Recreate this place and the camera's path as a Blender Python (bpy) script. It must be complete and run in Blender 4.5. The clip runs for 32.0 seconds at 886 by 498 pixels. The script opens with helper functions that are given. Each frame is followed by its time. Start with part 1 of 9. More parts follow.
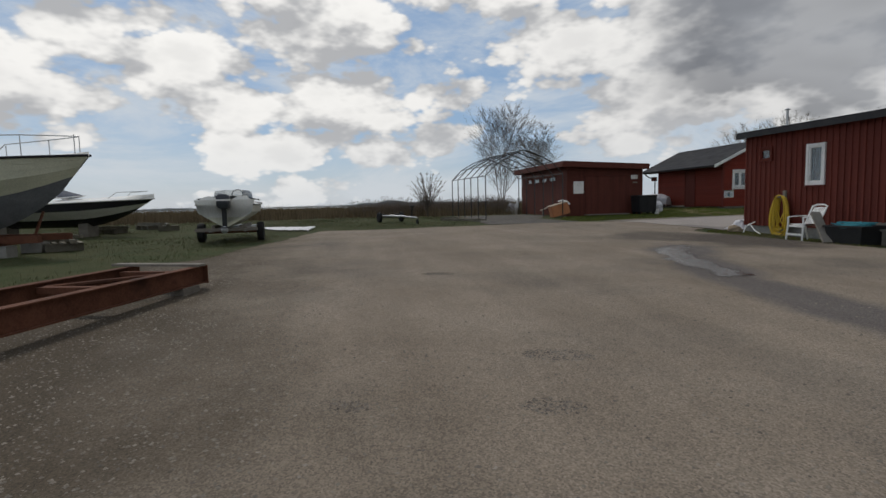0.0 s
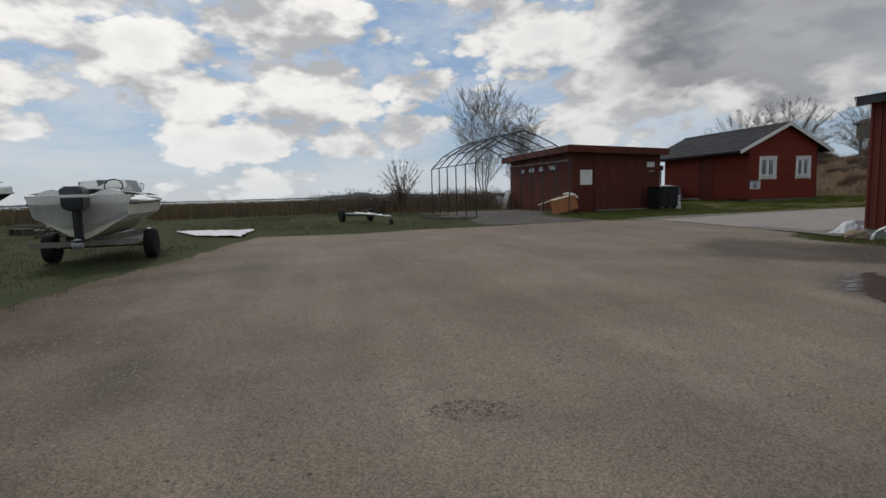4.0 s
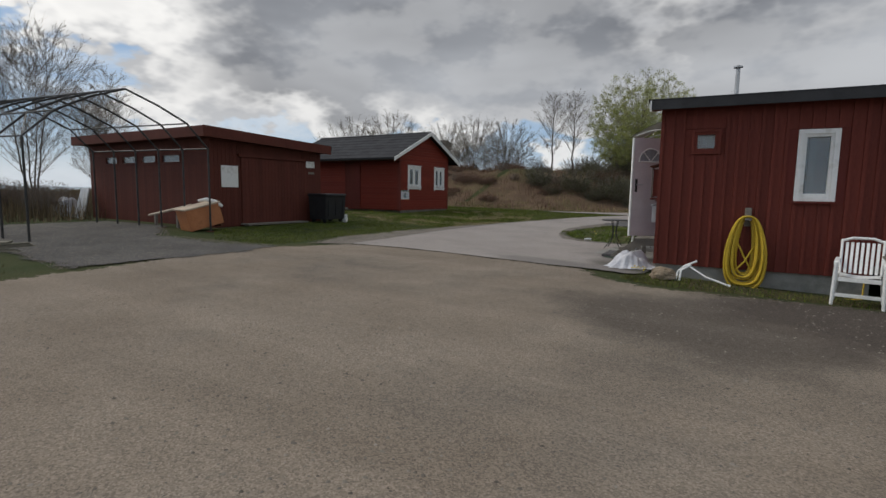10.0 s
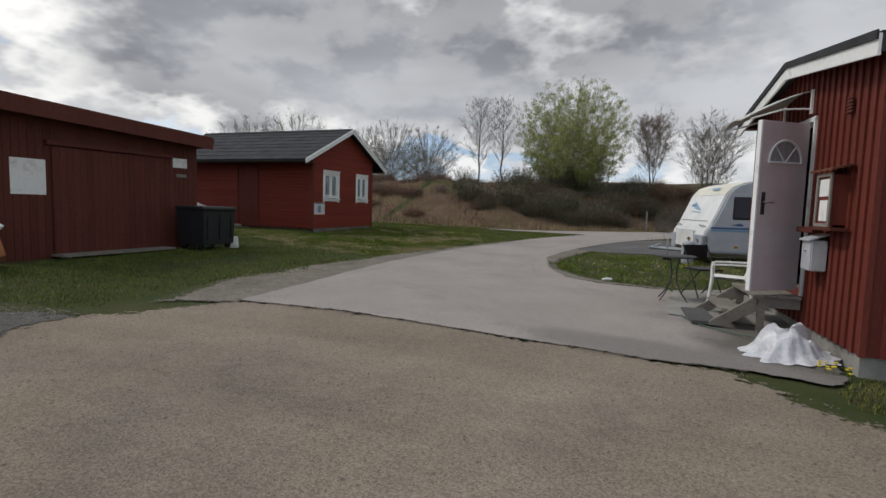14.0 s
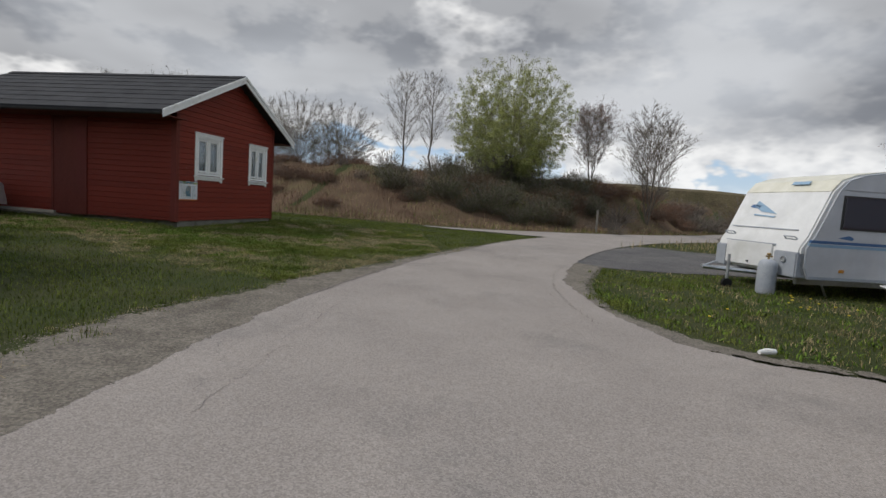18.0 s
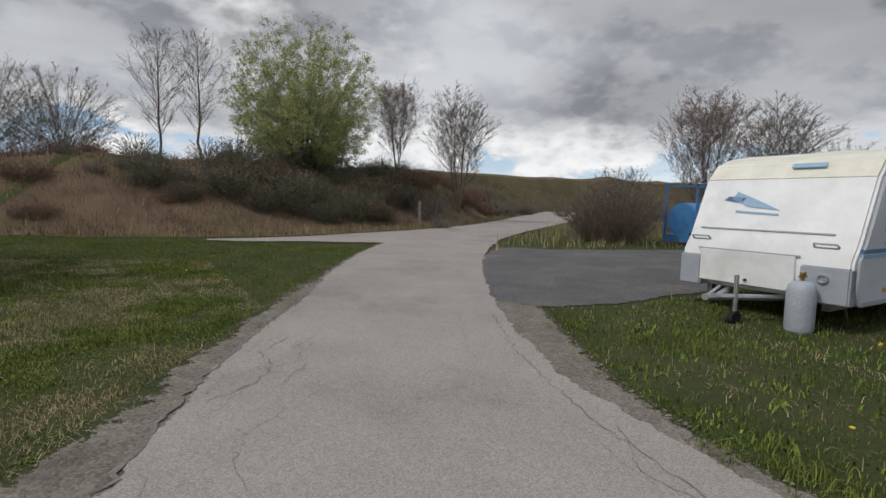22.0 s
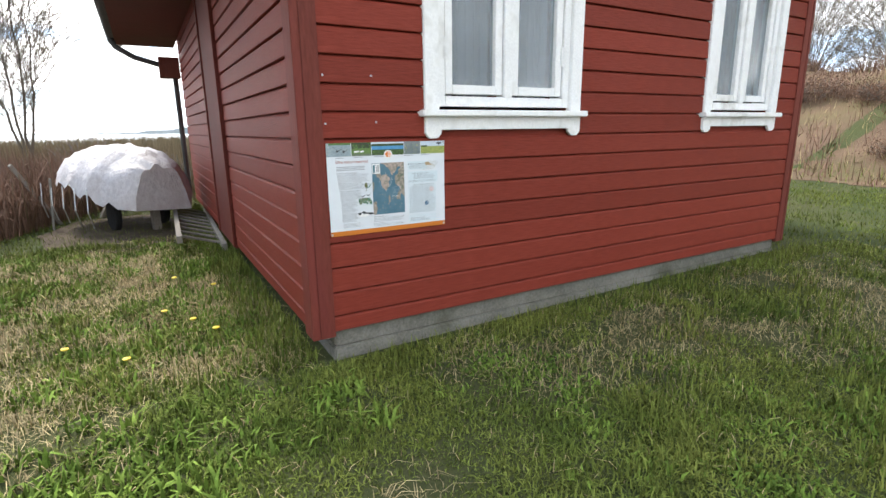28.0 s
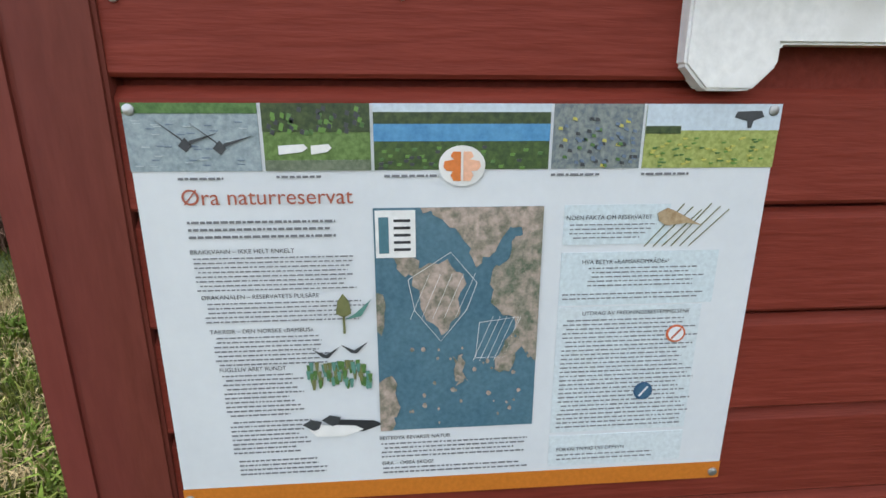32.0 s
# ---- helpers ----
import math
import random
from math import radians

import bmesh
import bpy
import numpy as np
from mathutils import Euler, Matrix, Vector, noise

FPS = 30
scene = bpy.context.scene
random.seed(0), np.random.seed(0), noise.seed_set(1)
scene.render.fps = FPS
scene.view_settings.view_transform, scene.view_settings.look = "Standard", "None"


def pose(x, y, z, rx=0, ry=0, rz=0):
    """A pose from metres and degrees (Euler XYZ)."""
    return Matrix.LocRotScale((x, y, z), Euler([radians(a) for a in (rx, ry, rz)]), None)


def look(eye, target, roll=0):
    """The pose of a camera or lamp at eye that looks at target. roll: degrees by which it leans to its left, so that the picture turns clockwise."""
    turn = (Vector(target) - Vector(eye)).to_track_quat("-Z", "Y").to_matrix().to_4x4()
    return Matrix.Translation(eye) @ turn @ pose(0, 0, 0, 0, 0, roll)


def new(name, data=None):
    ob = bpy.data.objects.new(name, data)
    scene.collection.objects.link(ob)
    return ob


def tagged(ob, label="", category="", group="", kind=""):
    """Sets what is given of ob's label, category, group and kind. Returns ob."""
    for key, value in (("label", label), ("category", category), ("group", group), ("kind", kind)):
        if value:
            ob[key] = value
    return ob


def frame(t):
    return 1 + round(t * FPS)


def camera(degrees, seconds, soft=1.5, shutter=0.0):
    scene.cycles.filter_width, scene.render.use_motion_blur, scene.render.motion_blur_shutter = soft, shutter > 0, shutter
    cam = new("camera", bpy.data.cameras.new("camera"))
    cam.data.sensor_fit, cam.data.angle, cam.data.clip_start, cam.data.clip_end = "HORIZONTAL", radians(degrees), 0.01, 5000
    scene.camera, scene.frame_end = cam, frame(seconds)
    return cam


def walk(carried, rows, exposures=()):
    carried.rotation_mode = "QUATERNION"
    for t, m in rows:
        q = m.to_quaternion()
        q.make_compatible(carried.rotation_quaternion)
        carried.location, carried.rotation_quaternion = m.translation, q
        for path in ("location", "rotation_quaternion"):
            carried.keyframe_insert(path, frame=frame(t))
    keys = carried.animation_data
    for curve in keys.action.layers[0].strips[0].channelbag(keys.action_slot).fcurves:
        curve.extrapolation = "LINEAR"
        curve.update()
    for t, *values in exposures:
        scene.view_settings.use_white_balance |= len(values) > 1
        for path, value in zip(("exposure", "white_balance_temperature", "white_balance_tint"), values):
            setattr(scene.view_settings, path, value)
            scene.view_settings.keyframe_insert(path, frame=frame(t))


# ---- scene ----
cam = camera(82.1, 32.0)
PATH = [
    (0, (19.725, -11.278, 1.076), (17.767, -10.91, 0.896), -1.4),
    (0.5, (18.94, -11.205, 1.063), (16.975, -10.881, 0.882), 0.1),
    (1, (18.302, -11.124, 1.139), (16.34, -10.783, 0.954), -1.7),
    (1.5, (17.483, -11.075, 1.13), (15.516, -10.771, 0.925), 0.7),
    (2, (16.811, -11.083, 1.214), (14.848, -10.758, 1.006), -0.9),
    (2.5, (16.018, -10.961, 1.211), (14.057, -10.621, 1.017), -0.2),
    (4.5, (13.503, -10.641, 1.167), (11.591, -10.097, 0.943), -0.8),
    (5, (12.82, -10.607, 1.239), (10.92, -10.009, 1.058), 1.9),
    (5.5, (12.17, -10.543, 1.233), (10.321, -9.804, 1.045), -1.5),
    (6, (11.559, -10.552, 1.248), (9.757, -9.697, 1.094), 2.0),
    (6.5, (10.998, -10.382, 1.241), (9.337, -9.277, 1.094), -0.0),
    (7, (10.367, -10.282, 1.209), (8.899, -8.94, 1.003), 1.6),
    (7.5, (9.758, -10.102, 1.264), (8.492, -8.563, 1.098), 1.4),
    (8, (9.084, -9.968, 1.273), (7.818, -8.425, 1.133), 0.5),
    (8.5, (8.538, -9.695, 1.372), (7.339, -8.1, 1.239), 0.6),
    (9, (7.981, -9.349, 1.367), (6.843, -7.708, 1.248), 1.7),
    (9.5, (7.43, -8.992, 1.443), (6.352, -7.313, 1.314), 3.0),
    (10, (6.901, -8.59, 1.385), (5.853, -6.902, 1.162), 0.9),
    (10.5, (6.347, -8.174, 1.395), (5.291, -6.488, 1.19), 3.4),
    (11, (5.861, -7.647, 1.391), (4.848, -5.934, 1.19), 0.3),
    (11.5, (5.347, -7.153, 1.423), (4.355, -5.425, 1.249), 2.5),
    (12, (4.917, -6.672, 1.374), (4.027, -4.886, 1.237), -0.1),
    (12.5, (4.407, -6.107, 1.396), (3.532, -4.311, 1.298), 0.9),
    (13, (4.033, -5.56, 1.406), (3.193, -3.75, 1.28), 0.1),
    (13.5, (3.608, -4.954, 1.398), (2.792, -3.131, 1.284), 2.8),
    (14, (3.292, -4.405, 1.438), (2.572, -2.546, 1.27), 1.7),
    (14.5, (2.904, -3.718, 1.436), (2.246, -1.839, 1.249), 2.4),
    (15, (2.489, -3.136, 1.464), (1.906, -1.234, 1.255), 1.8),
    (15.5, (2.148, -2.467, 1.408), (1.615, -0.551, 1.199), 1.6),
    (17.5, (0.799, 0.106, 1.366), (0.462, 2.066, 1.155), 0.8),
    (18, (0.466, 0.732, 1.32), (0.101, 2.69, 1.14), 3.8),
    (18.5, (0.241, 1.448, 1.351), (-0.032, 3.422, 1.183), 1.2),
    (19, (-0.066, 2.066, 1.393), (-0.304, 4.047, 1.257), 2.9),
    (19.5, (-0.303, 2.667, 1.434), (-0.422, 4.658, 1.286), 2.2),
    (20, (-0.501, 3.34, 1.438), (-0.528, 5.335, 1.311), 2.5),
    (20.5, (-0.673, 3.893, 1.497), (-0.397, 5.869, 1.359), 1.5),
    (21, (-0.767, 4.618, 1.529), (-0.337, 6.565, 1.376), 1.4),
    (21.5, (-0.948, 5.176, 1.583), (-0.479, 7.113, 1.417), 2.7),
    (22, (-1.023, 5.833, 1.591), (-0.565, 7.77, 1.398), 1.0),
    (22.5, (-1.295, 6.347, 1.659), (-0.984, 8.312, 1.453), 3.2),
    (23, (-1.492, 6.895, 1.54), (-1.4, 8.877, 1.293), 1.1),
    (23.5, (-1.738, 7.487, 1.478), (-2.175, 9.425, 1.248), 4.7),
    (24, (-2.087, 8.024, 1.493), (-2.81, 9.865, 1.197), 0.8),
    (24.5, (-2.535, 8.527, 1.507), (-3.701, 10.126, 1.218), 2.2),
    (25, (-2.984, 9.005, 1.482), (-4.302, 10.46, 1.103), -0.4),
    (25.5, (-3.43, 9.466, 1.522), (-4.894, 10.76, 1.097), 0.1),
    (26, (-3.941, 9.764, 1.558), (-5.525, 10.892, 1.089), 1.4),
    (26.5, (-4.381, 10.152, 1.556), (-5.984, 11.243, 1.068), -1.9),
    (28.5, (-6.229, 11.333, 1.493), (-7.924, 12.289, 1.029), -0.3),
    (29, (-6.593, 11.546, 1.596), (-8.206, 12.576, 1.015), 0.1),
    (29.5, (-6.946, 11.765, 1.503), (-8.676, 12.653, 1.034), 0.6),
    (30, (-7.26, 11.885, 1.477), (-9.064, 12.618, 1.022), 0.7),
    (30.5, (-7.491, 12.008, 1.467), (-9.341, 12.582, 0.969), -0.1),
    (31, (-7.679, 12.111, 1.44), (-9.592, 12.364, 0.913), -0.6),
    (31.5, (-7.753, 12.144, 1.43), (-9.675, 12.295, 0.897), -0.3),
    (32, (-7.777, 12.165, 1.434), (-9.697, 12.317, 0.894), 0.1),
]
EXPOSURES = [(0, -0.50), (5, -0.50), (10, -0.32), (13, -0.18), (15, -0.12), (18, -0.08), (20, -0.03), (22, -0.06), (23, -0.06), (24, 0.25), (25, 0.9), (26, 1.45), (29, 1.85), (31, 1.66), (32, 1.60)]
walk(cam, [(t, look(eye, target, roll)) for t, eye, target, roll in PATH], EXPOSURES)

# ---- sky, sun and exposure ----
SUN_AZ, SUN_EL = radians(196), radians(48)      # azimuth from +x, counter-clockwise
world = bpy.data.worlds.new("sky")
scene.world = world
world.use_nodes = True


sun_dir = (math.cos(SUN_EL) * math.cos(SUN_AZ), math.cos(SUN_EL) * math.sin(SUN_AZ), math.sin(SUN_EL))


def sky_nodes():
    nt = world.node_tree
    nt.nodes.clear()
    N, L = nt.nodes.new, nt.links.new

    def math_(op, a, b=None, clamp=False):
        n = N("ShaderNodeMath")
        n.operation, n.use_clamp = op, clamp
        for i, v in enumerate((a, b)):
            if v is None:
                continue
            if isinstance(v, (int, float)):
                n.inputs[i].default_value = v
            else:
                L(v, n.inputs[i])
        return n.outputs[0]

    def ramp(fac, stops):
        n = N("ShaderNodeValToRGB")
        n.color_ramp.interpolation = "EASE"
        while len(n.color_ramp.elements) < len(stops):
            n.color_ramp.elements.new(0.5)
        for e, (p, c) in zip(n.color_ramp.elements, stops):
            e.position = p
            e.color = (*c, 1) if isinstance(c, tuple) else (c, c, c, 1)
        L(fac, n.inputs[0])
        return n.outputs[0]

    def noise(vec, scale, detail, rough, dist=0.0, off=(0, 0, 0)):
        m = N("ShaderNodeMapping")
        m.inputs["Location"].default_value = off
        L(vec, m.inputs[0])
        n = N("ShaderNodeTexNoise")
        n.inputs["Scale"].default_value = scale
        n.inputs["Detail"].default_value = detail
        n.inputs["Roughness"].default_value = rough
        n.inputs["Distortion"].default_value = dist
        L(m.outputs[0], n.inputs["Vector"])
        return n.outputs["Fac"]

    def mix(fac, a, b, mode="MIX"):
        n = N("ShaderNodeMix")
        n.data_type, n.blend_type = "RGBA", mode
        for sock, v in ((n.inputs[0], fac), (n.inputs[6], a), (n.inputs[7], b)):
            if isinstance(v, (int, float)):
                sock.default_value = v
            elif isinstance(v, tuple):
                sock.default_value = (*v, 1)
            else:
                L(v, sock)
        return n.outputs[2]

    sky = N("ShaderNodeTexSky")
    sky.sky_type, sky.sun_disc = "NISHITA", False
    sky.sun_elevation, sky.sun_rotation = SUN_EL, radians(90) - SUN_AZ
    sky.air_density, sky.dust_density = 1.0, 0.6
    co = N("ShaderNodeTexCoord")
    sep = N("ShaderNodeSeparateXYZ")
    L(co.outputs["Generated"], sep.inputs[0])
    x, y, z = sep.outputs
    up = math_("MAXIMUM", z, 0.0)

    def comb(*terms):
        out_ = None
        for val, k in terms:
            t_ = math_("MULTIPLY", val, k)
            out_ = t_ if out_ is None else math_("ADD", out_, t_)
        return out_

    # cloud masses: broken white cumulus over the water, one heavy grey bank over the land
    land = comb((x, math.cos(radians(75))), (y, math.sin(radians(75))))
    side = ramp(land, [(0.20, 0.0), (0.44, 1.0)])
    lift_ = ramp(math_("ADD", up, math_("MULTIPLY", land, 0.05)), [(0.15, 0.0), (0.25, 1.0)])
    bank = math_("MULTIPLY", side, lift_)

    low = ramp(up, [(0.05, 0.0), (0.12, 1.0), (0.26, 1.0), (0.55, 0.25)])

    def shifted(off, squash=(1, 1, 1.9)):
        m = N("ShaderNodeMapping")
        m.inputs["Location"].default_value = off
        m.inputs["Scale"].default_value = squash
        L(co.outputs["Generated"], m.inputs[0])
        return m.outputs[0]

    def density(vec):
        soft = noise(vec, 2.5, 7.0, 0.47, 0.0, (3.1, 1.7, 0.6))
        vo = N("ShaderNodeTexVoronoi")
        vo.feature = "SMOOTH_F1"
        vo.inputs["Scale"].default_value, vo.inputs["Detail"].default_value = 6.5, 3.0
        vo.inputs["Roughness"].default_value, vo.inputs["Lacunarity"].default_value = 0.5, 2.3
        vo.inputs["Smoothness"].default_value = 0.35
        L(vec, vo.inputs["Vector"])
        puff = math_("SUBTRACT", 1.0, vo.outputs["Distance"])
        return math_("ADD", comb((soft, 0.75), (puff, 0.42)), comb((bank, 0.34), (low, 0.17)))

    dens = density(shifted((0, 0, 0)))
    toward = density(shifted(tuple(0.085 * c * k for c, k in zip(sun_dir, (1, 1, 1.9)))))
    facing = math_("SUBTRACT", dens, toward)
    lit = ramp(math_("ADD", math_("MULTIPLY", facing, 1.7), 0.5), [(0.28, 0.0), (0.74, 1.0)])
    cover = ramp(dens, [(0.455, 0.0), (0.53, 1.0)])
    thick = ramp(dens, [(0.57, 0.0), (0.80, 1.0)])
    d = comb((x, sun_dir[0]), (y, sun_dir[1]), (z, sun_dir[2]))
    glow = ramp(math_("MAXIMUM", d, 0.0), [(0.3, 0.0), (1.0, 1.0)])
    bright = mix(glow, (0.95, 0.945, 0.935), (1.30, 1.28, 1.24))
    base = mix(ramp(noise(shifted((0, 0, 0), (1, 1, 2.6)), 1.9, 4.0, 0.45, 0.2, (2.2, 8.1, 4.0)), [(0.30, 0.0), (0.72, 1.0)]), (0.195, 0.207, 0.235), (0.53, 0.555, 0.595))
    heavy = math_("MULTIPLY", thick, ramp(math_("ADD", math_("MULTIPLY", side, 0.75), 0.25), [(0.30, 0.25), (0.98, 1.0)]))
    dull = mix(heavy, (0.60, 0.61, 0.63), base)
    rim = math_("MULTIPLY", lit, math_("SUBTRACT", 1.0, math_("MULTIPLY", heavy, 0.80)))
    cloud = mix(rim, dull, bright)
    blue = mix(1.0, sky.outputs[0], (0.10, 0.10, 0.10), "MULTIPLY")
    clear = mix(0.55, blue, (0.30, 0.50, 0.80))
    veil = ramp(noise(shifted((0, 0, 0), (1, 1, 3.0)), 4.0, 8.0, 0.6, 0.4, (5.0, 2.0, 1.0)), [(0.40, 0.0), (0.70, 1.0)])
    clear = mix(math_("MULTIPLY", veil, 0.85), clear, (0.80, 0.86, 0.92))
    out = mix(cover, clear, cloud)
    haze = ramp(up, [(0.0, 1.0), (0.06, 0.45), (0.16, 0.0)])
    out = mix(math_("MULTIPLY", haze, 0.55), out, (0.80, 0.85, 0.90))
    bg = N("ShaderNodeBackground")
    bg.inputs["Strength"].default_value = 1.05
    L(out, bg.inputs[0])
    o = N("ShaderNodeOutputWorld")
    L(bg.outputs[0], o.inputs[0])


sky_nodes()
sun = new("sun", bpy.data.lights.new("sun", "SUN"))
sun.data.energy, sun.data.angle, sun.data.color = 2.0, radians(11), (1.0, 0.94, 0.86)
sun_to = Vector(sun_dir)
sun.matrix_world = look(sun_to * 50, (0, 0, 0))

# ---- materials ----


def material(name, c1, c2, scale=4.0, rough=0.7, bump=0.15, metal=0.0, fine=60.0, stain=None, stain_scale=1.2,
             stretch=(1, 1, 1), spec=None, per_object=0.0, contrast=(0.35, 0.65), island=False, bump_dist=0.01, coat=0.0, speck=None, streak=0.0, verge=None, spots=(), grain_mix=0.35, crumble=0.0):
    m = bpy.data.materials.new(name)
    m.use_nodes = True
    nt = m.node_tree
    N, L = nt.nodes.new, nt.links.new
    b = nt.nodes["Principled BSDF"]
    co = N("ShaderNodeTexCoord")
    mp = N("ShaderNodeMapping")
    mp.inputs["Scale"].default_value = stretch
    L(co.outputs["Object"], mp.inputs[0])

    def noise(s, detail=4.0, r=0.6):
        n = N("ShaderNodeTexNoise")
        n.inputs["Scale"].default_value, n.inputs["Detail"].default_value, n.inputs["Roughness"].default_value = s, detail, r
        L(mp.outputs[0], n.inputs["Vector"])
        return n.outputs["Fac"]

    def mixc(fac, a, bb, mode="MIX"):
        n = N("ShaderNodeMix")
        n.data_type, n.blend_type = "RGBA", mode
        for sock, v in ((n.inputs[0], fac), (n.inputs[6], a), (n.inputs[7], bb)):
            if isinstance(v, (int, float)):
                sock.default_value = v
            elif isinstance(v, tuple):
                sock.default_value = (*v, 1)
            else:
                L(v, sock)
        return n.outputs[2]

    def ramp(fac, lo, hi):
        n = N("ShaderNodeMapRange")
        n.inputs["From Min"].default_value, n.inputs["From Max"].default_value = lo, hi
        L(fac, n.inputs["Value"])
        return n.outputs[0]

    grain = noise(fine, 3.0)
    col = mixc(ramp(noise(scale, 5.0), *contrast), c1, c2)
    dark = tuple(v * 0.72 for v in c1)
    light = tuple(min(1, v * 1.25 + 0.01) for v in c2)
    col = mixc(grain_mix, col, mixc(ramp(grain, 0.3, 0.7), dark, light))
    if stain:
        col = mixc(ramp(noise(stain_scale, 6.0, 0.65), 0.52, 0.72), col, stain)
    if verge:                               # trodden earth along the meadow side of the yard
        sx = N("ShaderNodeSeparateXYZ")
        L(co.outputs["Object"], sx.inputs[0])
        lin = N("ShaderNodeMath")
        lin.operation = "MULTIPLY_ADD"
        lin.inputs[1].default_value, lin.inputs[2].default_value = 0.10, -14.1
        L(sx.outputs[0], lin.inputs[0])
        df = N("ShaderNodeMath")
        df.operation = "SUBTRACT"
        L(lin.outputs[0], df.inputs[0])
        L(sx.outputs[1], df.inputs[1])
        wob = N("ShaderNodeMath")
        wob.operation = "MULTIPLY_ADD"
        wob.inputs[1].default_value = 3.6
        L(noise(0.8, 6.0, 0.65), wob.inputs[0])
        L(df.outputs[0], wob.inputs[2])
        col = mixc(ramp(wob.outputs[0], 0.2, 2.6), col, verge)
    for cx, cy, rx, ry, rz, tint in spots:  # damp stains with soft edges
        pm = N("ShaderNodeMapping")
        pm.vector_type = "TEXTURE"
        pm.inputs["Location"].default_value = (cx, cy, 0)
        pm.inputs["Rotation"].default_value = (0, 0, radians(rz))
        pm.inputs["Scale"].default_value = (rx, ry, 50)
        L(co.outputs["Object"], pm.inputs[0])
        ln = N("ShaderNodeVectorMath")
        ln.operation = "LENGTH"
        L(pm.outputs[0], ln.inputs[0])
        wb = N("ShaderNodeMath")
        wb.operation = "MULTIPLY_ADD"
        wb.inputs[1].default_value = 1.1
        L(noise(1.1, 6.0, 0.6), wb.inputs[0])
        L(ln.outputs["Value"], wb.inputs[2])
        col = mixc(ramp(wb.outputs[0], 1.75, 1.2), col, tint)
    if streak:                              # long wheel tracks
        rot = N("ShaderNodeMapping")
        rot.inputs["Rotation"].default_value = (0, 0, radians(28))
        rot.inputs["Scale"].default_value = (0.10, 1.3, 1)
        L(co.outputs["Object"], rot.inputs[0])
        tn = N("ShaderNodeTexNoise")
        tn.inputs["Scale"].default_value, tn.inputs["Detail"].default_value, tn.inputs["Roughness"].default_value = 1.0, 6.0, 0.6
        L(rot.outputs[0], tn.inputs["Vector"])
        tr = N("ShaderNodeMapRange")
        tr.inputs["From Min"].default_value, tr.inputs["From Max"].default_value = 0.3, 0.7
        tr.inputs["To Min"].default_value, tr.inputs["To Max"].default_value = 1 - streak, 1 + streak
        L(tn.outputs["Fac"], tr.inputs["Value"])
        th = N("ShaderNodeHueSaturation")
        L(tr.outputs[0], th.inputs["Value"])
        L(col, th.inputs["Color"])
        col = th.outputs[0]
    if speck:
        vo = N("ShaderNodeTexVoronoi")
        vo.inputs["Scale"].default_value = speck[0]
        L(mp.outputs[0], vo.inputs["Vector"])
        sp = N("ShaderNodeSeparateColor")
        L(vo.outputs["Color"], sp.inputs[0])
        mr = N("ShaderNodeMapRange")
        mr.inputs["To Min"].default_value, mr.inputs["To Max"].default_value = 1 - speck[1], 1 + speck[1]
        L(sp.outputs[0], mr.inputs["Value"])
        hs = N("ShaderNodeHueSaturation")
        L(mr.outputs[0], hs.inputs["Value"])
        L(col, hs.inputs["Color"])
        col = hs.outputs[0]
    if per_object:
        src = N("ShaderNodeNewGeometry").outputs["Random Per Island"] if island else N("ShaderNodeObjectInfo").outputs["Random"]
        h = N("ShaderNodeHueSaturation")
        mr = N("ShaderNodeMapRange")
        mr.inputs["To Min"].default_value, mr.inputs["To Max"].default_value = 1 - per_object, 1 + per_object
        L(src, mr.inputs["Value"])
        L(mr.outputs[0], h.inputs["Value"])
        L(col, h.inputs["Color"])
        col = h.outputs[0]
    L(col, b.inputs["Base Color"])
    b.inputs["Roughness"].default_value, b.inputs["Metallic"].default_value = rough, metal
    b.inputs["Specular IOR Level"].default_value = spec if spec is not None else (0.10 if rough >= 0.8 else 0.35)
    b.inputs["Coat Weight"].default_value = coat
    if crumble:                             # the surface breaks up into loose grains along its edge
        at = N("ShaderNodeAttribute")
        at.attribute_name = "rim"
        ragged = N("ShaderNodeMath")
        L(noise(7.0, 9.0, 0.72), ragged.inputs[0])
        ragged.operation = "MULTIPLY_ADD"
        ragged.inputs[1].default_value = crumble
        L(at.outputs["Fac"], ragged.inputs[2])
        L(ramp(ragged.outputs[0], 0.5 * crumble + 0.30, 0.5 * crumble + 0.36), b.inputs["Alpha"])
    if bump:
        add = N("ShaderNodeMath")
        L(grain, add.inputs[0])
        L(noise(scale * 3, 4.0), add.inputs[1])
        bp = N("ShaderNodeBump")
        bp.inputs["Strength"].default_value, bp.inputs["Distance"].default_value = bump, bump_dist
        L(add.outputs[0], bp.inputs["Height"])
        L(bp.outputs[0], b.inputs["Normal"])
    return m


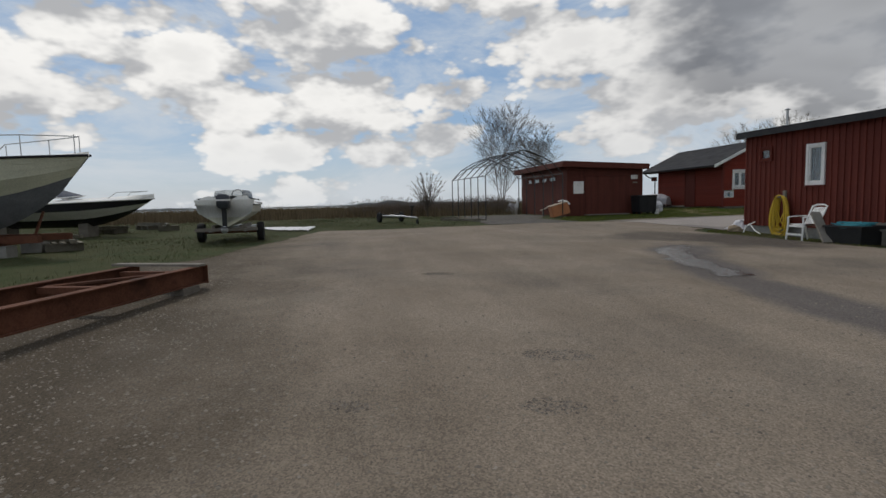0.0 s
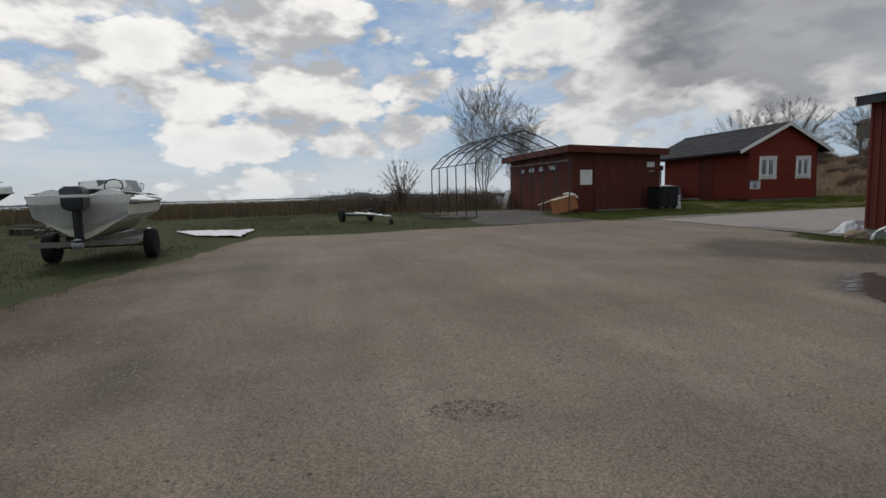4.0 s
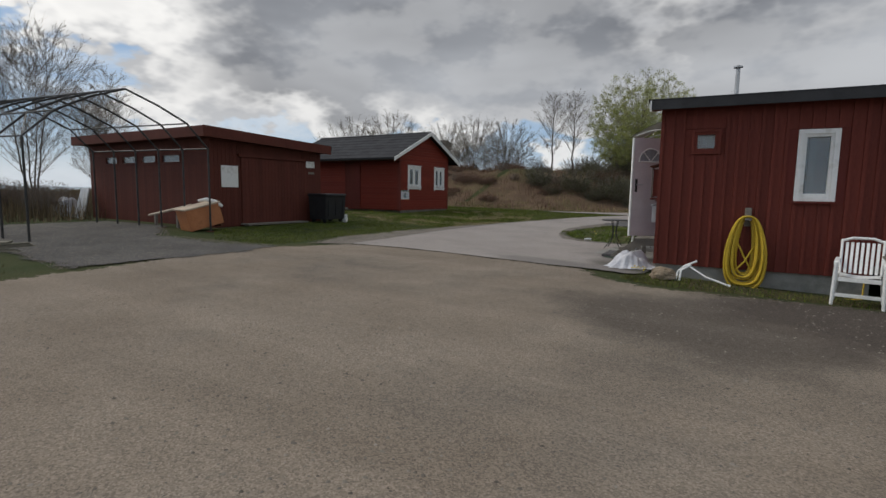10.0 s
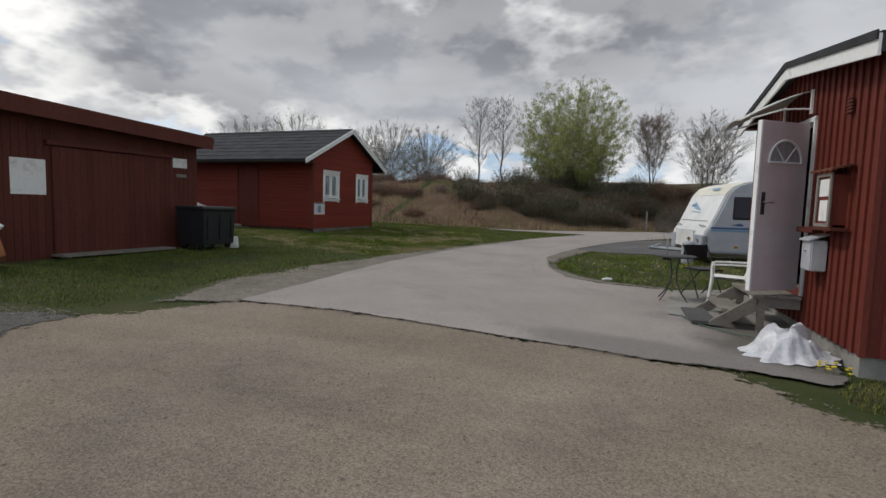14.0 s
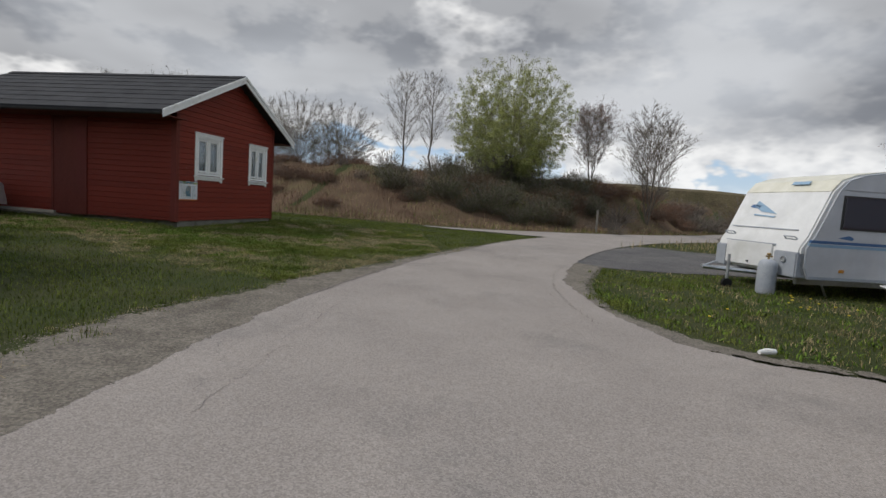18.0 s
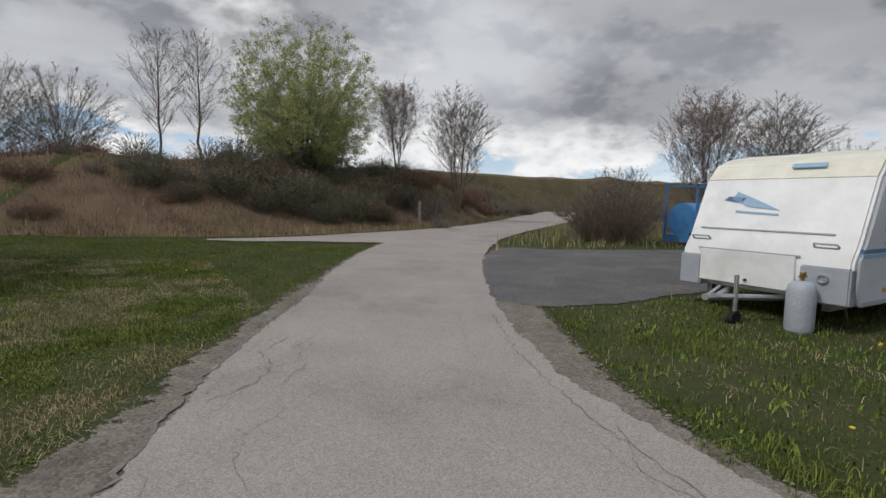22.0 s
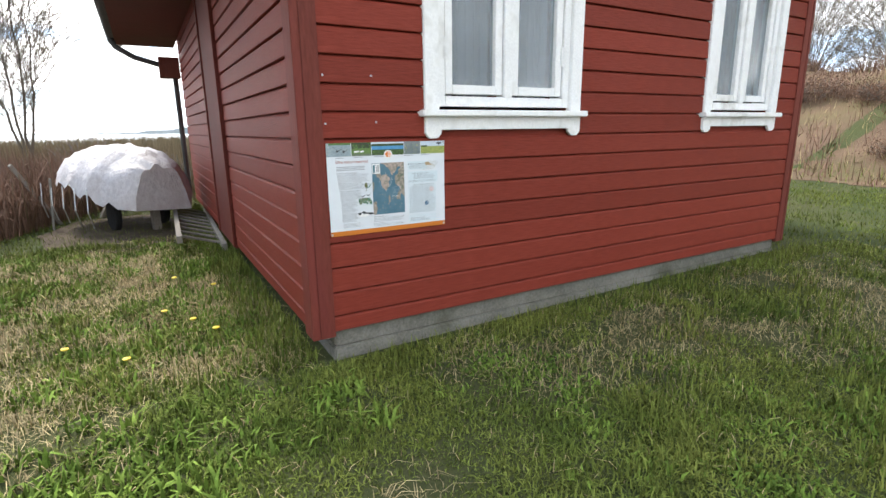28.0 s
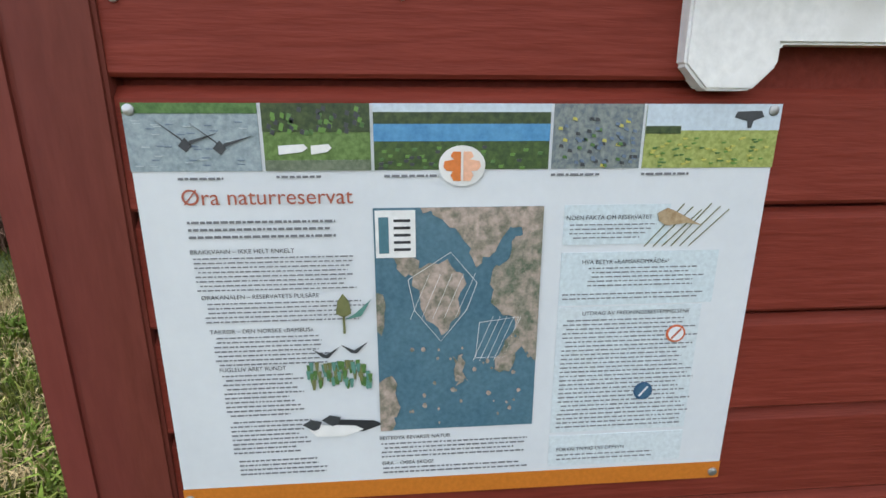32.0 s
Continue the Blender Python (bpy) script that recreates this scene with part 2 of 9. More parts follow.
M = {}
M["soil"] = material("meadow_soil", (0.028, 0.042, 0.012), (0.060, 0.060, 0.025), 0.9, 0.95, 0.6, fine=38, stain=(0.032, 0.050, 0.014), stain_scale=0.35, bump_dist=0.03)
M["gravel"] = material("gravel", (0.165, 0.132, 0.100), (0.235, 0.196, 0.155), 0.5, 0.9, 0.55, fine=75, stain=(0.125, 0.108, 0.09), stain_scale=0.22, bump_dist=0.012, speck=(95, 0.30), streak=0.13, crumble=1.5, verge=(0.080, 0.064, 0.046),
                       spots=[(6.3, -2.5, 2.0, 1.2, -30, (0.105, 0.088, 0.072)), (8.4, -1.1, 2.2, 1.7, -20, (0.075, 0.062, 0.052)), (9.9, -4.1, 1.5, 0.75, -30, (0.115, 0.102, 0.095)), (12.2, -5.2, 2.0, 0.6, -22, (0.115, 0.102, 0.095)), (15.0, -6.0, 2.2, 0.55, -12, (0.12, 0.106, 0.098))])
M["shoulder"] = material("shoulder_gravel", (0.125, 0.110, 0.092), (0.20, 0.178, 0.15), 4, 0.95, 0.6, fine=45, bump_dist=0.02, speck=(60, 0.30), crumble=1.6, stain=(0.10, 0.088, 0.072), stain_scale=1.5)
M["asphalt"] = material("worn_asphalt", (0.24, 0.213, 0.195), (0.31, 0.277, 0.252), 0.6, 0.85, 0.35, fine=140, stain=(0.19, 0.175, 0.165), stain_scale=0.5, bump_dist=0.006, speck=(110, 0.22), crumble=1.4,
                        spots=[(4.9, 2.3, 0.9, 2.0, 0, (0.125, 0.115, 0.102)), (3.6, 1.2, 1.6, 0.5, -6, (0.19, 0.172, 0.158))])
M["dark_asphalt"] = material("dark_asphalt", (0.075, 0.073, 0.075), (0.115, 0.11, 0.108), 1.2, 0.85, 0.5, fine=90, bump_dist=0.01, speck=(90, 0.3))
M["apron"] = material("dark_apron_asphalt", (0.075, 0.073, 0.075), (0.125, 0.118, 0.115), 1.2, 0.85, 0.5, fine=90, bump_dist=0.01, speck=(70, 0.35), crumble=1.6, stain=(0.15, 0.14, 0.13), stain_scale=0.8)
M["dark_gravel"] = material("damp_dark_gravel", (0.062, 0.059, 0.056), (0.115, 0.107, 0.098), 0.8, 0.9, 0.7, fine=60, bump_dist=0.015, speck=(50, 0.35), crumble=1.6)
M["concrete"] = material("concrete", (0.20, 0.195, 0.18), (0.31, 0.30, 0.275), 2.5, 0.9, 0.35, fine=90, stain=(0.14, 0.135, 0.115))
M["plinth"] = material("mossy_concrete", (0.12, 0.115, 0.095), (0.22, 0.21, 0.18), 3.5, 0.9, 0.5, fine=70, stain=(0.075, 0.08, 0.05), stain_scale=2.5, bump_dist=0.01)
M["red"] = material("red_board_paint", (0.155, 0.024, 0.014), (0.19, 0.032, 0.019), 3, 0.55, 0.5, spec=0.14, fine=110, stretch=(0.10, 1, 1), per_object=0.10, stain=(0.14, 0.022, 0.016), bump_dist=0.004)
M["red_v"] = material("red_upright_board_paint", (0.104, 0.021, 0.014), (0.146, 0.032, 0.021), 3, 0.65, 0.35, spec=0.2, fine=55, stretch=(1, 1, 0.2), per_object=0.12, stain=(0.15, 0.03, 0.026), bump_dist=0.004)
M["red_b"] = material("brown_red_board_paint", (0.080, 0.0225, 0.015), (0.110, 0.031, 0.021), 3, 0.7, 0.3, spec=0.2, fine=50, stretch=(1, 1, 0.2), per_object=0.10, stain=(0.10, 0.024, 0.018), bump_dist=0.004)
M["white"] = material("white_paint", (0.70, 0.70, 0.68), (0.80, 0.80, 0.78), 5, 0.5, 0.2, grain_mix=0.2, fine=80, stain=(0.50, 0.49, 0.45), stain_scale=5, bump_dist=0.004)
M["felt"] = material("black_roof_felt", (0.028, 0.028, 0.03), (0.055, 0.055, 0.058), 2, 0.9, 0.5, fine=110, per_object=0.1, bump_dist=0.006)
# near-black colour that paints in the shade below the shed
M["dark"] = material("crawl_shade_black", (0.012, 0.012, 0.012), (0.02, 0.02, 0.02), 2, 0.9, 0.0)
M["steel"] = material("galvanised_steel", (0.38, 0.39, 0.40), (0.50, 0.51, 0.52), 6, 0.45, 0.1, metal=0.9, fine=70)
M["black_steel"] = material("black_steel_tube", (0.03, 0.03, 0.032), (0.06, 0.058, 0.055), 6, 0.55, 0.1, metal=0.4, fine=70)
M["rust"] = material("rusty_steel", (0.085, 0.036, 0.022), (0.15, 0.065, 0.04), 3, 0.85, 0.5, fine=45, stain=(0.05, 0.025, 0.018), bump_dist=0.006)
M["plastic_white"] = material("white_plastic", (0.68, 0.68, 0.65), (0.76, 0.76, 0.74), 8, 0.4, 0.05, fine=40, stain=(0.55, 0.55, 0.50))
M["plastic_black"] = material("black_plastic", (0.009, 0.0095, 0.011), (0.018, 0.019, 0.021), 4, 0.5, 0.1, fine=40)
M["rubber"] = material("tyre_rubber", (0.014, 0.014, 0.014), (0.025, 0.025, 0.025), 5, 0.8, 0.2, fine=50)
M["grey_wood"] = material("weathered_grey_wood", (0.14, 0.125, 0.105), (0.24, 0.22, 0.19), 3, 0.85, 0.5, fine=50, stretch=(0.3, 1, 1), bump_dist=0.005)
M["bark"] = material("bark", (0.075, 0.062, 0.05), (0.14, 0.12, 0.10), 8, 0.9, 0.6, fine=40, stretch=(1, 1, 0.3), bump_dist=0.02)
M["twig"] = material("twigs", (0.12, 0.10, 0.085), (0.21, 0.18, 0.155), 3, 0.9, 0.0, per_object=0.15, island=True)


def plain(name, c, rough=0.5, metal=0.0):
    return material(name, tuple(v * 0.92 for v in c), tuple(min(1, v * 1.06) for v in c), 6, rough, 0.06, metal, fine=50, grain_mix=0.12)


def glass_material(name, tint=(0.5, 0.55, 0.58), rough=0.03, clear=0.75):
    m = bpy.data.materials.new(name)
    m.use_nodes = True
    nt = m.node_tree
    b = nt.nodes["Principled BSDF"]
    b.inputs["Base Color"].default_value = (*tint, 1)
    b.inputs["Roughness"].default_value = rough
    b.inputs["Transmission Weight"].default_value = clear
    b.inputs["IOR"].default_value = 1.45
    return m


M["glass"] = glass_material("window_glass")

# ---- building tools ----


class Geo:
    """Collects faces for one mesh."""

    def __init__(self):
        self.v, self.f = [], []

    def poly(self, *pts):
        n = len(self.v)
        self.v += [tuple(p) for p in pts]
        self.f.append(tuple(range(n, n + len(pts))))
        return self

    def box(self, x0, y0, z0, x1, y1, z1, m=None):
        p = [(x, y, z) for z in (z0, z1) for y in (y0, y1) for x in (x0, x1)]
        if m is not None:
            p = [tuple(m @ Vector(q)) for q in p]
        n = len(self.v)
        self.v += p
        self.f += [tuple(n + i for i in q) for q in ((0, 2, 3, 1), (4, 5, 7, 6), (0, 1, 5, 4), (2, 6, 7, 3), (0, 4, 6, 2), (1, 3, 7, 5))]
        return self

    def prism(self, ring, push):
        """A flat ring of points pushed along a vector."""
        n, k = len(self.v), len(ring)
        self.v += [tuple(p) for p in ring] + [tuple(Vector(p) + Vector(push)) for p in ring]
        self.f.append(tuple(n + i for i in reversed(range(k))))
        self.f.append(tuple(n + k + i for i in range(k)))
        self.f += [(n + i, n + (i + 1) % k, n + k + (i + 1) % k, n + k + i) for i in range(k)]
        return self

    def tube(self, pts, r, sides=8, cap=True):
        pts = [Vector(p) for p in pts]
        rs = r if isinstance(r, (list, tuple)) else [r] * len(pts)
        n0 = len(self.v)
        ref = None
        for i, p in enumerate(pts):
            d = (pts[min(i + 1, len(pts) - 1)] - pts[max(i - 1, 0)]).normalized()
            if ref is None:
                ref = d.orthogonal().normalized()
            a = (ref - d * ref.dot(d))
            a = a.normalized() if a.length > 1e-6 else d.orthogonal().normalized()
            ref = a
            b = d.cross(a)
            self.v += [tuple(p + (a * math.cos(t) + b * math.sin(t)) * rs[i]) for t in [2 * math.pi * k / sides for k in range(sides)]]
        for i in range(len(pts) - 1):
            for k in range(sides):
                a, b = n0 + i * sides + k, n0 + i * sides + (k + 1) % sides
                self.f.append((a, b, b + sides, a + sides))
        if cap:
            self.f.append(tuple(n0 + k for k in reversed(range(sides))))
            e = n0 + (len(pts) - 1) * sides
            self.f.append(tuple(e + k for k in range(sides)))
        return self

    def lathe(self, profile, at=(0, 0, 0), sides=20, m=None):
        n0 = len(self.v)
        for r, z in profile:
            for k in range(sides):
                t = 2 * math.pi * k / sides
                p = Vector((at[0] + r * math.cos(t), at[1] + r * math.sin(t), at[2] + z))
                self.v.append(tuple(m @ p if m is not None else p))
        for i in range(len(profile) - 1):
            for k in range(sides):
                a, b = n0 + i * sides + k, n0 + i * sides + (k + 1) % sides
                self.f.append((a, b, b + sides, a + sides))
        self.f.append(tuple(n0 + k for k in reversed(range(sides))))
        e = n0 + (len(profile) - 1) * sides
        self.f.append(tuple(e + k for k in range(sides)))
        return self

    def skin(self, sections, close_ends=True, ring=True):
        """Joins rows of equally many points."""
        n0, k = len(self.v), len(sections[0])
        for s in sections:
            self.v += [tuple(p) for p in s]
        for i in range(len(sections) - 1):
            for j in range(k if ring else k - 1):
                a, b = n0 + i * k + j, n0 + i * k + (j + 1) % k
                self.f.append((a, b, b + k, a + k))
        if close_ends:
            self.f.append(tuple(n0 + j for j in reversed(range(k))))
            self.f.append(tuple(n0 + (len(sections) - 1) * k + j for j in range(k)))
        return self

    def mesh(self, name, mat, bevel=0.0, smooth=False):
        me = bpy.data.meshes.new(name)
        me.from_pydata(self.v, [], self.f)
        bm = bmesh.new()
        bm.from_mesh(me)
        bmesh.ops.recalc_face_normals(bm, faces=bm.faces)
        if bevel:
            edges = [e for e in bm.edges if len(e.link_faces) == 2 and e.calc_face_angle(0) > 0.5]
            bmesh.ops.bevel(bm, geom=edges, offset=bevel, segments=2, affect="EDGES", clamp_overlap=True)
        if smooth:
            for f in bm.faces:
                f.smooth = True
            for e in bm.edges:
                if len(e.link_faces) == 2 and e.calc_face_angle(0) > 0.7:
                    e.smooth = False
        bm.to_mesh(me)
        bm.free()
        me.materials.append(mat)
        return me


def part(name, geo, mat, parent=None, label="", bevel=0.0, smooth=False):
    ob = new(name, geo.mesh(name, mat, bevel, smooth))
    if parent is not None:
        ob.parent = parent
    if label:
        ob["label"] = label
    return ob


def thing(name, m, label, category, group=""):
    ob = new(name)
    ob.matrix_basis = m
    ob.empty_display_size = 0.1
    return tagged(ob, label, category, group)


def setting(name, geo, mat, label, bevel=0.0, category=""):
    ob = part(name, geo, mat, None, "", bevel)
    return tagged(ob, label, category or name.split("_")[0], "", "structure")


def piece(name, me, parent, m=None):
    ob = new(name, me)
    ob.parent = parent
    if m is not None:
        ob.matrix_basis = m
    return ob


def sp(v, k=1.0):
    return np.logaddexp(0, np.asarray(v, float) / k) * k


def step(a, b, v):
    t = np.clip((np.asarray(v, float) - a) / (b - a), 0, 1)
    return t * t * (3 - 2 * t)


def height(x, y):
    """The ground's height: a yard that falls to the start, a lawn that rises to the cabin, an overgrown bank behind."""
    x, y = np.asarray(x, float), np.asarray(y, float)
    z = -0.020 * (sp(x - 5, 1.5) - sp(x - 30, 3)) + 0.017 * (sp(y - 4) - sp(y - 16)) + 0.022 * (sp(-x - 2) - sp(-x - 9))
    z = z - 0.13 * np.exp(-((x - 8.5) / 3.5) ** 2 - ((y - 1.6) / 1.6) ** 2)
    foot = np.interp(x, [-60, -40, -12, -5, 3, 8, 22, 60], [60, 30, 22.5, 24.5, 31, 36.5, 66, 130])
    top = np.interp(x, [-60, -35, -24, -8, 2, 4.5, 8, 30, 60], [0.5, 2.2, 3.2, 3.0, 3.4, 3.6, 2.7, 3.2, 3.5])
    rise = step(0, 11, y - foot)
    z = z + rise * top + 0.012 * np.maximum(0, y - 45) * step(-30, 0, x)
    lump = np.sin(x * 0.9 + 1.3 * np.sin(y * 0.31)) * np.sin(y * 0.7 + x * 0.2) * 0.16
    z = z + lump * rise
    # the shore beyond the reeds
    z = z - 1.6 * step(-95, -150, x) - 3 * step(-150, -400, x)
    return z


def gz(x, y):
    return float(height(x, y))
# ---- ground, yard and road ----


def grid_axis(lo, hi, fine, far):
    a = list(np.arange(lo, hi + fine / 2, fine))
    s, v = fine, hi
    while v < far:
        s *= 1.35
        v += s
        a.append(v)
    s, v = fine, lo
    while v > -far:
        s *= 1.35
        v -= s
        a.insert(0, v)
    return np.array(a)


def ground_sheet():
    xs, ys = grid_axis(-24, 26, 0.5, 2600), grid_axis(-24, 50, 0.5, 2600)
    X, Y = np.meshgrid(xs, ys)
    Z = height(X, Y)
    n, w = len(ys), len(xs)
    v = np.stack([X, Y, Z], -1).reshape(-1, 3)
    i = np.arange(n * w).reshape(n, w)
    f = np.stack([i[:-1, :-1], i[:-1, 1:], i[1:, 1:], i[1:, :-1]], -1).reshape(-1, 4)
    me = bpy.data.meshes.new("ground")
    me.from_pydata(v.tolist(), [], f.tolist())
    me.materials.append(M["soil"])
    for p in me.polygons:
        p.use_smooth = True
    return tagged(new("ground", me), "rough spring meadow ground of grass, dead straw and soil", "ground", "", "structure")


ground_sheet()


def sheet(name, outline, mat, lift, label, cell=0.45, jitter=0.05, kind="structure", rim=0.0):
    """A surface laid on the ground inside a closed outline, with an uneven edge."""
    from mathutils import geometry
    rng = np.random.default_rng(len(name) * 7 + len(outline))
    ring = []
    for a, b in zip(outline, outline[1:] + outline[:1]):
        a, b = np.array(a, float), np.array(b, float)
        k = max(1, int(np.linalg.norm(b - a) / 0.22))
        k = min(k, 60)
        for t in np.arange(k) / k:
            p = a + (b - a) * t
            q = p + rng.normal(0, jitter * 0.2, 2) + jitter * np.array([noise.noise((p[0] * 1.3, p[1] * 1.3, 0)), noise.noise((p[0] * 1.3, p[1] * 1.3, 9))])
            ring.append(q)
    ring = np.array(ring)
    lo, hi = ring.min(0), ring.max(0)
    gx, gy = np.meshgrid(np.arange(lo[0], hi[0], cell), np.arange(lo[1], hi[1], cell))
    inner = np.stack([gx, gy], -1).reshape(-1, 2)
    x, y = inner.T
    inside = np.zeros(len(inner), bool)
    a, b = ring, np.roll(ring, -1, 0)
    for (x0, y0), (x1, y1) in zip(a, b):
        cut = (y0 > y) != (y1 > y)
        inside ^= cut & (x < (x1 - x0) * (y - y0) / ((y1 - y0) or 1e-9) + x0)
    pts = [Vector(p) for p in ring] + [Vector(p) for p in inner[inside]]
    k = len(ring)
    if rim:                                 # two inner lines that carry the crumbling edge
        tang = np.roll(ring, -1, 0) - np.roll(ring, 1, 0)
        nrm = np.stack([-tang[:, 1], tang[:, 0]], -1) / (np.linalg.norm(tang, axis=1)[:, None] + 1e-9)
        turn = np.sum(ring[:, 0] * np.roll(ring[:, 1], -1) - np.roll(ring[:, 0], -1) * ring[:, 1])
        nrm *= 1 if turn > 0 else -1
        for off in (0.5 * rim, rim):
            pts += [Vector(p) for p in ring + nrm * off]
    vs, _, fs, *_ = geometry.delaunay_2d_cdt(pts, [(i, (i + 1) % k) for i in range(k)], [tuple(range(k))], 1, 1e-5)
    xy = np.array([tuple(p) for p in vs])
    z = height(xy[:, 0], xy[:, 1]) + lift
    me = bpy.data.meshes.new(name)
    me.from_pydata([(p[0], p[1], h) for p, h in zip(xy, z)], [], [tuple(f) for f in fs])
    me.materials.append(mat)
    if rim:
        d = np.full(len(xy), 1e9)
        for p, q in zip(ring, np.roll(ring, -1, 0)):
            e = q - p
            t = np.clip(((xy - p) @ e) / (e @ e + 1e-12), 0, 1)
            d = np.minimum(d, np.hypot(*(xy - p - t[:, None] * e).T))
        me.attributes.new("rim", "FLOAT", "POINT").data.foreach_set("value", np.clip(d / rim, 0, 1).astype(np.float32))
    if sum(p.normal.z for p in me.polygons) < 0:
        me.flip_normals()
    return tagged(new(name, me), label, name.split("_")[-1], "", kind)


JOINT = [(-1.95, 1.1), (-0.5, 1.2), (0.7, 1.15), (2.0, 0.98), (3.2, 0.85), (4.35, 0.9)]
sheet("gravel_yard", [(48, -30), (20, -19), (12, -16.8), (8.6, -16), (7.5, -14.6), (5, -14.2), (3, -13.5), (0, -13.1), (-2.3, -12.5), (-1.9, -9.2),
                      (-2.4, -7.7), (-2.4, -6), (-2.6, -4.5), (-3.0, -2.6), (-3.2, -0.9), (-2.6, 0.1)] + [(x, y + 0.35) for x, y in JOINT[:-1]] + [(4.3, 1.0)] +
      [(4.7, 0.3), (5.2, 0.05), (5.6, -0.15), (6.8, 0.1), (8.2, 0.35), (10, 0.35), (14, 0.4), (24, 0.5), (48, 1)], M["gravel"], 0.018, "compacted grey-brown gravel of the boatyard", 0.6, 0.12, rim=0.7)
sheet("dark_gravel_patch", [(-2.5, -5.2), (-3.4, -5.0), (-5.6, -5.1), (-7.2, -4.6), (-9.6, -4.4), (-13, -4.6), (-13, 0.6), (-9.2, 0.9), (-8.4, 0.2), (-6.5, -0.9), (-4.6, -0.75), (-3.2, -0.4), (-2.7, -0.1), (-2.2, -1.6)],
      M["dark_gravel"], 0.026, "damp dark gravel round the tent frame", 0.6, 0.16, rim=0.8)
ROAD_L = [(-2.1, 3.0), (-2.25, 4.6), (-2.3, 6.4), (-2.17, 8.4), (-2.1, 9.3), (-1.98, 10.3), (-1.75, 11.5), (-1.31, 13.3), (-1.05, 15.0), (-0.6, 17.0), (-0.1, 19.0), (0.4, 20.6), (0.8, 21.5)]
ROAD_R = [(3.9, 5.6), (2.65, 5.72), (1.95, 6.2), (1.5, 7.2), (1.2, 8.4), (1.04, 9.5), (1.06, 10.8), (1.43, 12.8), (2.1, 15.4), (2.8, 17.5), (3.8, 20), (5.2, 23), (8.5, 28.5), (20, 46), (34, 72)]
sheet("asphalt_road", JOINT + [(4.95, 0.85), (5.2, 1.2), (5.22, 3.2), (4.3, 4.2), (4.0, 5.2)] + ROAD_R + [(30, 74), (17, 52), (7.4, 34.2), (4.6, 30.2), (2.6, 28.0), (0.6, 26.2), (-1.6, 24.2), (-3.4, 23.0), (-4.5, 22.5), (-4.4, 21.9), (-3.2, 21.75), (-1.5, 21.95)] + ROAD_L[::-1],
      M["asphalt"], 0.030, "worn pinkish-grey asphalt road with cracked edges", 0.6, 0.06, rim=0.16)
sheet("gravel_shoulder", [(-1.7, 1.0)] + [(x + 0.35, y) for x, y in ROAD_L] + [(0.5, 21.3), (0.15, 19.9), (-0.35, 18.4), (-0.75, 17.0), (-1.16, 15.1), (-1.45, 14.2), (-1.79, 12.7), (-2.06, 11.5), (-2.2, 10.8), (-2.38, 9.9), (-2.58, 9.0), (-2.9, 7.8), (-3.1, 6.3), (-3.3, 5), (-3.45, 2.6), (-2.75, 0.4)],
      M["shoulder"], 0.022, "loose stony shoulder beside the road", 0.5, 0.10, rim=0.4)
sheet("right_shoulder", [(1.75, 6.1), (1.3, 7.1), (1.0, 8.3), (0.84, 9.5), (0.86, 10.8), (1.25, 12.9), (1.9, 12.3), (1.60, 10.7), (1.40, 9.6), (1.40, 8.6), (1.52, 7.6), (2.05, 6.7), (2.8, 6.05), (3.9, 5.9), (3.9, 5.55), (2.65, 5.7)],
      M["shoulder"], 0.024, "narrow crumbling gravel edge of the road", 0.4, 0.06, rim=0.25)
sheet("parking_apron", [(1.2, 12.7), (1.95, 12.15), (3.1, 12.2), (4.6, 12.75), (7, 13.4), (10, 14.3), (16, 16), (16, 20.5), (11, 20.2), (7.5, 19.75), (5.4, 19.7), (4.5, 20.3), (3.8, 20), (2.6, 17.6), (1.9, 15.5)],
      M["apron"], 0.012, "dark asphalt parking apron beside the road", 0.5, 0.06, rim=0.25)
sheet("concrete_slab", [(3.7, 3.3), (5.25, 3.1), (5.25, 6.4), (3.9, 5.5), (3.75, 4.4)], M["concrete"], 0.042, "worn concrete slab below the shed steps", 0.4, 0.02)

M["wet"] = material("wet_gravel", (0.060, 0.053, 0.048), (0.095, 0.085, 0.076), 1.5, 0.16, 0.25, fine=60, spec=0.5, bump_dist=0.004, speck=(70, 0.25), crumble=1.8)
sheet("wet_patch", [(8.7, -2.9), (9.3, -3.3), (10.3, -4.0), (11.6, -4.6), (13.2, -5.2), (13.2, -5.8), (11.5, -5.6), (10.2, -5.1), (9.2, -4.5), (8.6, -3.8)], M["wet"], 0.023, "shallow wet trace on the gravel yard", 0.4, 0.2, rim=0.6)

# water and the far shore
sea = Geo().box(-2600, -2600, -2.6, -128, 2600, -2.5)
m_sea = material("water", (0.10, 0.13, 0.15), (0.14, 0.17, 0.19), 0.2, 0.12, 0.25, fine=1.5, bump_dist=0.2)
setting("water", sea, m_sea, "pale open water beyond the reeds", category="water")
m_far = material("far_shore", (0.10, 0.12, 0.13), (0.13, 0.15, 0.16), 0.02, 1.0, 0.0)


def far_hills(name, x, y0, y1, h, seed, label):
    n = 60
    front, back = [], []
    for i in range(n + 1):
        t = i / n
        y = y0 + (y1 - y0) * t
        e = math.sin(math.pi * t) ** 0.6
        z = -2.6 + h * e * (0.55 + 0.45 * noise.noise((t * 6 + seed, seed, 0)) + 0.12 * noise.noise((t * 40, seed, 3)))
        front.append((x, y, max(-2.55, z)))
        back.append((x - 60, y, -2.6))
    base = [(x + 40, p[1], -2.6) for p in front]
    setting(name, Geo().skin([base, front, back], False, False), m_far, label, category="backdrop")


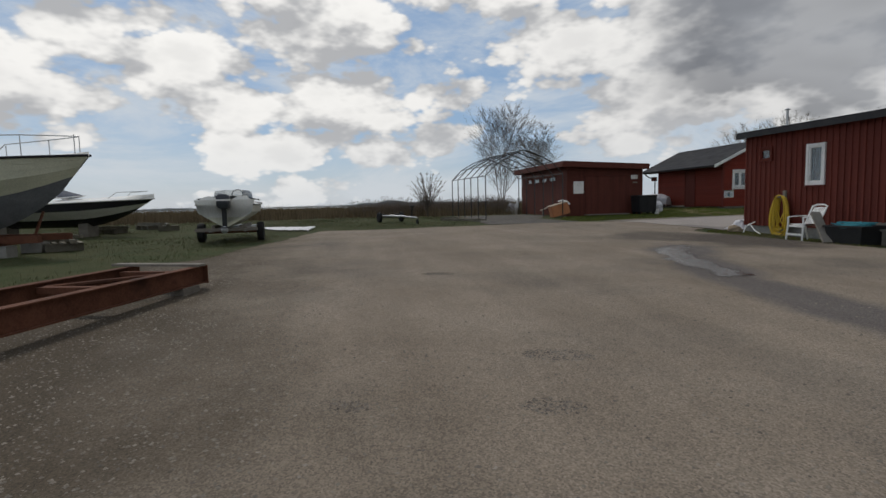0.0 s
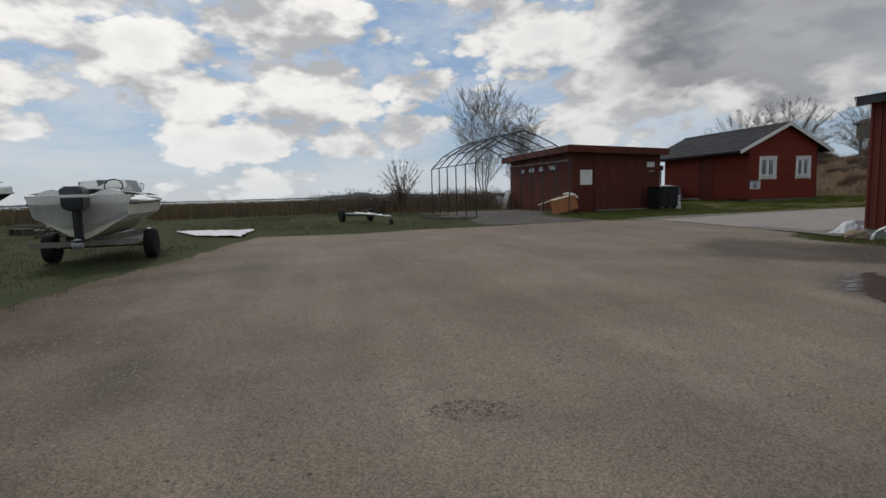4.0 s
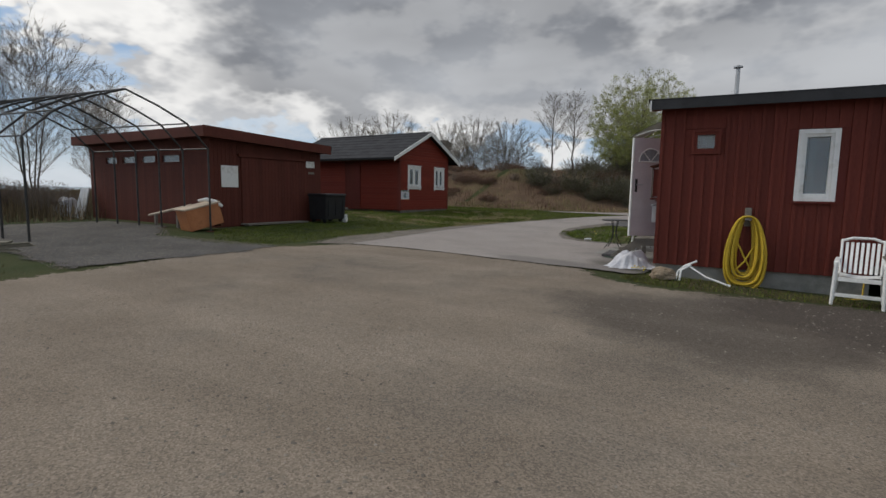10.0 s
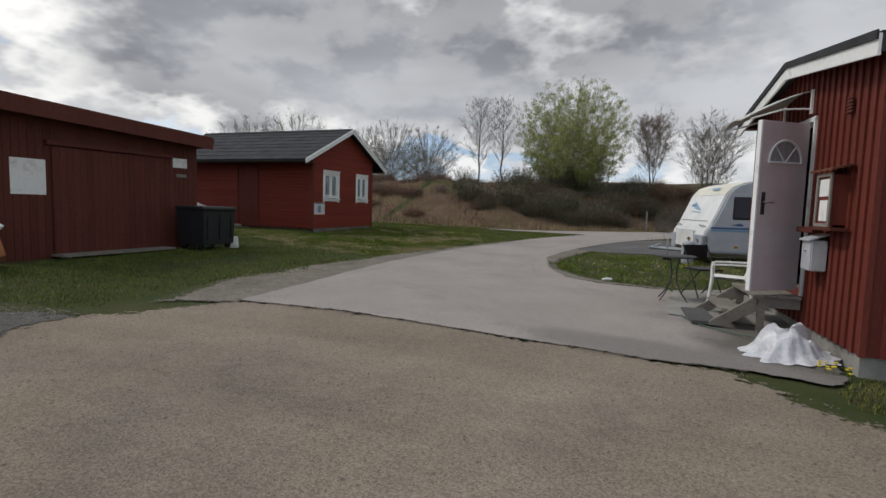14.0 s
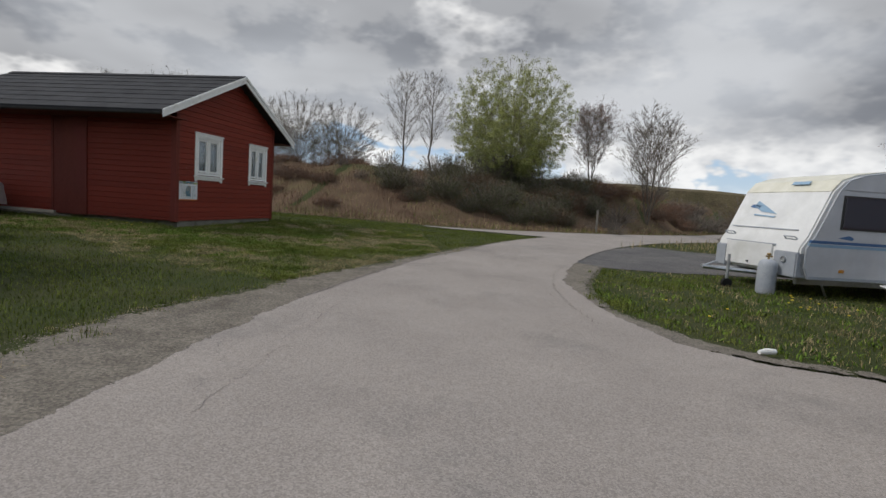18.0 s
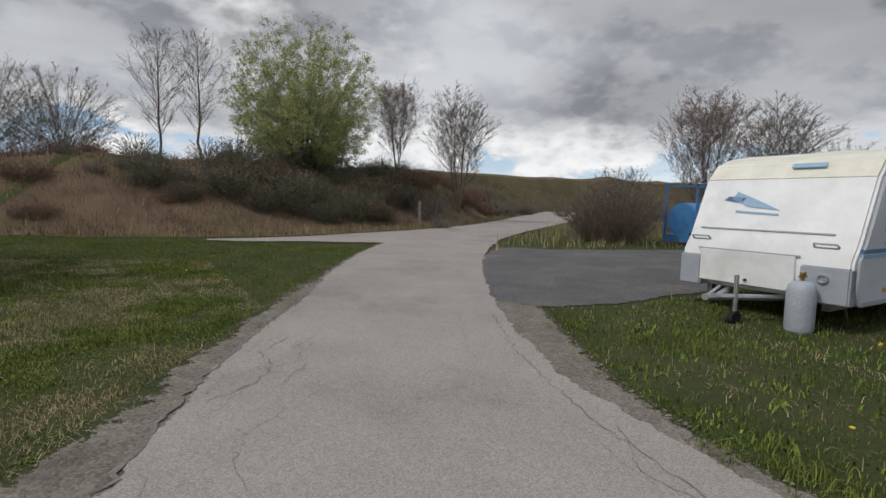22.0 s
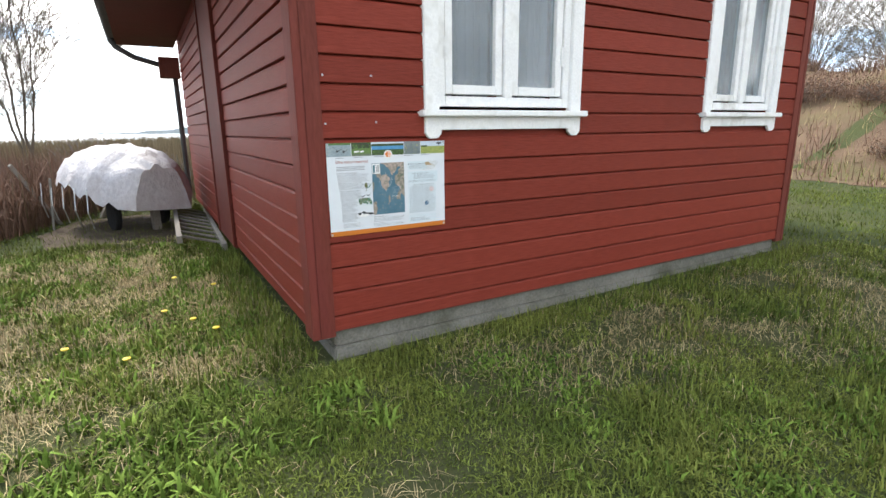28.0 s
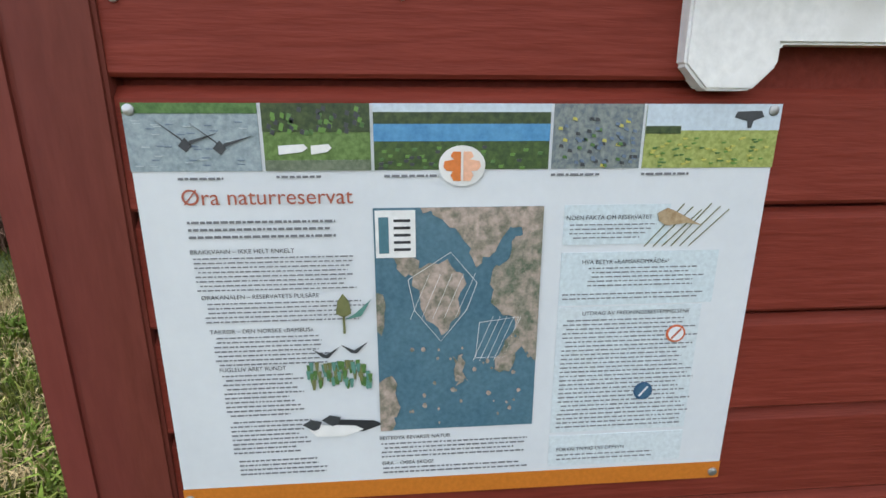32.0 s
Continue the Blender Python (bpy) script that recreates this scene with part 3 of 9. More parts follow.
far_hills("backdrop_1", -1500, -30, 330, 22, 2.0, "low wooded island across the water")
far_hills("backdrop_2", -1900, -1500, -300, 12, 5.0, "distant wooded shore across the water")
far_hills("backdrop_3", -2300, -400, 900, 10, 8.0, "faint far shore on the horizon")



def far_ridge():
    """Low rough rise beyond the road, closing the view inland."""
    rows = []
    for off, h in ((-9, -0.3), (-4, 0.9), (0, 1.0), (6, 0.8), (16, -0.3)):
        rows.append([(x, 78 + 0.25 * x + off + 2 * noise.noise((x * 0.09, 3, 0)), (5.8 + 1.0 * noise.noise((x * 0.11, 1, 5)) + 0.5 * noise.noise((x * 0.5, 2, 5))) * h) for x in range(-6, 132, 2)])
    m_ridge = material("rough_ridge_grass", (0.070, 0.058, 0.030), (0.13, 0.105, 0.06), 0.25, 0.95, 0.6, fine=4, stain=(0.06, 0.045, 0.03), stain_scale=0.3, bump_dist=0.3)
    setting("backdrop_4", Geo().skin(rows, False, False), m_ridge, "low rough brown rise beyond the road", category="backdrop")


far_ridge()

# ---- the cabin with the notice board ----
AX0, AX1, AY0, AY1 = -15.0, -8.345, 11.80, 16.30
A_EAVE, A_RIDGE, A_MID = 2.98, 4.46, 14.12
A_BASE = 0.44


def plank_mesh(length, high, thick, mat, lip=0.012, name="plank"):
    """A weatherboard along +x with a chamfered upper edge that leaves a groove."""
    ring = [(0, 0, 0), (0, -thick + 0.002, 0.001), (0, -thick - 0.001, 0.005), (0, -thick + 0.002, high - 0.018), (0, -thick + lip, high - 0.006), (0, 0, high - 0.006)]
    return Geo().prism(ring, (length, 0, 0)).mesh(name, mat)


def lapped_wall(parent, origin, axis_deg, length, z0, z1, pitch, mat, holes=(), roof=None, trim=0.0):
    """Horizontal boards on a wall face that starts at origin and runs along the given direction. holes: (a0, a1, z0, z1)."""
    cache = {}
    z = z0
    while z < z1 - 0.02:
        high = min(pitch, z1 - z)
        foot = trim if z == z0 else 0.0
        high -= foot
        spans = [(0.0, length)]
        if roof:
            a, b = roof(z + high * 0.5)
            spans = [(max(0, a), min(length, b))]
        for h0, h1, hz0, hz1 in holes:
            if hz0 < z + high * 0.6 and hz1 > z + high * 0.4:
                spans = [s for a, b in spans for s in ((a, min(b, h0)), (max(a, h1), b)) if s[1] - s[0] > 0.02]
        for a, b in spans:
            if b - a < 0.03:
                continue
            key = (round(b - a, 3), round(high, 3))
            if key not in cache:
                cache[key] = plank_mesh(key[0], high, 0.028, mat, 0.013)
            piece("plank", cache[key], parent, pose(*origin, 0, 0, axis_deg) @ pose(a, 0, z + foot + random.uniform(-0.001, 0.001)))
        z += pitch


cabin = thing("red_cabin", pose(0, 0, 0), "red-painted wooden cabin with lapped boards, white windows and black roof", "cabin")
g = Geo()
t = 0.14
g.box(AX1 - t, AY0, A_BASE, AX1, 12.55, A_EAVE + 0.1)
g.box(AX1 - t, 12.55, A_BASE, AX1, 13.50, 1.56)
g.box(AX1 - t, 12.55, 2.62, AX1, 13.50, A_EAVE + 0.1)
g.box(AX1 - t, 13.50, A_BASE, AX1, 14.98, A_EAVE + 0.1)
g.box(AX1 - t, 14.98, A_BASE, AX1, 15.82, 1.56)
g.box(AX1 - t, 14.98, 2.62, AX1, 15.82, A_EAVE + 0.1)
g.box(AX1 - t, 15.82, A_BASE, AX1, AY1, A_EAVE + 0.1)
g.prism([(AX1, AY0, A_EAVE + 0.1), (AX1, AY1, A_EAVE + 0.1), (AX1, AY1, 3.35), (AX1, A_MID, 4.36), (AX1, AY0, 3.35)], (-t, 0, 0))
part("gable_wall", g, M["red"], cabin)
part("side_wall", Geo().box(AX0, AY0, A_BASE, AX1 - t, AY0 + t, 3.3), M["red"], cabin)
part("side_wall", Geo().box(AX0, AY1 - t, A_BASE, AX1 - t, AY1, 3.3), M["red"], cabin)
part("back_wall", Geo().prism([(AX0, AY0 + t, A_BASE), (AX0, AY1 - t, A_BASE), (AX0, AY1 - t, 3.35), (AX0, A_MID, 4.36), (AX0, AY0 + t, 3.35)], (t, 0, 0)), M["red"], cabin)
part("interior_floor", Geo().box(AX0 + t, AY0 + t, A_BASE, AX1 - t, AY1 - t, A_BASE + 0.06), M["grey_wood"], cabin)
part("foundation", Geo().box(AX0 + 0.02, AY0 + 0.08, -0.1, AX1 + 0.008, AY1 - 0.04, A_BASE - 0.10).box(AX0 + 0.03, AY0 + 0.09, A_BASE - 0.10, AX1 - 0.008, AY1 - 0.05, A_BASE), M["plinth"], cabin, "mossy grey concrete foundation", 0.008)


def gable_span(z):
    if z < 3.3:
        return 0.0, AY1 - AY0
    k = (4.40 - z) / (4.40 - 3.3)
    return (A_MID - AY0) * (1 - k), (A_MID - AY0) + (AY1 - A_MID) * k


lapped_wall(cabin, (AX1, AY0 + 0.08, 0), 90, AY1 - AY0 - 0.16, 0.396, 4.36, 0.133, M["red"], [(0.64, 1.66, 1.50, 2.66), (3.06, 3.98, 1.50, 2.66)],
            lambda z: tuple(max(0.0, v - 0.08) for v in gable_span(z)), 0.045)
lapped_wall(cabin, (AX0, AY0, 0), 0, 3.1, 0.396, 3.28, 0.133, M["red"], trim=0.045)
lapped_wall(cabin, (AX0 + 4.15, AY0, 0), 0, AX1 - AX0 - 4.15 - 0.1, 0.396, 3.28, 0.133, M["red"], trim=0.045)
part("blocked_door", Geo().box(AX0 + 3.1, AY0 - 0.045, A_BASE - 0.02, AX0 + 4.15, AY0, 3.2), M["red_v"], cabin, "plain red boarded-up doorway panel", 0.006)
for x in (AX0 + 3.1, AX0 + 4.1):
    part("trim_board", Geo().box(x, AY0 - 0.06, A_BASE, x + 0.06, AY0 - 0.045, 3.2), M["red_v"], cabin)
for y in (AY0, AY1):
    s = -1 if y == AY0 else 1
    part("corner_board", Geo().box(AX1, min(y, y - s * 0.085), A_BASE - 0.025, AX1 + 0.035, max(y, y - s * 0.085), 3.34), M["red_v"], cabin, "", 0.004)
    part("corner_board", Geo().box(AX1 - 0.11, min(y, y + s * 0.04), A_BASE - 0.025, AX1 + 0.035, max(y, y + s * 0.04), 3.30), M["red_v"], cabin, "", 0.004)

# roof: two slopes with felt courses
RX0, RX1 = -16.0, -8.02
E0, E1 = 10.93, 17.10


def slope(parent, ya, za, yb, zb, x0, x1, thick, mat, courses, name="roof_slope"):
    d = Vector((0, yb - ya, zb - za))
    n = Vector((0, -d.z, d.y)).normalized()
    if n.z < 0:
        n = -n
    ring = [Vector((x0, ya, za)), Vector((x0, yb, zb)), Vector((x0, yb, zb)) - n * thick, Vector((x0, ya, za)) - n * thick]
    roof = part(name, Geo().prism(ring, (x1 - x0, 0, 0)), M["felt"], parent)
    for i in range(courses):
        a, b = Vector((x0, ya, za)) + d * (i / courses), Vector((x0, ya, za)) + d * ((i + 1.06) / courses)
        if i == courses - 1:
            b = Vector((x0, yb, zb))
        rr = [a + n * 0.016, b + n * 0.004, b, a]
        part("felt_course", Geo().prism(rr, (x1 - x0, 0, 0)), mat, roof)
    return roof


slope(cabin, E0, A_EAVE, A_MID, A_RIDGE, RX0, RX1, 0.07, M["felt"], 8)
slope(cabin, E1, A_EAVE, A_MID, A_RIDGE, RX0, RX1, 0.07, M["felt"], 8)
part("ridge_cap", Geo().prism([(RX0, A_MID - 0.14, A_RIDGE - 0.03), (RX0, A_MID, A_RIDGE + 0.05), (RX0, A_MID + 0.14, A_RIDGE - 0.03)], (RX1 - RX0, 0, 0)), M["felt"], cabin)
for ye in (E0, E1):
    d = Vector((0, A_MID - ye, A_RIDGE - A_EAVE)).normalized()
    for x, w in ((RX1, 0.16), (RX0 - 0.03, 0.16)):
        a, b = Vector((x, ye, A_EAVE)), Vector((x, A_MID, A_RIDGE))
        part("barge_board", Geo().prism([a + Vector((0, 0, 0.02)), b + Vector((0, 0, 0.02)), b - Vector((0, 0, w)), a - Vector((0, 0, w))], (0.03, 0, 0)), M["white"], cabin, "white barge board", 0.003)
        part("barge_trim", Geo().prism([a + Vector((0.031, 0, 0.03)), b + Vector((0.031, 0, 0.03)), b + Vector((0.031, 0, -0.04)), a + Vector((0.031, 0, -0.04))], (0.02, 0, 0)), M["white"], cabin)
    part("soffit", Geo().prism([(RX0 + 0.02, min(ye, AY0 if ye < A_MID else AY1) + 0.02, A_EAVE - 0.10), (RX0 + 0.02, max(ye, AY0 if ye < A_MID else AY1) - 0.02, A_EAVE - 0.10),
                                (RX0 + 0.02, max(ye, AY0 if ye < A_MID else AY1) - 0.02, A_EAVE - 0.08), (RX0 + 0.02, min(ye, AY0 if ye < A_MID else AY1) + 0.02, A_EAVE - 0.08)], (RX1 - RX0 - 0.04, 0, 0)), M["red_b"], cabin)
# gutter and bent downpipe
gut = part("gutter", Geo().skin([[(x, E0 - 0.02 + 0.065 * math.cos(a), A_EAVE - 0.045 + 0.065 * math.sin(a)) for a in [math.pi + math.pi * k / 8 for k in range(9)]] for x in (RX0, RX1 + 0.02)], False, False), M["black_steel"], cabin, "black half-round gutter")
part("downpipe", Geo().tube([(-15.3, E0 - 0.02, A_EAVE - 0.11), (-15.3, E0 + 0.02, A_EAVE - 0.22), (-15.3, E0 + 0.25, A_EAVE - 0.36), (-15.3, AY0 - 0.2, A_EAVE - 0.48), (-15.3, AY0 - 0.09, A_EAVE - 0.62), (-15.3, AY0 - 0.09, 0.5)], 0.04, 10), M["black_steel"], cabin, "black bent downpipe", 0, True)
part("pipe_box", Geo().box(-15.45, AY0 - 0.3, A_EAVE - 0.65, -15.15, AY0 - 0.02, A_EAVE - 0.35), M["red_b"], cabin)


def cabin_window(y0, y1, z0, z1):
    """A white two-leaf casement with casing and a shaped sill board."""
    X = AX1
    w = new("window_1")
    w.parent = cabin
    w["label"] = "white two-leaf casement window with lace curtain"
    cas = 0.09
    for nm, b in (("casing", (y0 - cas, y0, z0 - 0.02, z1 + 0.06)), ("casing", (y1, y1 + cas, z0 - 0.02, z1 + 0.06)), ("casing", (y0 - cas, y1 + cas, z1, z1 + 0.085))):
        part(nm, Geo().box(X, b[0], b[2], X + 0.045 + (0.004 if b[2] == z1 else 0), b[1], b[3]), M["white"], w, "", 0.004)
    part("drip_cap", Geo().box(X, y0 - cas - 0.02, z1 + 0.085, X + 0.075, y1 + cas + 0.02, z1 + 0.11), M["white"], w, "", 0.004)
    part("sill", Geo().box(X, y0 - cas - 0.03, z0 - 0.055, X + 0.085, y1 + cas + 0.03, z0 - 0.02), M["white"], w, "", 0.005)
    c = 0.025
    a, b, zt, zb = y0 - cas + 0.0, y1 + cas, z0 - 0.055, z0 - 0.172
    apron = [(a, zt), (a, zb + c), (a + c, zb), (a + 0.10 - c, zb), (a + 0.10, zb + c), (a + 0.10, zb + 0.045), (b - 0.10, zb + 0.045), (b - 0.10, zb + c), (b - 0.10 + c, zb), (b - c, zb), (b, zb + c), (b, zt)]
    part("apron_board", Geo().prism([(X + 0.022, p[0], p[1]) for p in apron], (0.024, 0, 0)), M["white"], w, "", 0.003)
    fr = Geo()
    for q in ((y0, y0 + 0.05, z0, z1), (y1 - 0.05, y1, z0, z1), (y0 + 0.05, y1 - 0.05, z0, z0 + 0.055), (y0 + 0.05, y1 - 0.05, z1 - 0.05, z1)):
        fr.box(X - 0.10, q[0], q[2], X + 0.02, q[1], q[3])
    part("window_frame", fr, M["white"], w, "", 0.003)
    mid = (y0 + y1) / 2
    part("mullion", Geo().box(X - 0.06, mid - 0.03, z0 + 0.05, X + 0.024, mid + 0.03, z1 - 0.05), M["white"], w, "", 0.004)
    for a, b in ((y0 + 0.055, mid - 0.035), (mid + 0.035, y1 - 0.055)):
        leaf = Geo()
        for q in ((a, a + 0.05, z0 + 0.068, z1 - 0.056), (b - 0.05, b, z0 + 0.068, z1 - 0.056), (a + 0.05, b - 0.05, z0 + 0.068, z0 + 0.118), (a + 0.05, b - 0.05, z1 - 0.10, z1 - 0.056)):
            leaf.box(X - 0.05, q[0], q[2], X + 0.008, q[1], q[3])
        lf = part("casement", leaf, M["white"], w, "", 0.003)
        pn = part("pane", Geo().box(X - 0.026, a + 0.05, z0 + 0.115, X - 0.022, b - 0.05, z1 - 0.10), M["glass"], lf)
        pn.visible_shadow = False
        # lace curtain in soft folds
        k = 24
        rows = [[(X - 0.115 + 0.012 * math.sin(i * 1.7) + 0.004 * math.sin(i * 4.1), a + 0.02 + (b - a - 0.04) * i / k, z) for i in range(k + 1)] for z in (z0 + 0.06, z1 - 0.06)]
        part("curtain", Geo().skin(rows, False, False), M["lace"], w, "thin grey lace curtain", 0, True)
        part("hinge", Geo().box(X + 0.008, (a if a < mid - 0.1 else b) - 0.012, z0 + 0.25, X + 0.02, (a if a < mid - 0.1 else b) + 0.012, z0 + 0.36), M["white"], lf)


M["lace"] = material("lace", (0.20, 0.21, 0.22), (0.33, 0.34, 0.35), 14, 0.9, 0.0, fine=120, stretch=(1, 1, 0.25))
cabin_window(12.54, 13.50, 1.622, 2.60)
cabin_window(14.98, 15.82, 1.622, 2.60)

# ---- the flat-roofed workshop ----
BX0, BX1, BY0, BY1 = -15.7, -7.96, 1.30, 6.08
shop = thing("flat_roof_workshop", pose(0, 0, 0), "brown-red wooden workshop with flat roof and broad fascia", "workshop")
part("front_wall", Geo().box(BX1 - 0.12, BY0, -0.05, BX1, BY1, 2.95), M["red_b"], shop)
g = Geo().box(BX0, BY0, -0.05, BX1 - 0.12, BY0 + 0.12, 2.20).box(BX0, BY0, 2.52, BX1 - 0.12, BY0 + 0.12, 3.0)
wins = [(-14.45, -13.55), (-13.25, -12.2), (-11.95, -10.95), (-10.65, -9.5)]
edges = [BX0] + [v for w in wins for v in w] + [BX1 - 0.12]
for a, b in zip(edges[0::2], edges[1::2]):
    g.box(a, BY0, 2.20, b, BY0 + 0.12, 2.52)
part("side_wall", g, M["red_b"], shop)
part("side_wall", Geo().box(BX0, BY1 - 0.12, -0.05, BX1 - 0.12, BY1, 2.85), M["red_b"], shop)
part("back_wall", Geo().box(BX0, BY0 + 0.12, -0.05, BX0 + 0.12, BY1 - 0.12, 2.9), M["red_b"], shop)
part("interior_floor", Geo().box(BX0 + 0.12, BY0 + 0.12, 0.0, BX1 - 0.12, BY1 - 0.12, 0.08), M["grey_wood"], shop)
roof = part("roof_deck", Geo().prism([(BX0 - 0.4, BY0 - 0.42, 3.12), (BX0 - 0.4, BY1 + 0.2, 2.92), (BX0 - 0.4, BY1 + 0.2, 3.06), (BX0 - 0.4, BY0 - 0.42, 3.26)], (BX1 - BX0 + 0.82, 0, 0)), M["felt"], shop)
part("fascia", Geo().prism([(BX1 + 0.42, BY0 - 0.46, 2.96), (BX1 + 0.42, BY1 + 0.14, 2.76), (BX1 + 0.42, BY1 + 0.14, 3.08), (BX1 + 0.42, BY0 - 0.46, 3.29)], (0.03, 0, 0)), M["red_b"], shop, "", 0.004)
part("fascia", Geo().box(BX0 - 0.4, BY0 - 0.46, 2.96, BX1 + 0.42, BY0 - 0.42, 3.28), M["red_b"], shop, "", 0.004)
part("soffit", Geo().prism([(BX0 - 0.38, BY0 - 0.42, 2.97), (BX0 - 0.38, BY1 + 0.2, 2.80), (BX0 - 0.38, BY1 + 0.2, 2.82), (BX0 - 0.38, BY0 - 0.42, 2.99)], (BX1 - BX0 + 0.78, 0, 0)), M["red_b"], shop)
bd = {}
y = BY0
while y < BY1 - 0.05:                      # front boards
    if not 2.45 < y < 5.0:
        me = bd.setdefault("f", Geo().box(0, 0.002, 0, 0.016, 0.138, 2.82).mesh("board", M["red_b"], 0.004))
        piece("board", me, shop, pose(BX1, y, 0.06))
    y += 0.14
x = BX0
while x < BX1 - 0.05:                      # side boards below the window strip
    me = bd.setdefault("s", Geo().box(0.002, -0.016, 0, 0.138, 0, 2.1).mesh("board", M["red_b"], 0.004))
    piece("board", me, shop, pose(x, BY0, 0.04))
    me = bd.setdefault("t", Geo().box(0.002, -0.016, 0, 0.138, 0, 0.42).mesh("board", M["red_b"], 0.004))
    piece("board", me, shop, pose(x, BY0, 2.54))
    x += 0.14
dr = part("sliding_door", Geo().box(BX1 + 0.016, 2.42, 0.18, BX1 + 0.05, 5.05, 2.42), M["red_b"], shop, "wide closed sliding door", 0.005)
part("door_rail", Geo().box(BX1, 2.3, 2.44, BX1 + 0.11, 5.25, 2.53), M["red_b"], shop, "", 0.006)
for i in range(19):
    part("door_board", Geo().box(BX1 + 0.05, 2.43 + i * 0.1375, 0.2, BX1 + 0.058, 2.43 + i * 0.1375 + 0.132, 2.40), M["red_b"], dr)
for y in (2.5, 4.75):
    part("threshold_bearer", Geo().box(BX1 + 0.02, y, -0.1, BX1 + 0.30, y + 0.1, 0.17), M["grey_wood"], shop)
part("threshold", Geo().box(BX1 + 0.02, 2.35, 0.17, BX1 + 0.45, 5.0, 0.22), M["grey_wood"], shop, "weathered wooden threshold ramp", 0.006)
part("plinth", Geo().box(BX1 - 0.05, BY0 - 0.02, -0.1, BX1 + 0.02, 2.3, 0.06).box(BX1 - 0.05, 5.05, -0.1, BX1 + 0.02, BY1, 0.06), M["concrete"], shop)
for a, b in wins:
    w = new("window_2")
    w.parent = shop
    fr = Geo()
    for q in ((a, a + 0.05, 2.20, 2.52), (b - 0.05, b, 2.20, 2.52), (a + 0.05, b - 0.05, 2.20, 2.245), (a + 0.05, b - 0.05, 2.475, 2.52)):
        fr.box(q[0], BY0 - 0.03, q[2], q[1], BY0 + 0.08, q[3])
    part("window_frame", fr, M["red_b"], w)
    pn = part("pane", Geo().box(a + 0.05, BY0 + 0.03, 2.245, b - 0.05, BY0 + 0.034, 2.475), M["glass"], w)
    pn.visible_shadow = False
part("white_notice", Geo().box(BX1 + 0.017, 1.68, 1.43, BX1 + 0.029, 2.31, 2.13), M["white"], shop, "blank white notice panel", 0.003)
part("white_notice", Geo().box(BX1 + 0.017, 5.31, 2.22, BX1 + 0.027, 5.74, 2.46), M["white"], shop, "small white notice panel", 0.003)
part("dark_notice", Geo().box(BX1 + 0.017, 5.42, 1.98, BX1 + 0.025, 5.72, 2.06), M["grey_wood"], shop)

# ---- the shed with the open door ----
CX0, CX1, CY0, CY1 = 5.32, 17.5, 1.46, 5.60
C_EAVE, C_RIDGE, C_MID = 3.05, 3.42, 3.60
CZ = 0.16
SHED = pose(CX0, CY0, 0, 0, 0, 4.0) @ pose(-CX0, -CY0, 0)
shed = thing("red_shed", SHED, "red board-and-batten shed with black roof and an open white door", "shed")
D0, D1 = 3.10, 3.98                            # door opening along y
g = Geo()
for q in ((CY0, D0, CZ, 2.95), (D0, D1, 2.62, 2.95), (D1, CY1, CZ, 2.95), (D0, D1, CZ, 0.50)):
    g.box(CX0, q[0], q[2], CX0 + 0.12, q[1], q[3])
g.prism([(CX0, CY0, 2.95), (CX0, CY1, 2.95), (CX0, CY1, 3.0), (CX0, C_MID, 3.34), (CX0, CY0, 3.0)], (0.12, 0, 0))
part("gable_wall", g, M["red_v"], shed)
W0, W1, WZ0, WZ1 = 7.42, 7.82, 1.40, 2.40      # window in the long wall
V0, V1, VZ0, VZ1 = 5.83, 6.19, 2.16, 2.49      # small vent window
g = Geo()
for q in ((CX0 + 0.12, V0, CZ, 3.0), (V0, V1, CZ, VZ0), (V0, V1, VZ1, 3.0), (V1, W0, CZ, 3.0), (W0, W1, CZ, WZ0), (W0, W1, WZ1, 3.0), (W1, 8.45, CZ, 3.0), (8.45, CX1, 0.34, 3.0)):
    g.box(q[0], CY0, q[2], q[1], CY0 + 0.12, q[3])
part("long_wall", g, M["red_v"], shed)
part("long_wall", Geo().box(CX0 + 0.12, CY1 - 0.12, CZ, CX1, CY1, 3.0), M["red_v"], shed)
part("end_wall", Geo().prism([(CX1, CY0, CZ), (CX1, CY1, CZ), (CX1, CY1, 3.0), (CX1, C_MID, 3.34), (CX1, CY0, 3.0)], (0.12, 0, 0)), M["red_v"], shed)
part("interior_floor", Geo().box(CX0 + 0.12, CY0 + 0.12, 0.40, CX1, CY1 - 0.12, 0.48), M["grey_wood"], shed)
part("inner_wall", Geo().box(CX0 + 2.2, CY0 + 0.12, 0.48, CX0 + 2.3, CY1 - 0.12, 2.95), M["grey_wood"], shed)
part("inner_ceiling", Geo().box(CX0 + 0.12, CY0 + 0.12, 2.86, CX1, CY1 - 0.12, 2.92), M["grey_wood"], shed)
cb = {}


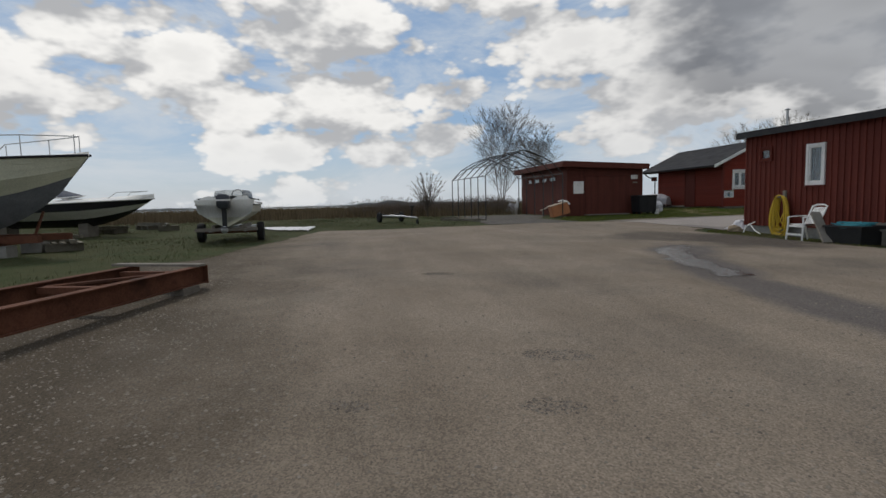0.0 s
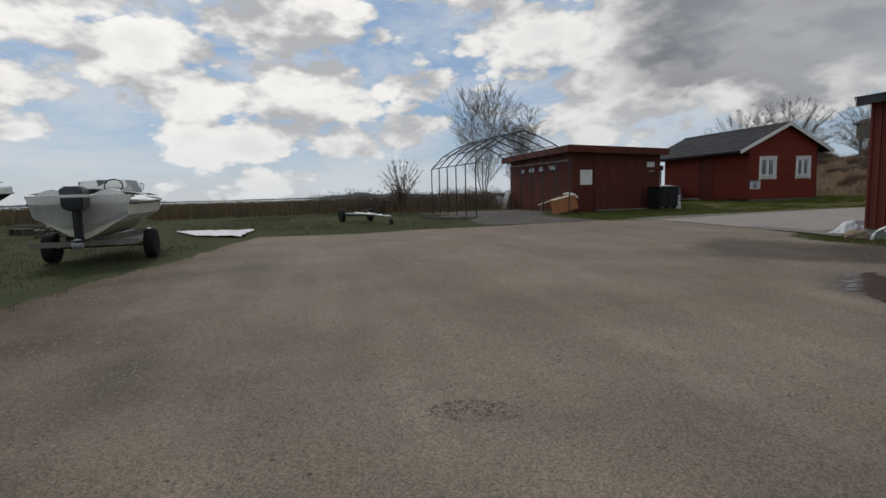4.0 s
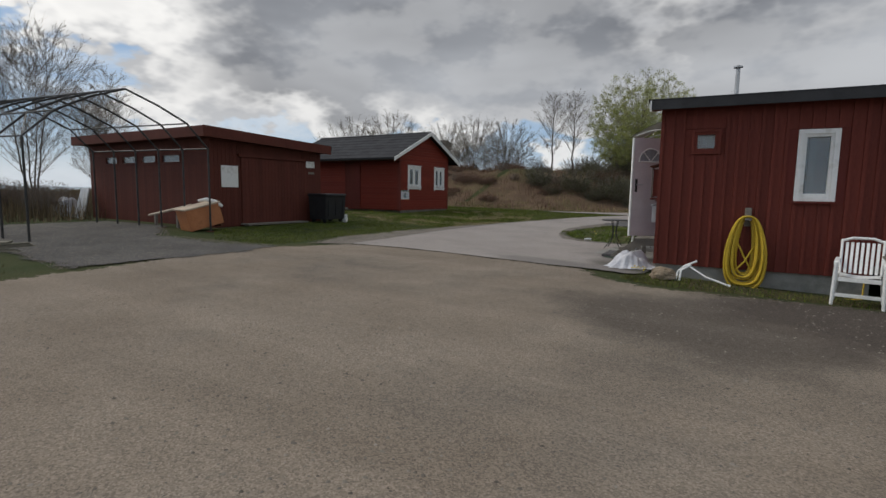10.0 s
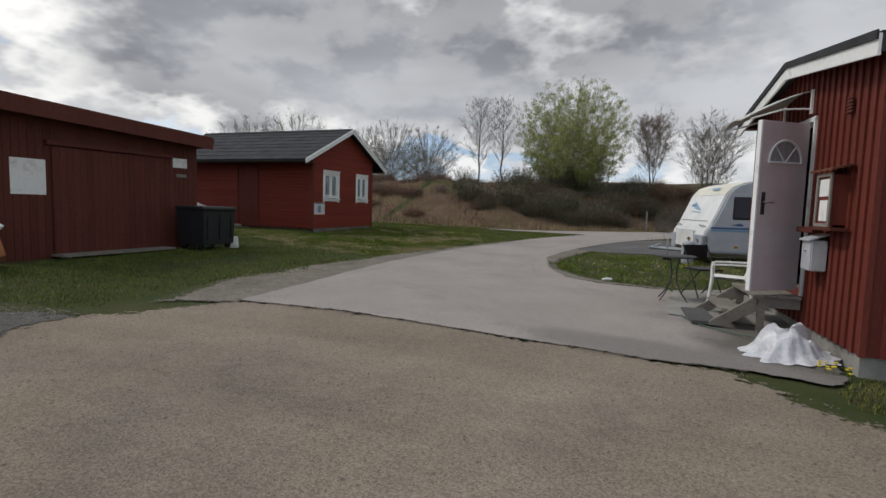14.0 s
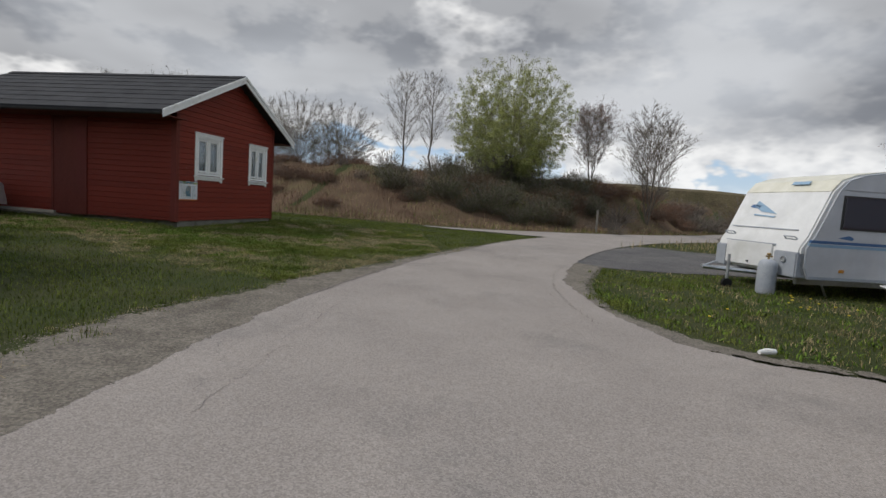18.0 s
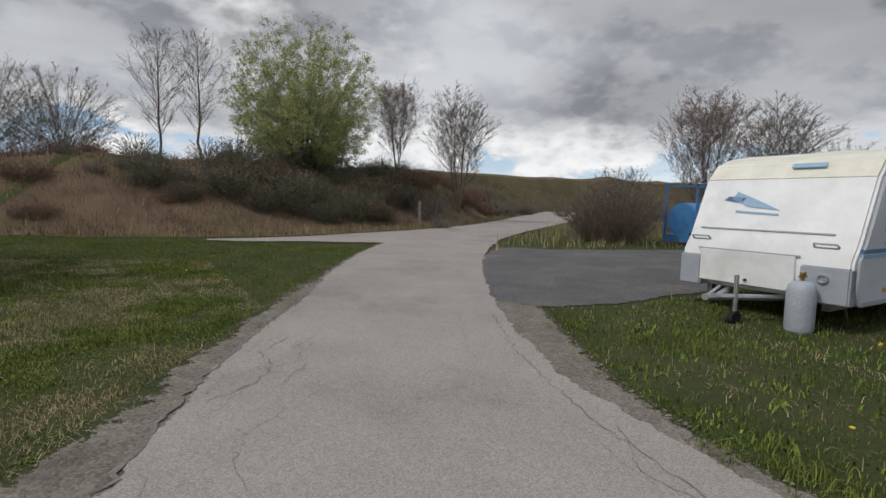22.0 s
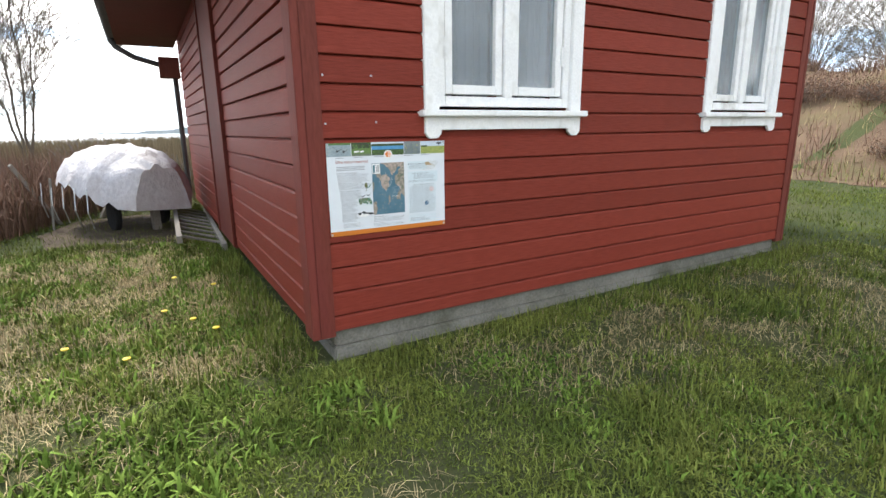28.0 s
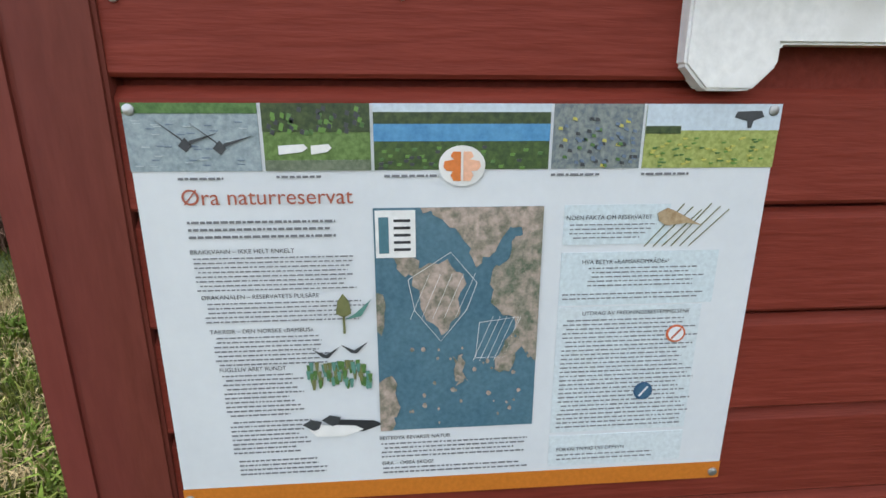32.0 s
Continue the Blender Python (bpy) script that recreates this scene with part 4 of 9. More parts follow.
def battens(parent, a0, a1, put, z0, ztop, holes, step_=0.21, key=""):
    """Upright boards with narrow battens over the joints."""
    a = a0
    while a < a1 - 0.02:
        for off, wd, th, nm in ((0.012, step_ - 0.02, 0.018, "board"), (-0.028, 0.056, 0.042, "batten")):
            lo, hi = a + off, min(a + off + wd, a1)
            zt = ztop((lo + hi) / 2)
            spans = [(z0, zt)]
            for h0, h1, hz0, hz1 in holes:
                if lo < h1 and hi > h0:
                    spans = [s for p, q in spans for s in ((p, min(q, hz0)), (max(p, hz1), q)) if s[1] - s[0] > 0.03]
            for p, q in spans:
                k = (key, nm, round(hi - lo, 3), round(q - p, 2))
                if k not in cb:
                    cb[k] = put(hi - lo, th, q - p).mesh(nm, M["red_v"], 0.003)
                piece(nm, cb[k], parent, pose(*((lo, CY0, p) if key == "long" else (CX0, lo, p))))
        a += step_


battens(shed, CX0 - 0.02, CX1, lambda w, th, h: Geo().box(0, -th, 0, w, 0, h), CZ - 0.03, lambda a: 3.0, [(W0 - 0.09, W1 + 0.09, WZ0 - 0.09, WZ1 + 0.09), (V0 - 0.06, V1 + 0.06, VZ0 - 0.06, VZ1 + 0.06), (8.45, CX1 + 1, 0.0, 0.32)], 0.172, "long")
battens(shed, CY0, CY1, lambda w, th, h: Geo().box(-th, 0, 0, 0, w, h), CZ - 0.03, lambda a: 3.0 + 0.30 * (1 - abs(a - C_MID) / 2.14), [(D0 - 0.07, D1 + 0.07, 0.4, 2.68)], 0.16, "gable")
part("foundation", Geo().box(CX0 - 0.01, CY0 + 0.02, -0.35, 8.45, CY0 + 0.14, CZ).box(CX0 + 0.02, CY0 + 0.14, -0.35, CX0 + 0.14, CY1, CZ), M["concrete"], shed, "low grey block foundation")
part("sill_beam", Geo().box(8.45, CY0 - 0.03, 0.22, CX1, CY0 + 0.10, 0.335), M["grey_wood"], shed, "grey sill beam above the open crawl space", 0.006)
for x in (10.1, 12.3, 14.6, 16.9):
    part("support_post", Geo().box(x, CY0 + 0.0, -0.6, x + 0.14, CY0 + 0.14, 0.22), M["grey_wood"], shed, "", 0.006)
# added black sheet standing in for the deep shade under the floor
part("crawl_space_shade", Geo().box(8.45, CY0 + 1.9, -0.6, CX1, CY0 + 2.0, 0.34), M["dark"], shed)
slope(shed, CY0 - 0.26, C_EAVE, C_MID, C_RIDGE, CX0 - 0.2, CX1 + 0.3, 0.06, M["felt"], 4)
slope(shed, CY1 + 0.26, C_EAVE - 0.06, C_MID, C_RIDGE, CX0 - 0.2, CX1 + 0.3, 0.06, M["felt"], 4)
part("fascia", Geo().box(CX0 - 0.2, CY0 - 0.29, C_EAVE - 0.17, CX1 + 0.3, CY0 - 0.262, C_EAVE - 0.02), M["felt"], shed)
for ye, ze in ((CY0 - 0.28, C_EAVE), (CY1 + 0.28, C_EAVE - 0.06)):
    a, b = Vector((CX0 - 0.23, ye, ze - 0.01)), Vector((CX0 - 0.23, C_MID, C_RIDGE - 0.01))
    part("barge_board", Geo().prism([a, b, b - Vector((0, 0, 0.19)), a - Vector((0, 0, 0.19))], (0.028, 0, 0)), M["white"], shed, "white barge board", 0.003)
    part("roof_edging", Geo().prism([a + Vector((-0.02, 0, 0.03)), b + Vector((-0.02, 0, 0.03)), b + Vector((-0.02, 0, -0.05)), a + Vector((-0.02, 0, -0.05))], (0.02, 0, 0)), M["felt"], shed)
part("soffit", Geo().box(CX0 - 0.18, CY0 - 0.26, C_EAVE - 0.10, CX1, CY0, C_EAVE - 0.08), M["red_v"], shed)
part("soffit", Geo().box(CX0 - 0.18, CY1, C_EAVE - 0.16, CX1, CY1 + 0.26, C_EAVE - 0.14), M["red_v"], shed)
for c0, c1, z0, z1, wmat, nm in ((W0, W1, WZ0, WZ1, M["white"], "window_3"), (V0, V1, VZ0, VZ1, M["red_v"], "window_4")):
    w = new(nm)
    w.parent = shed
    e = 0.075 if nm == "window_3" else 0.05
    for q in ((c0 - e, c0, z0 - e, z1 + e), (c1, c1 + e, z0 - e, z1 + e), (c0, c1, z1, z1 + e), (c0, c1, z0 - e, z0)):
        part("casing", Geo().box(q[0], CY0 - 0.055, q[2], q[1], CY0 + 0.02, q[3]), wmat, w, "", 0.004)
    fr = Geo()
    for q in ((c0, c0 + 0.045, z0, z1), (c1 - 0.045, c1, z0, z1), (c0 + 0.045, c1 - 0.045, z0, z0 + 0.05), (c0 + 0.045, c1 - 0.045, z1 - 0.045, z1)):
        fr.box(q[0], CY0 - 0.03, q[2], q[1], CY0 + 0.08, q[3])
    part("window_frame", fr, wmat, w, "", 0.003)
    pn = part("pane", Geo().box(c0 + 0.045, CY0 + 0.02, z0 + 0.05, c1 - 0.045, CY0 + 0.024, z1 - 0.045), M["glass"], w)
    pn.visible_shadow = False
    if nm == "window_3":
        part("sill", Geo().box(c0 - 0.1, CY0 - 0.09, z0 - e - 0.035, c1 + 0.1, CY0, z0 - e), M["red_v"], w, "", 0.004)
fl = part("flue_pipe", Geo().tube([(6.42, 1.75, 3.05), (6.42, 1.75, 3.58)], 0.035, 12), M["steel"], shed, "thin steel flue pipe", 0, True)
part("flue_cap", Geo().lathe([(0.03, 0), (0.075, 0.01), (0.075, 0.03), (0.01, 0.06)], (6.42, 1.75, 3.59), 14), M["steel"], fl, "", 0, True)
# ---- shed door, steps and what stands along the shed ----
M["door"] = material("pale_lilac_door_paint", (0.50, 0.43, 0.44), (0.58, 0.51, 0.52), 4, 0.45, 0.1, fine=60)
M["yellow_hose"] = material("yellow_hose_rubber", (0.48, 0.31, 0.02), (0.60, 0.42, 0.04), 6, 0.5, 0.1, fine=60, per_object=0.1)
M["grey_metal"] = plain("grey_letterbox_enamel", (0.42, 0.43, 0.45), 0.4)


def shed_door():
    d = new("open_door")
    d.parent = shed
    d.matrix_basis = pose(CX0 - 0.05, D0 + 0.02, 0.52, 0, 0, 213)
    d["label"] = "pale lilac outward-opened door with fan light"
    W, H, T = 0.72, 2.05, 0.05
    part("leaf", Geo().box(0, -T, 0, W, 0, H), M["door"], d, "", 0.004)
    part("edge_strip", Geo().box(W, -T - 0.004, 0, W + 0.03, 0.004, H), M["white"], d, "white door edge", 0.003)
    for side, yy in ((1, 0.0), (-1, -T)):
        y1 = yy + side * 0.012
        ring = [(0.36 + 0.25 * math.cos(a), min(yy, y1), 1.56 + 0.27 * math.sin(a)) for a in [math.pi * k / 14 for k in range(15)]]
        arc = Geo().tube([(p[0], (yy + y1) / 2, p[2]) for p in ring] + [(0.11, (yy + y1) / 2, 1.56), (0.61, (yy + y1) / 2, 1.56)], 0.014, 6)
        part("fan_frame", arc, M["white"], d)
        part("fan_bar", Geo().tube([(0.36, yy, 1.56), (0.36 + 0.16, yy, 1.56 + 0.2)], 0.011, 6).tube([(0.36, yy, 1.56), (0.36 - 0.16, yy, 1.56 + 0.2)], 0.011, 6), M["white"], d)
    part("fan_pane", Geo().prism([(0.36 + 0.24 * math.cos(a), -T - 0.002, 1.56 + 0.26 * math.sin(a)) for a in [math.pi * k / 14 for k in range(15)]], (0, T + 0.004, 0)), M["lace"], d)
    part("lock_plate", Geo().box(W - 0.10, -T - 0.008, 0.93, W - 0.05, 0.008, 1.20), M["black_steel"], d, "dark lock plate")
    part("handle", Geo().tube([(W - 0.075, -T - 0.06, 1.08), (W - 0.075, 0.06, 1.08)], 0.009, 8).tube([(W - 0.075, 0.055, 1.08), (W - 0.19, 0.055, 1.08)], 0.010, 8).tube([(W - 0.075, -T - 0.055, 1.08), (W - 0.19, -T - 0.055, 1.08)], 0.010, 8), M["steel"], d, "steel lever handle", 0, True)


shed_door()
for q in ((D0 - 0.05, D0, 0.45, 2.64), (D1, D1 + 0.05, 0.45, 2.64), (D0 - 0.05, D1 + 0.05, 2.60, 2.66)):
    part("door_jamb", Geo().box(CX0 - 0.03, q[0], q[2], CX0 + 0.125, q[1], q[3]), M["white"], shed, "white door jamb", 0.003)
# curved canopy on two brackets
can = new("door_canopy")
can.parent = shed
can["label"] = "cloudy arched plastic canopy over the door"
rows = []
for i in range(13):
    a = i / 12
    yy = D0 + 0.06 + 0.98 * a
    rows.append([(CX0 - 0.02 - 0.78 * j / 6, yy, 2.985 + 0.05 * math.sin(math.pi * a) - 0.34 * (j / 6) ** 1.3) for j in range(7)])
under = [[(p[0], p[1], p[2] - 0.012) for p in r] for r in rows]
part("canopy_sheet", Geo().skin(rows, False, False).skin(under, False, False), material("cloudy_canopy_plastic", (0.42, 0.42, 0.38), (0.55, 0.55, 0.50), 5, 0.4, 0.1, stain=(0.30, 0.30, 0.26)), can, "", 0, True)
for yy in (D0 + 0.06, D0 + 1.04):
    part("bracket", Geo().tube([(CX0 - 0.04, yy, 2.76), (CX0 - 0.35, yy, 2.76), (CX0 - 0.70, yy, 2.655)], 0.011, 6).box(CX0 - 0.06, yy - 0.012, 2.70, CX0 - 0.03, yy + 0.012, 2.99), M["white"], can)
mb = thing("letterbox", SHED @ pose(CX0 - 0.045, 2.45, 0.84), "grey metal letterbox with sloping lid on the shed wall", "letterbox")
part("body", Geo().box(-0.16, -0.14, 0, 0, 0.14, 0.34), M["grey_metal"], mb, "", 0.012)
part("lid", Geo().prism([(-0.19, -0.15, 0.33), (0, -0.15, 0.40), (0, -0.15, 0.42), (-0.19, -0.15, 0.35)], (0, 0.30, 0)), M["grey_metal"], mb, "", 0.003)
part("lock", Geo().lathe([(0.012, 0), (0.012, 0.02)], (0, 0, 0), 10, pose(-0.16, 0, 0.22, 0, -90, 0)), M["steel"], mb)
nc = thing("notice_case", SHED @ pose(CX0 - 0.042, 0, 0), "red wooden notice case with papers behind glass", "notice case")
part("case_body", Geo().box(-0.14, 1.96, 1.36, 0, 2.30, 1.88), M["red_v"], nc, "", 0.004)
part("paper", Geo().box(-0.146, 2.02, 1.66, -0.142, 2.27, 1.84), M["white"], nc, "white paper notice")
part("paper", Geo().box(-0.147, 2.04, 1.40, -0.142, 2.24, 1.62), M["white"], nc, "white paper notice")
part("case_frame", Geo().box(-0.165, 1.94, 1.34, -0.148, 1.98, 1.90).box(-0.165, 2.28, 1.34, -0.148, 2.32, 1.90).box(-0.165, 1.98, 1.34, -0.148, 2.28, 1.375).box(-0.165, 1.98, 1.865, -0.148, 2.28, 1.90), M["grey_wood"], nc)
part("hood", Geo().prism([(0, 1.84, 1.97), (-0.20, 1.84, 1.92), (-0.20, 1.84, 1.94), (0, 1.84, 1.99)], (0, 0.58, 0)), M["rust"], nc, "dark hood board")
part("shelf", Geo().box(-0.17, 1.86, 1.30, 0, 2.42, 1.335), M["red_b"], nc, "", 0.004)
part("hasp_bar", Geo().box(-0.13, 2.42, 1.26, -0.03, 2.92, 1.32), M["red_b"], nc, "dark red bar", 0.006)
vg = thing("wall_vent", SHED @ pose(CX0 - 0.042, 2.02, 2.52), "small louvred vent in the shed gable", "vent")
for k in range(5):
    part("louvre", Geo().box(-0.02, 0, 0.035 * k, 0, 0.12, 0.035 * k + 0.022), M["red_b"], vg)
lampw = thing("wall_lamp", SHED @ pose(CX0 - 0.02, 4.62, 2.22), "small black wall lamp with opal shade on the shed", "lamp")
part("bracket", Geo().box(-0.03, -0.04, -0.02, 0, 0.04, 0.12).tube([(-0.02, 0, 0.09), (-0.13, 0, 0.11), (-0.14, 0, 0.06)], 0.012, 8), M["black_steel"], lampw)
part("shade", Geo().lathe([(0.03, 0.08), (0.075, 0.04), (0.08, -0.03), (0.04, -0.06)], (-0.14, 0, 0), 16), M["white"], lampw, "opal shade", 0, True)
part("cap", Geo().lathe([(0.02, 0.12), (0.085, 0.075), (0.085, 0.06)], (-0.14, 0, 0), 16), M["black_steel"], lampw, "", 0, True)
bellb = thing("meter_box", SHED @ pose(CX0 - 0.02, 4.62, 1.72), "small whitish plastic junction box on the shed", "box")
part("cover", Geo().box(-0.09, -0.08, 0, 0, 0.08, 0.18), M["plastic_white"], bellb, "", 0.012)
# wooden steps up to the door
st = thing("wooden_steps", SHED @ pose(CX0 - 0.05, 3.40, gz(4.5, 3.5) + 0.04), "weathered grey wooden steps leading up to the shed door", "steps")
for s in (-0.52, 0.47):
    part("stringer", Geo().prism([(-0.46, s, 0.44), (-0.46, s, 0.24), (-0.84, s, 0.0), (-1.0, s, 0.0), (-1.0, s, 0.05)], (0, 0.05, 0)), M["grey_wood"], st, "", 0.004)
    part("landing_beam", Geo().box(-0.50, s, 0.28, -0.02, s + 0.05, 0.40), M["grey_wood"], st, "", 0.004)
    part("landing_post", Geo().box(-0.47, s, -0.03, -0.39, s + 0.05, 0.28), M["grey_wood"], st)
part("tread", Geo().box(-0.86, -0.47, 0.18, -0.58, 0.47, 0.22), M["grey_wood"], st, "", 0.006)
for k in range(4):
    part("landing_board", Geo().box(-0.54 + 0.132 * k, -0.54, 0.40, -0.412 + 0.132 * k, 0.54, 0.44), M["grey_wood"], st, "", 0.005)
part("foot_board", Geo().box(-1.20, -0.5, 0.0, -0.88, 0.46, 0.045), M["dark_asphalt"], st, "dark worn foot board", 0.006)
M["green_hose"] = plain("thin_green_cable", (0.05, 0.09, 0.06), 0.6)
cb_ = thing("garden_cable", pose(0, 0, gz(4.3, 2.6) + 0.055), "thin dark green cable trailing round the steps", "cable")
part("cable", Geo().tube([(3.86, 3.9, 0), (3.9, 3.2, 0), (4.08, 2.76, 0), (4.4, 2.48, 0), (4.75, 2.24, 0), (5.1, 2.12, 0.02)], 0.009, 6), M["green_hose"], cb_, "", 0, True)


def monobloc(name, m, label, rec=0.0):
    """A white plastic garden armchair with a slatted back."""
    c = thing(name, m, label, "chair", "white plastic chairs")
    P = M["plastic_white"]
    part("seat", Geo().skin([[(x, y, 0.42 + 0.03 * abs(x) ** 1.5 * 8 - 0.02 * (y + 0.2)) for x in np.linspace(-0.23, 0.23, 7)] for y in (-0.24, -0.1, 0.05, 0.2)], False, False)
         .skin([[(x, y, 0.39 + 0.03 * abs(x) ** 1.5 * 8 - 0.02 * (y + 0.2)) for x in np.linspace(-0.23, 0.23, 7)] for y in (-0.24, -0.1, 0.05, 0.2)], False, False), P, c, "", 0, True)
    lean = 0.16 + rec
    for i in range(7):
        x = -0.18 + 0.06 * i
        part("slat", Geo().prism([(x - 0.018, 0.20, 0.44), (x + 0.018, 0.20, 0.44), (x * 1.02 + 0.018, 0.20 + lean, 0.88), (x * 1.02 - 0.018, 0.20 + lean, 0.88)], (0, 0.014, 0)), P, c)
    for s in (-1, 1):
        part("back_rail", Geo().tube([(s * 0.24, 0.20, 0.42), (s * 0.245, 0.20 + lean, 0.92)], 0.018, 8), P, c, "", 0, True)
        part("armrest", Geo().skin([[(s * 0.27 + dx, y, z + 0.0) for dx in (-0.03, 0.03)] + [(s * 0.27 + dx, y, z - 0.025) for dx in (0.03, -0.03)] for y, z in ((-0.26, 0.60), (-0.22, 0.645), (0.0, 0.655), (0.26, 0.66))]), P, c, "", 0.006)
        part("front_leg", Geo().tube([(s * 0.29, -0.28, 0.0), (s * 0.275, -0.24, 0.42), (s * 0.27, -0.25, 0.63)], [0.022, 0.026, 0.022], 8), P, c, "", 0, True)
        part("back_leg", Geo().tube([(s * 0.29, 0.34, 0.0), (s * 0.25, 0.22, 0.42)], [0.02, 0.026], 8), P, c, "", 0, True)
    part("top_rail", Geo().tube([(-0.245, 0.20 + lean, 0.90), (-0.12, 0.215 + lean, 0.945), (0.12, 0.215 + lean, 0.945), (0.245, 0.20 + lean, 0.90)], 0.02, 8), P, c, "", 0, True)
    part("front_apron", Geo().box(-0.24, -0.25, 0.36, 0.24, -0.235, 0.42), P, c, "", 0.004)
    part("stretcher", Geo().box(-0.27, -0.27, 0.14, 0.27, -0.25, 0.19), P, c, "", 0.004)
    return c


monobloc("garden_chair", pose(8.18, 0.72, gz(8.2, 0.6) + 0.0, 0, 0, -8), "white plastic reclining garden chair standing against the red shed", 0.06)
monobloc("garden_chair", pose(4.62, 4.47, gz(4.4, 4.5) + 0.045, 0, 0, -98), "white plastic armchair beside the wooden steps")
monobloc("garden_chair", pose(6.9, 9.9, gz(6.9, 9.9) + 0.22, -62, 0, 20), "white plastic chair tipped over on the grass beside the caravan")
monobloc("garden_chair", pose(7.75, 10.15, gz(7.7, 10.1) + 0.22, -58, 0, 10), "white plastic chair tipped against the caravan")


def hose():
    h = thing("hose_coil", SHED @ pose(6.72, CY0 - 0.06, -0.02) @ Matrix.Diagonal((1.24, 1.1, 1.05, 1)), "yellow water hose in a tall coil on a wall hook", "hose")
    rng = np.random.default_rng(5)
    for k in range(17):
        w, top, low = 0.085 + 0.0085 * k + rng.uniform(-0.012, 0.012), 0.99 + 0.008 * (k % 6) + rng.uniform(-0.01, 0.01), 0.10 - 0.016 * k + rng.uniform(-0.03, 0.03)
        y = -0.035 - 0.022 * (k % 6) - 0.003 * k
        lean_ = rng.uniform(-0.02, 0.02)
        pts = []
        for i in range(33):
            a = 2 * math.pi * i / 32
            f = (1 + math.cos(a)) / 2
            sx_ = math.copysign(abs(math.sin(a)) ** 0.72, math.sin(a))
            pts.append((w * sx_ * (1.32 - 0.42 * f) + lean_ * (1 - f), y + 0.010 * math.sin(3 * a + k), low + (top - low) * f))
        part("hose_loop", Geo().tube(pts, 0.0135, 6, False), M["yellow_hose"], h, "", 0, True)
    part("cross_strand", Geo().tube([(-0.10, -0.10, 0.6), (0.0, -0.12, 0.35), (0.12, -0.10, 0.08)], 0.0125, 6).tube([(0.10, -0.115, 0.55), (0.0, -0.125, 0.3), (-0.13, -0.11, 0.1)], 0.0125, 6), M["yellow_hose"], h, "", 0, True)
    part("hook", Geo().box(-0.035, -0.02, 0.86, 0.045, 0.06, 1.16).box(-0.035, -0.20, 0.96, 0.045, -0.02, 1.00), M["grey_wood"], h, "wooden wall hook", 0.006)
    part("hose_tail", Geo().tube([(0.15, -0.12, -0.12), (0.5, -0.2, -0.2), (0.9, -0.18, -0.2), (1.3, -0.12, -0.15), (1.32, -0.06, 0.12)], 0.0125, 6), M["yellow_hose"], h, "", 0, True)


hose()
M["teal"] = plain("teal_net", (0.05, 0.22, 0.26), 0.8)
tub = thing("black_tub", pose(9.35, 0.95, gz(9.35, 0.95) + 0.02), "black plastic fish tub filled with teal netting", "tub")
part("tub_wall", Geo().skin([[(sx * (0.42 + 0.06 * z), sy * (0.30 + 0.05 * z), z * 0.42) for sx, sy in ((-1, -1), (1, -1), (1, 1), (-1, 1))] for z in (0, 1)], False), M["plastic_black"], tub, "", 0.01)
part("tub_base", Geo().box(-0.42, -0.3, 0, 0.42, 0.3, 0.03), M["plastic_black"], tub)
part("tub_rim", Geo().box(-0.51, -0.38, 0.41, 0.51, -0.33, 0.46).box(-0.51, 0.33, 0.41, 0.51, 0.38, 0.46).box(-0.51, -0.33, 0.41, -0.46, 0.33, 0.46).box(0.46, -0.33, 0.41, 0.51, 0.33, 0.46), M["plastic_black"], tub, "", 0.006)
g = Geo()
for k in range(26):
    r = random.Random(k)
    pts = [(r.uniform(-0.42, 0.42), r.uniform(-0.3, 0.3), 0.40 + r.uniform(0, 0.14)) for _ in range(5)]
    g.tube(pts, 0.012, 5, False)
part("net", g, M["teal"], tub, "tangled teal net")
part("net_fill", Geo().lathe([(0.30, 0.3), (0.36, 0.40), (0.2, 0.50), (0.02, 0.52)], (0, 0, 0), 14), M["teal"], tub)
bt = thing("leaning_plank", pose(8.62, 0.86, gz(8.6, 0.8), 0, 0, 0), "weathered grey plank leaning beside the chair", "plank")
part("board", Geo().box(-0.03, -0.11, 0, 0.03, 0.11, 0.98, pose(0.42, -0.32, 0.02, 0, -40, -20)), M["grey_wood"], bt, "", 0.005)
bench = thing("low_bench", SHED @ pose(10.6, CY0 - 0.45, -0.25), "low dark wooden bench along the shed wall", "bench")
part("bench_top", Geo().box(-0.9, -0.2, 0.40, 1.6, 0.2, 0.45), M["grey_wood"], bench, "", 0.005)
for x in (-0.75, 0.4, 1.45):
    part("bench_leg", Geo().box(x - 0.04, -0.16, -0.02, x + 0.04, 0.16, 0.40), M["grey_wood"], bench)
wp = thing("white_pipe", pose(5.95, 1.1, gz(5.95, 1.1)), "bent white plastic pipe lying by the shed corner", "pipe")
part("pipe_length", Geo().tube([(-0.05, 0.0, 0.28), (0.25, -0.12, 0.12), (0.62, -0.25, 0.025)], 0.016, 8), M["plastic_white"], wp, "", 0, True)
part("pipe_bend", Geo().tube([(-0.22, -0.1, 0.02), (-0.2, -0.05, 0.16), (-0.1, 0, 0.27), (0.08, 0.06, 0.36)], 0.018, 8).tube([(-0.16, -0.14, 0.02), (-0.14, -0.08, 0.2), (0.0, -0.02, 0.30)], 0.018, 8), M["plastic_white"], wp, "", 0, True)


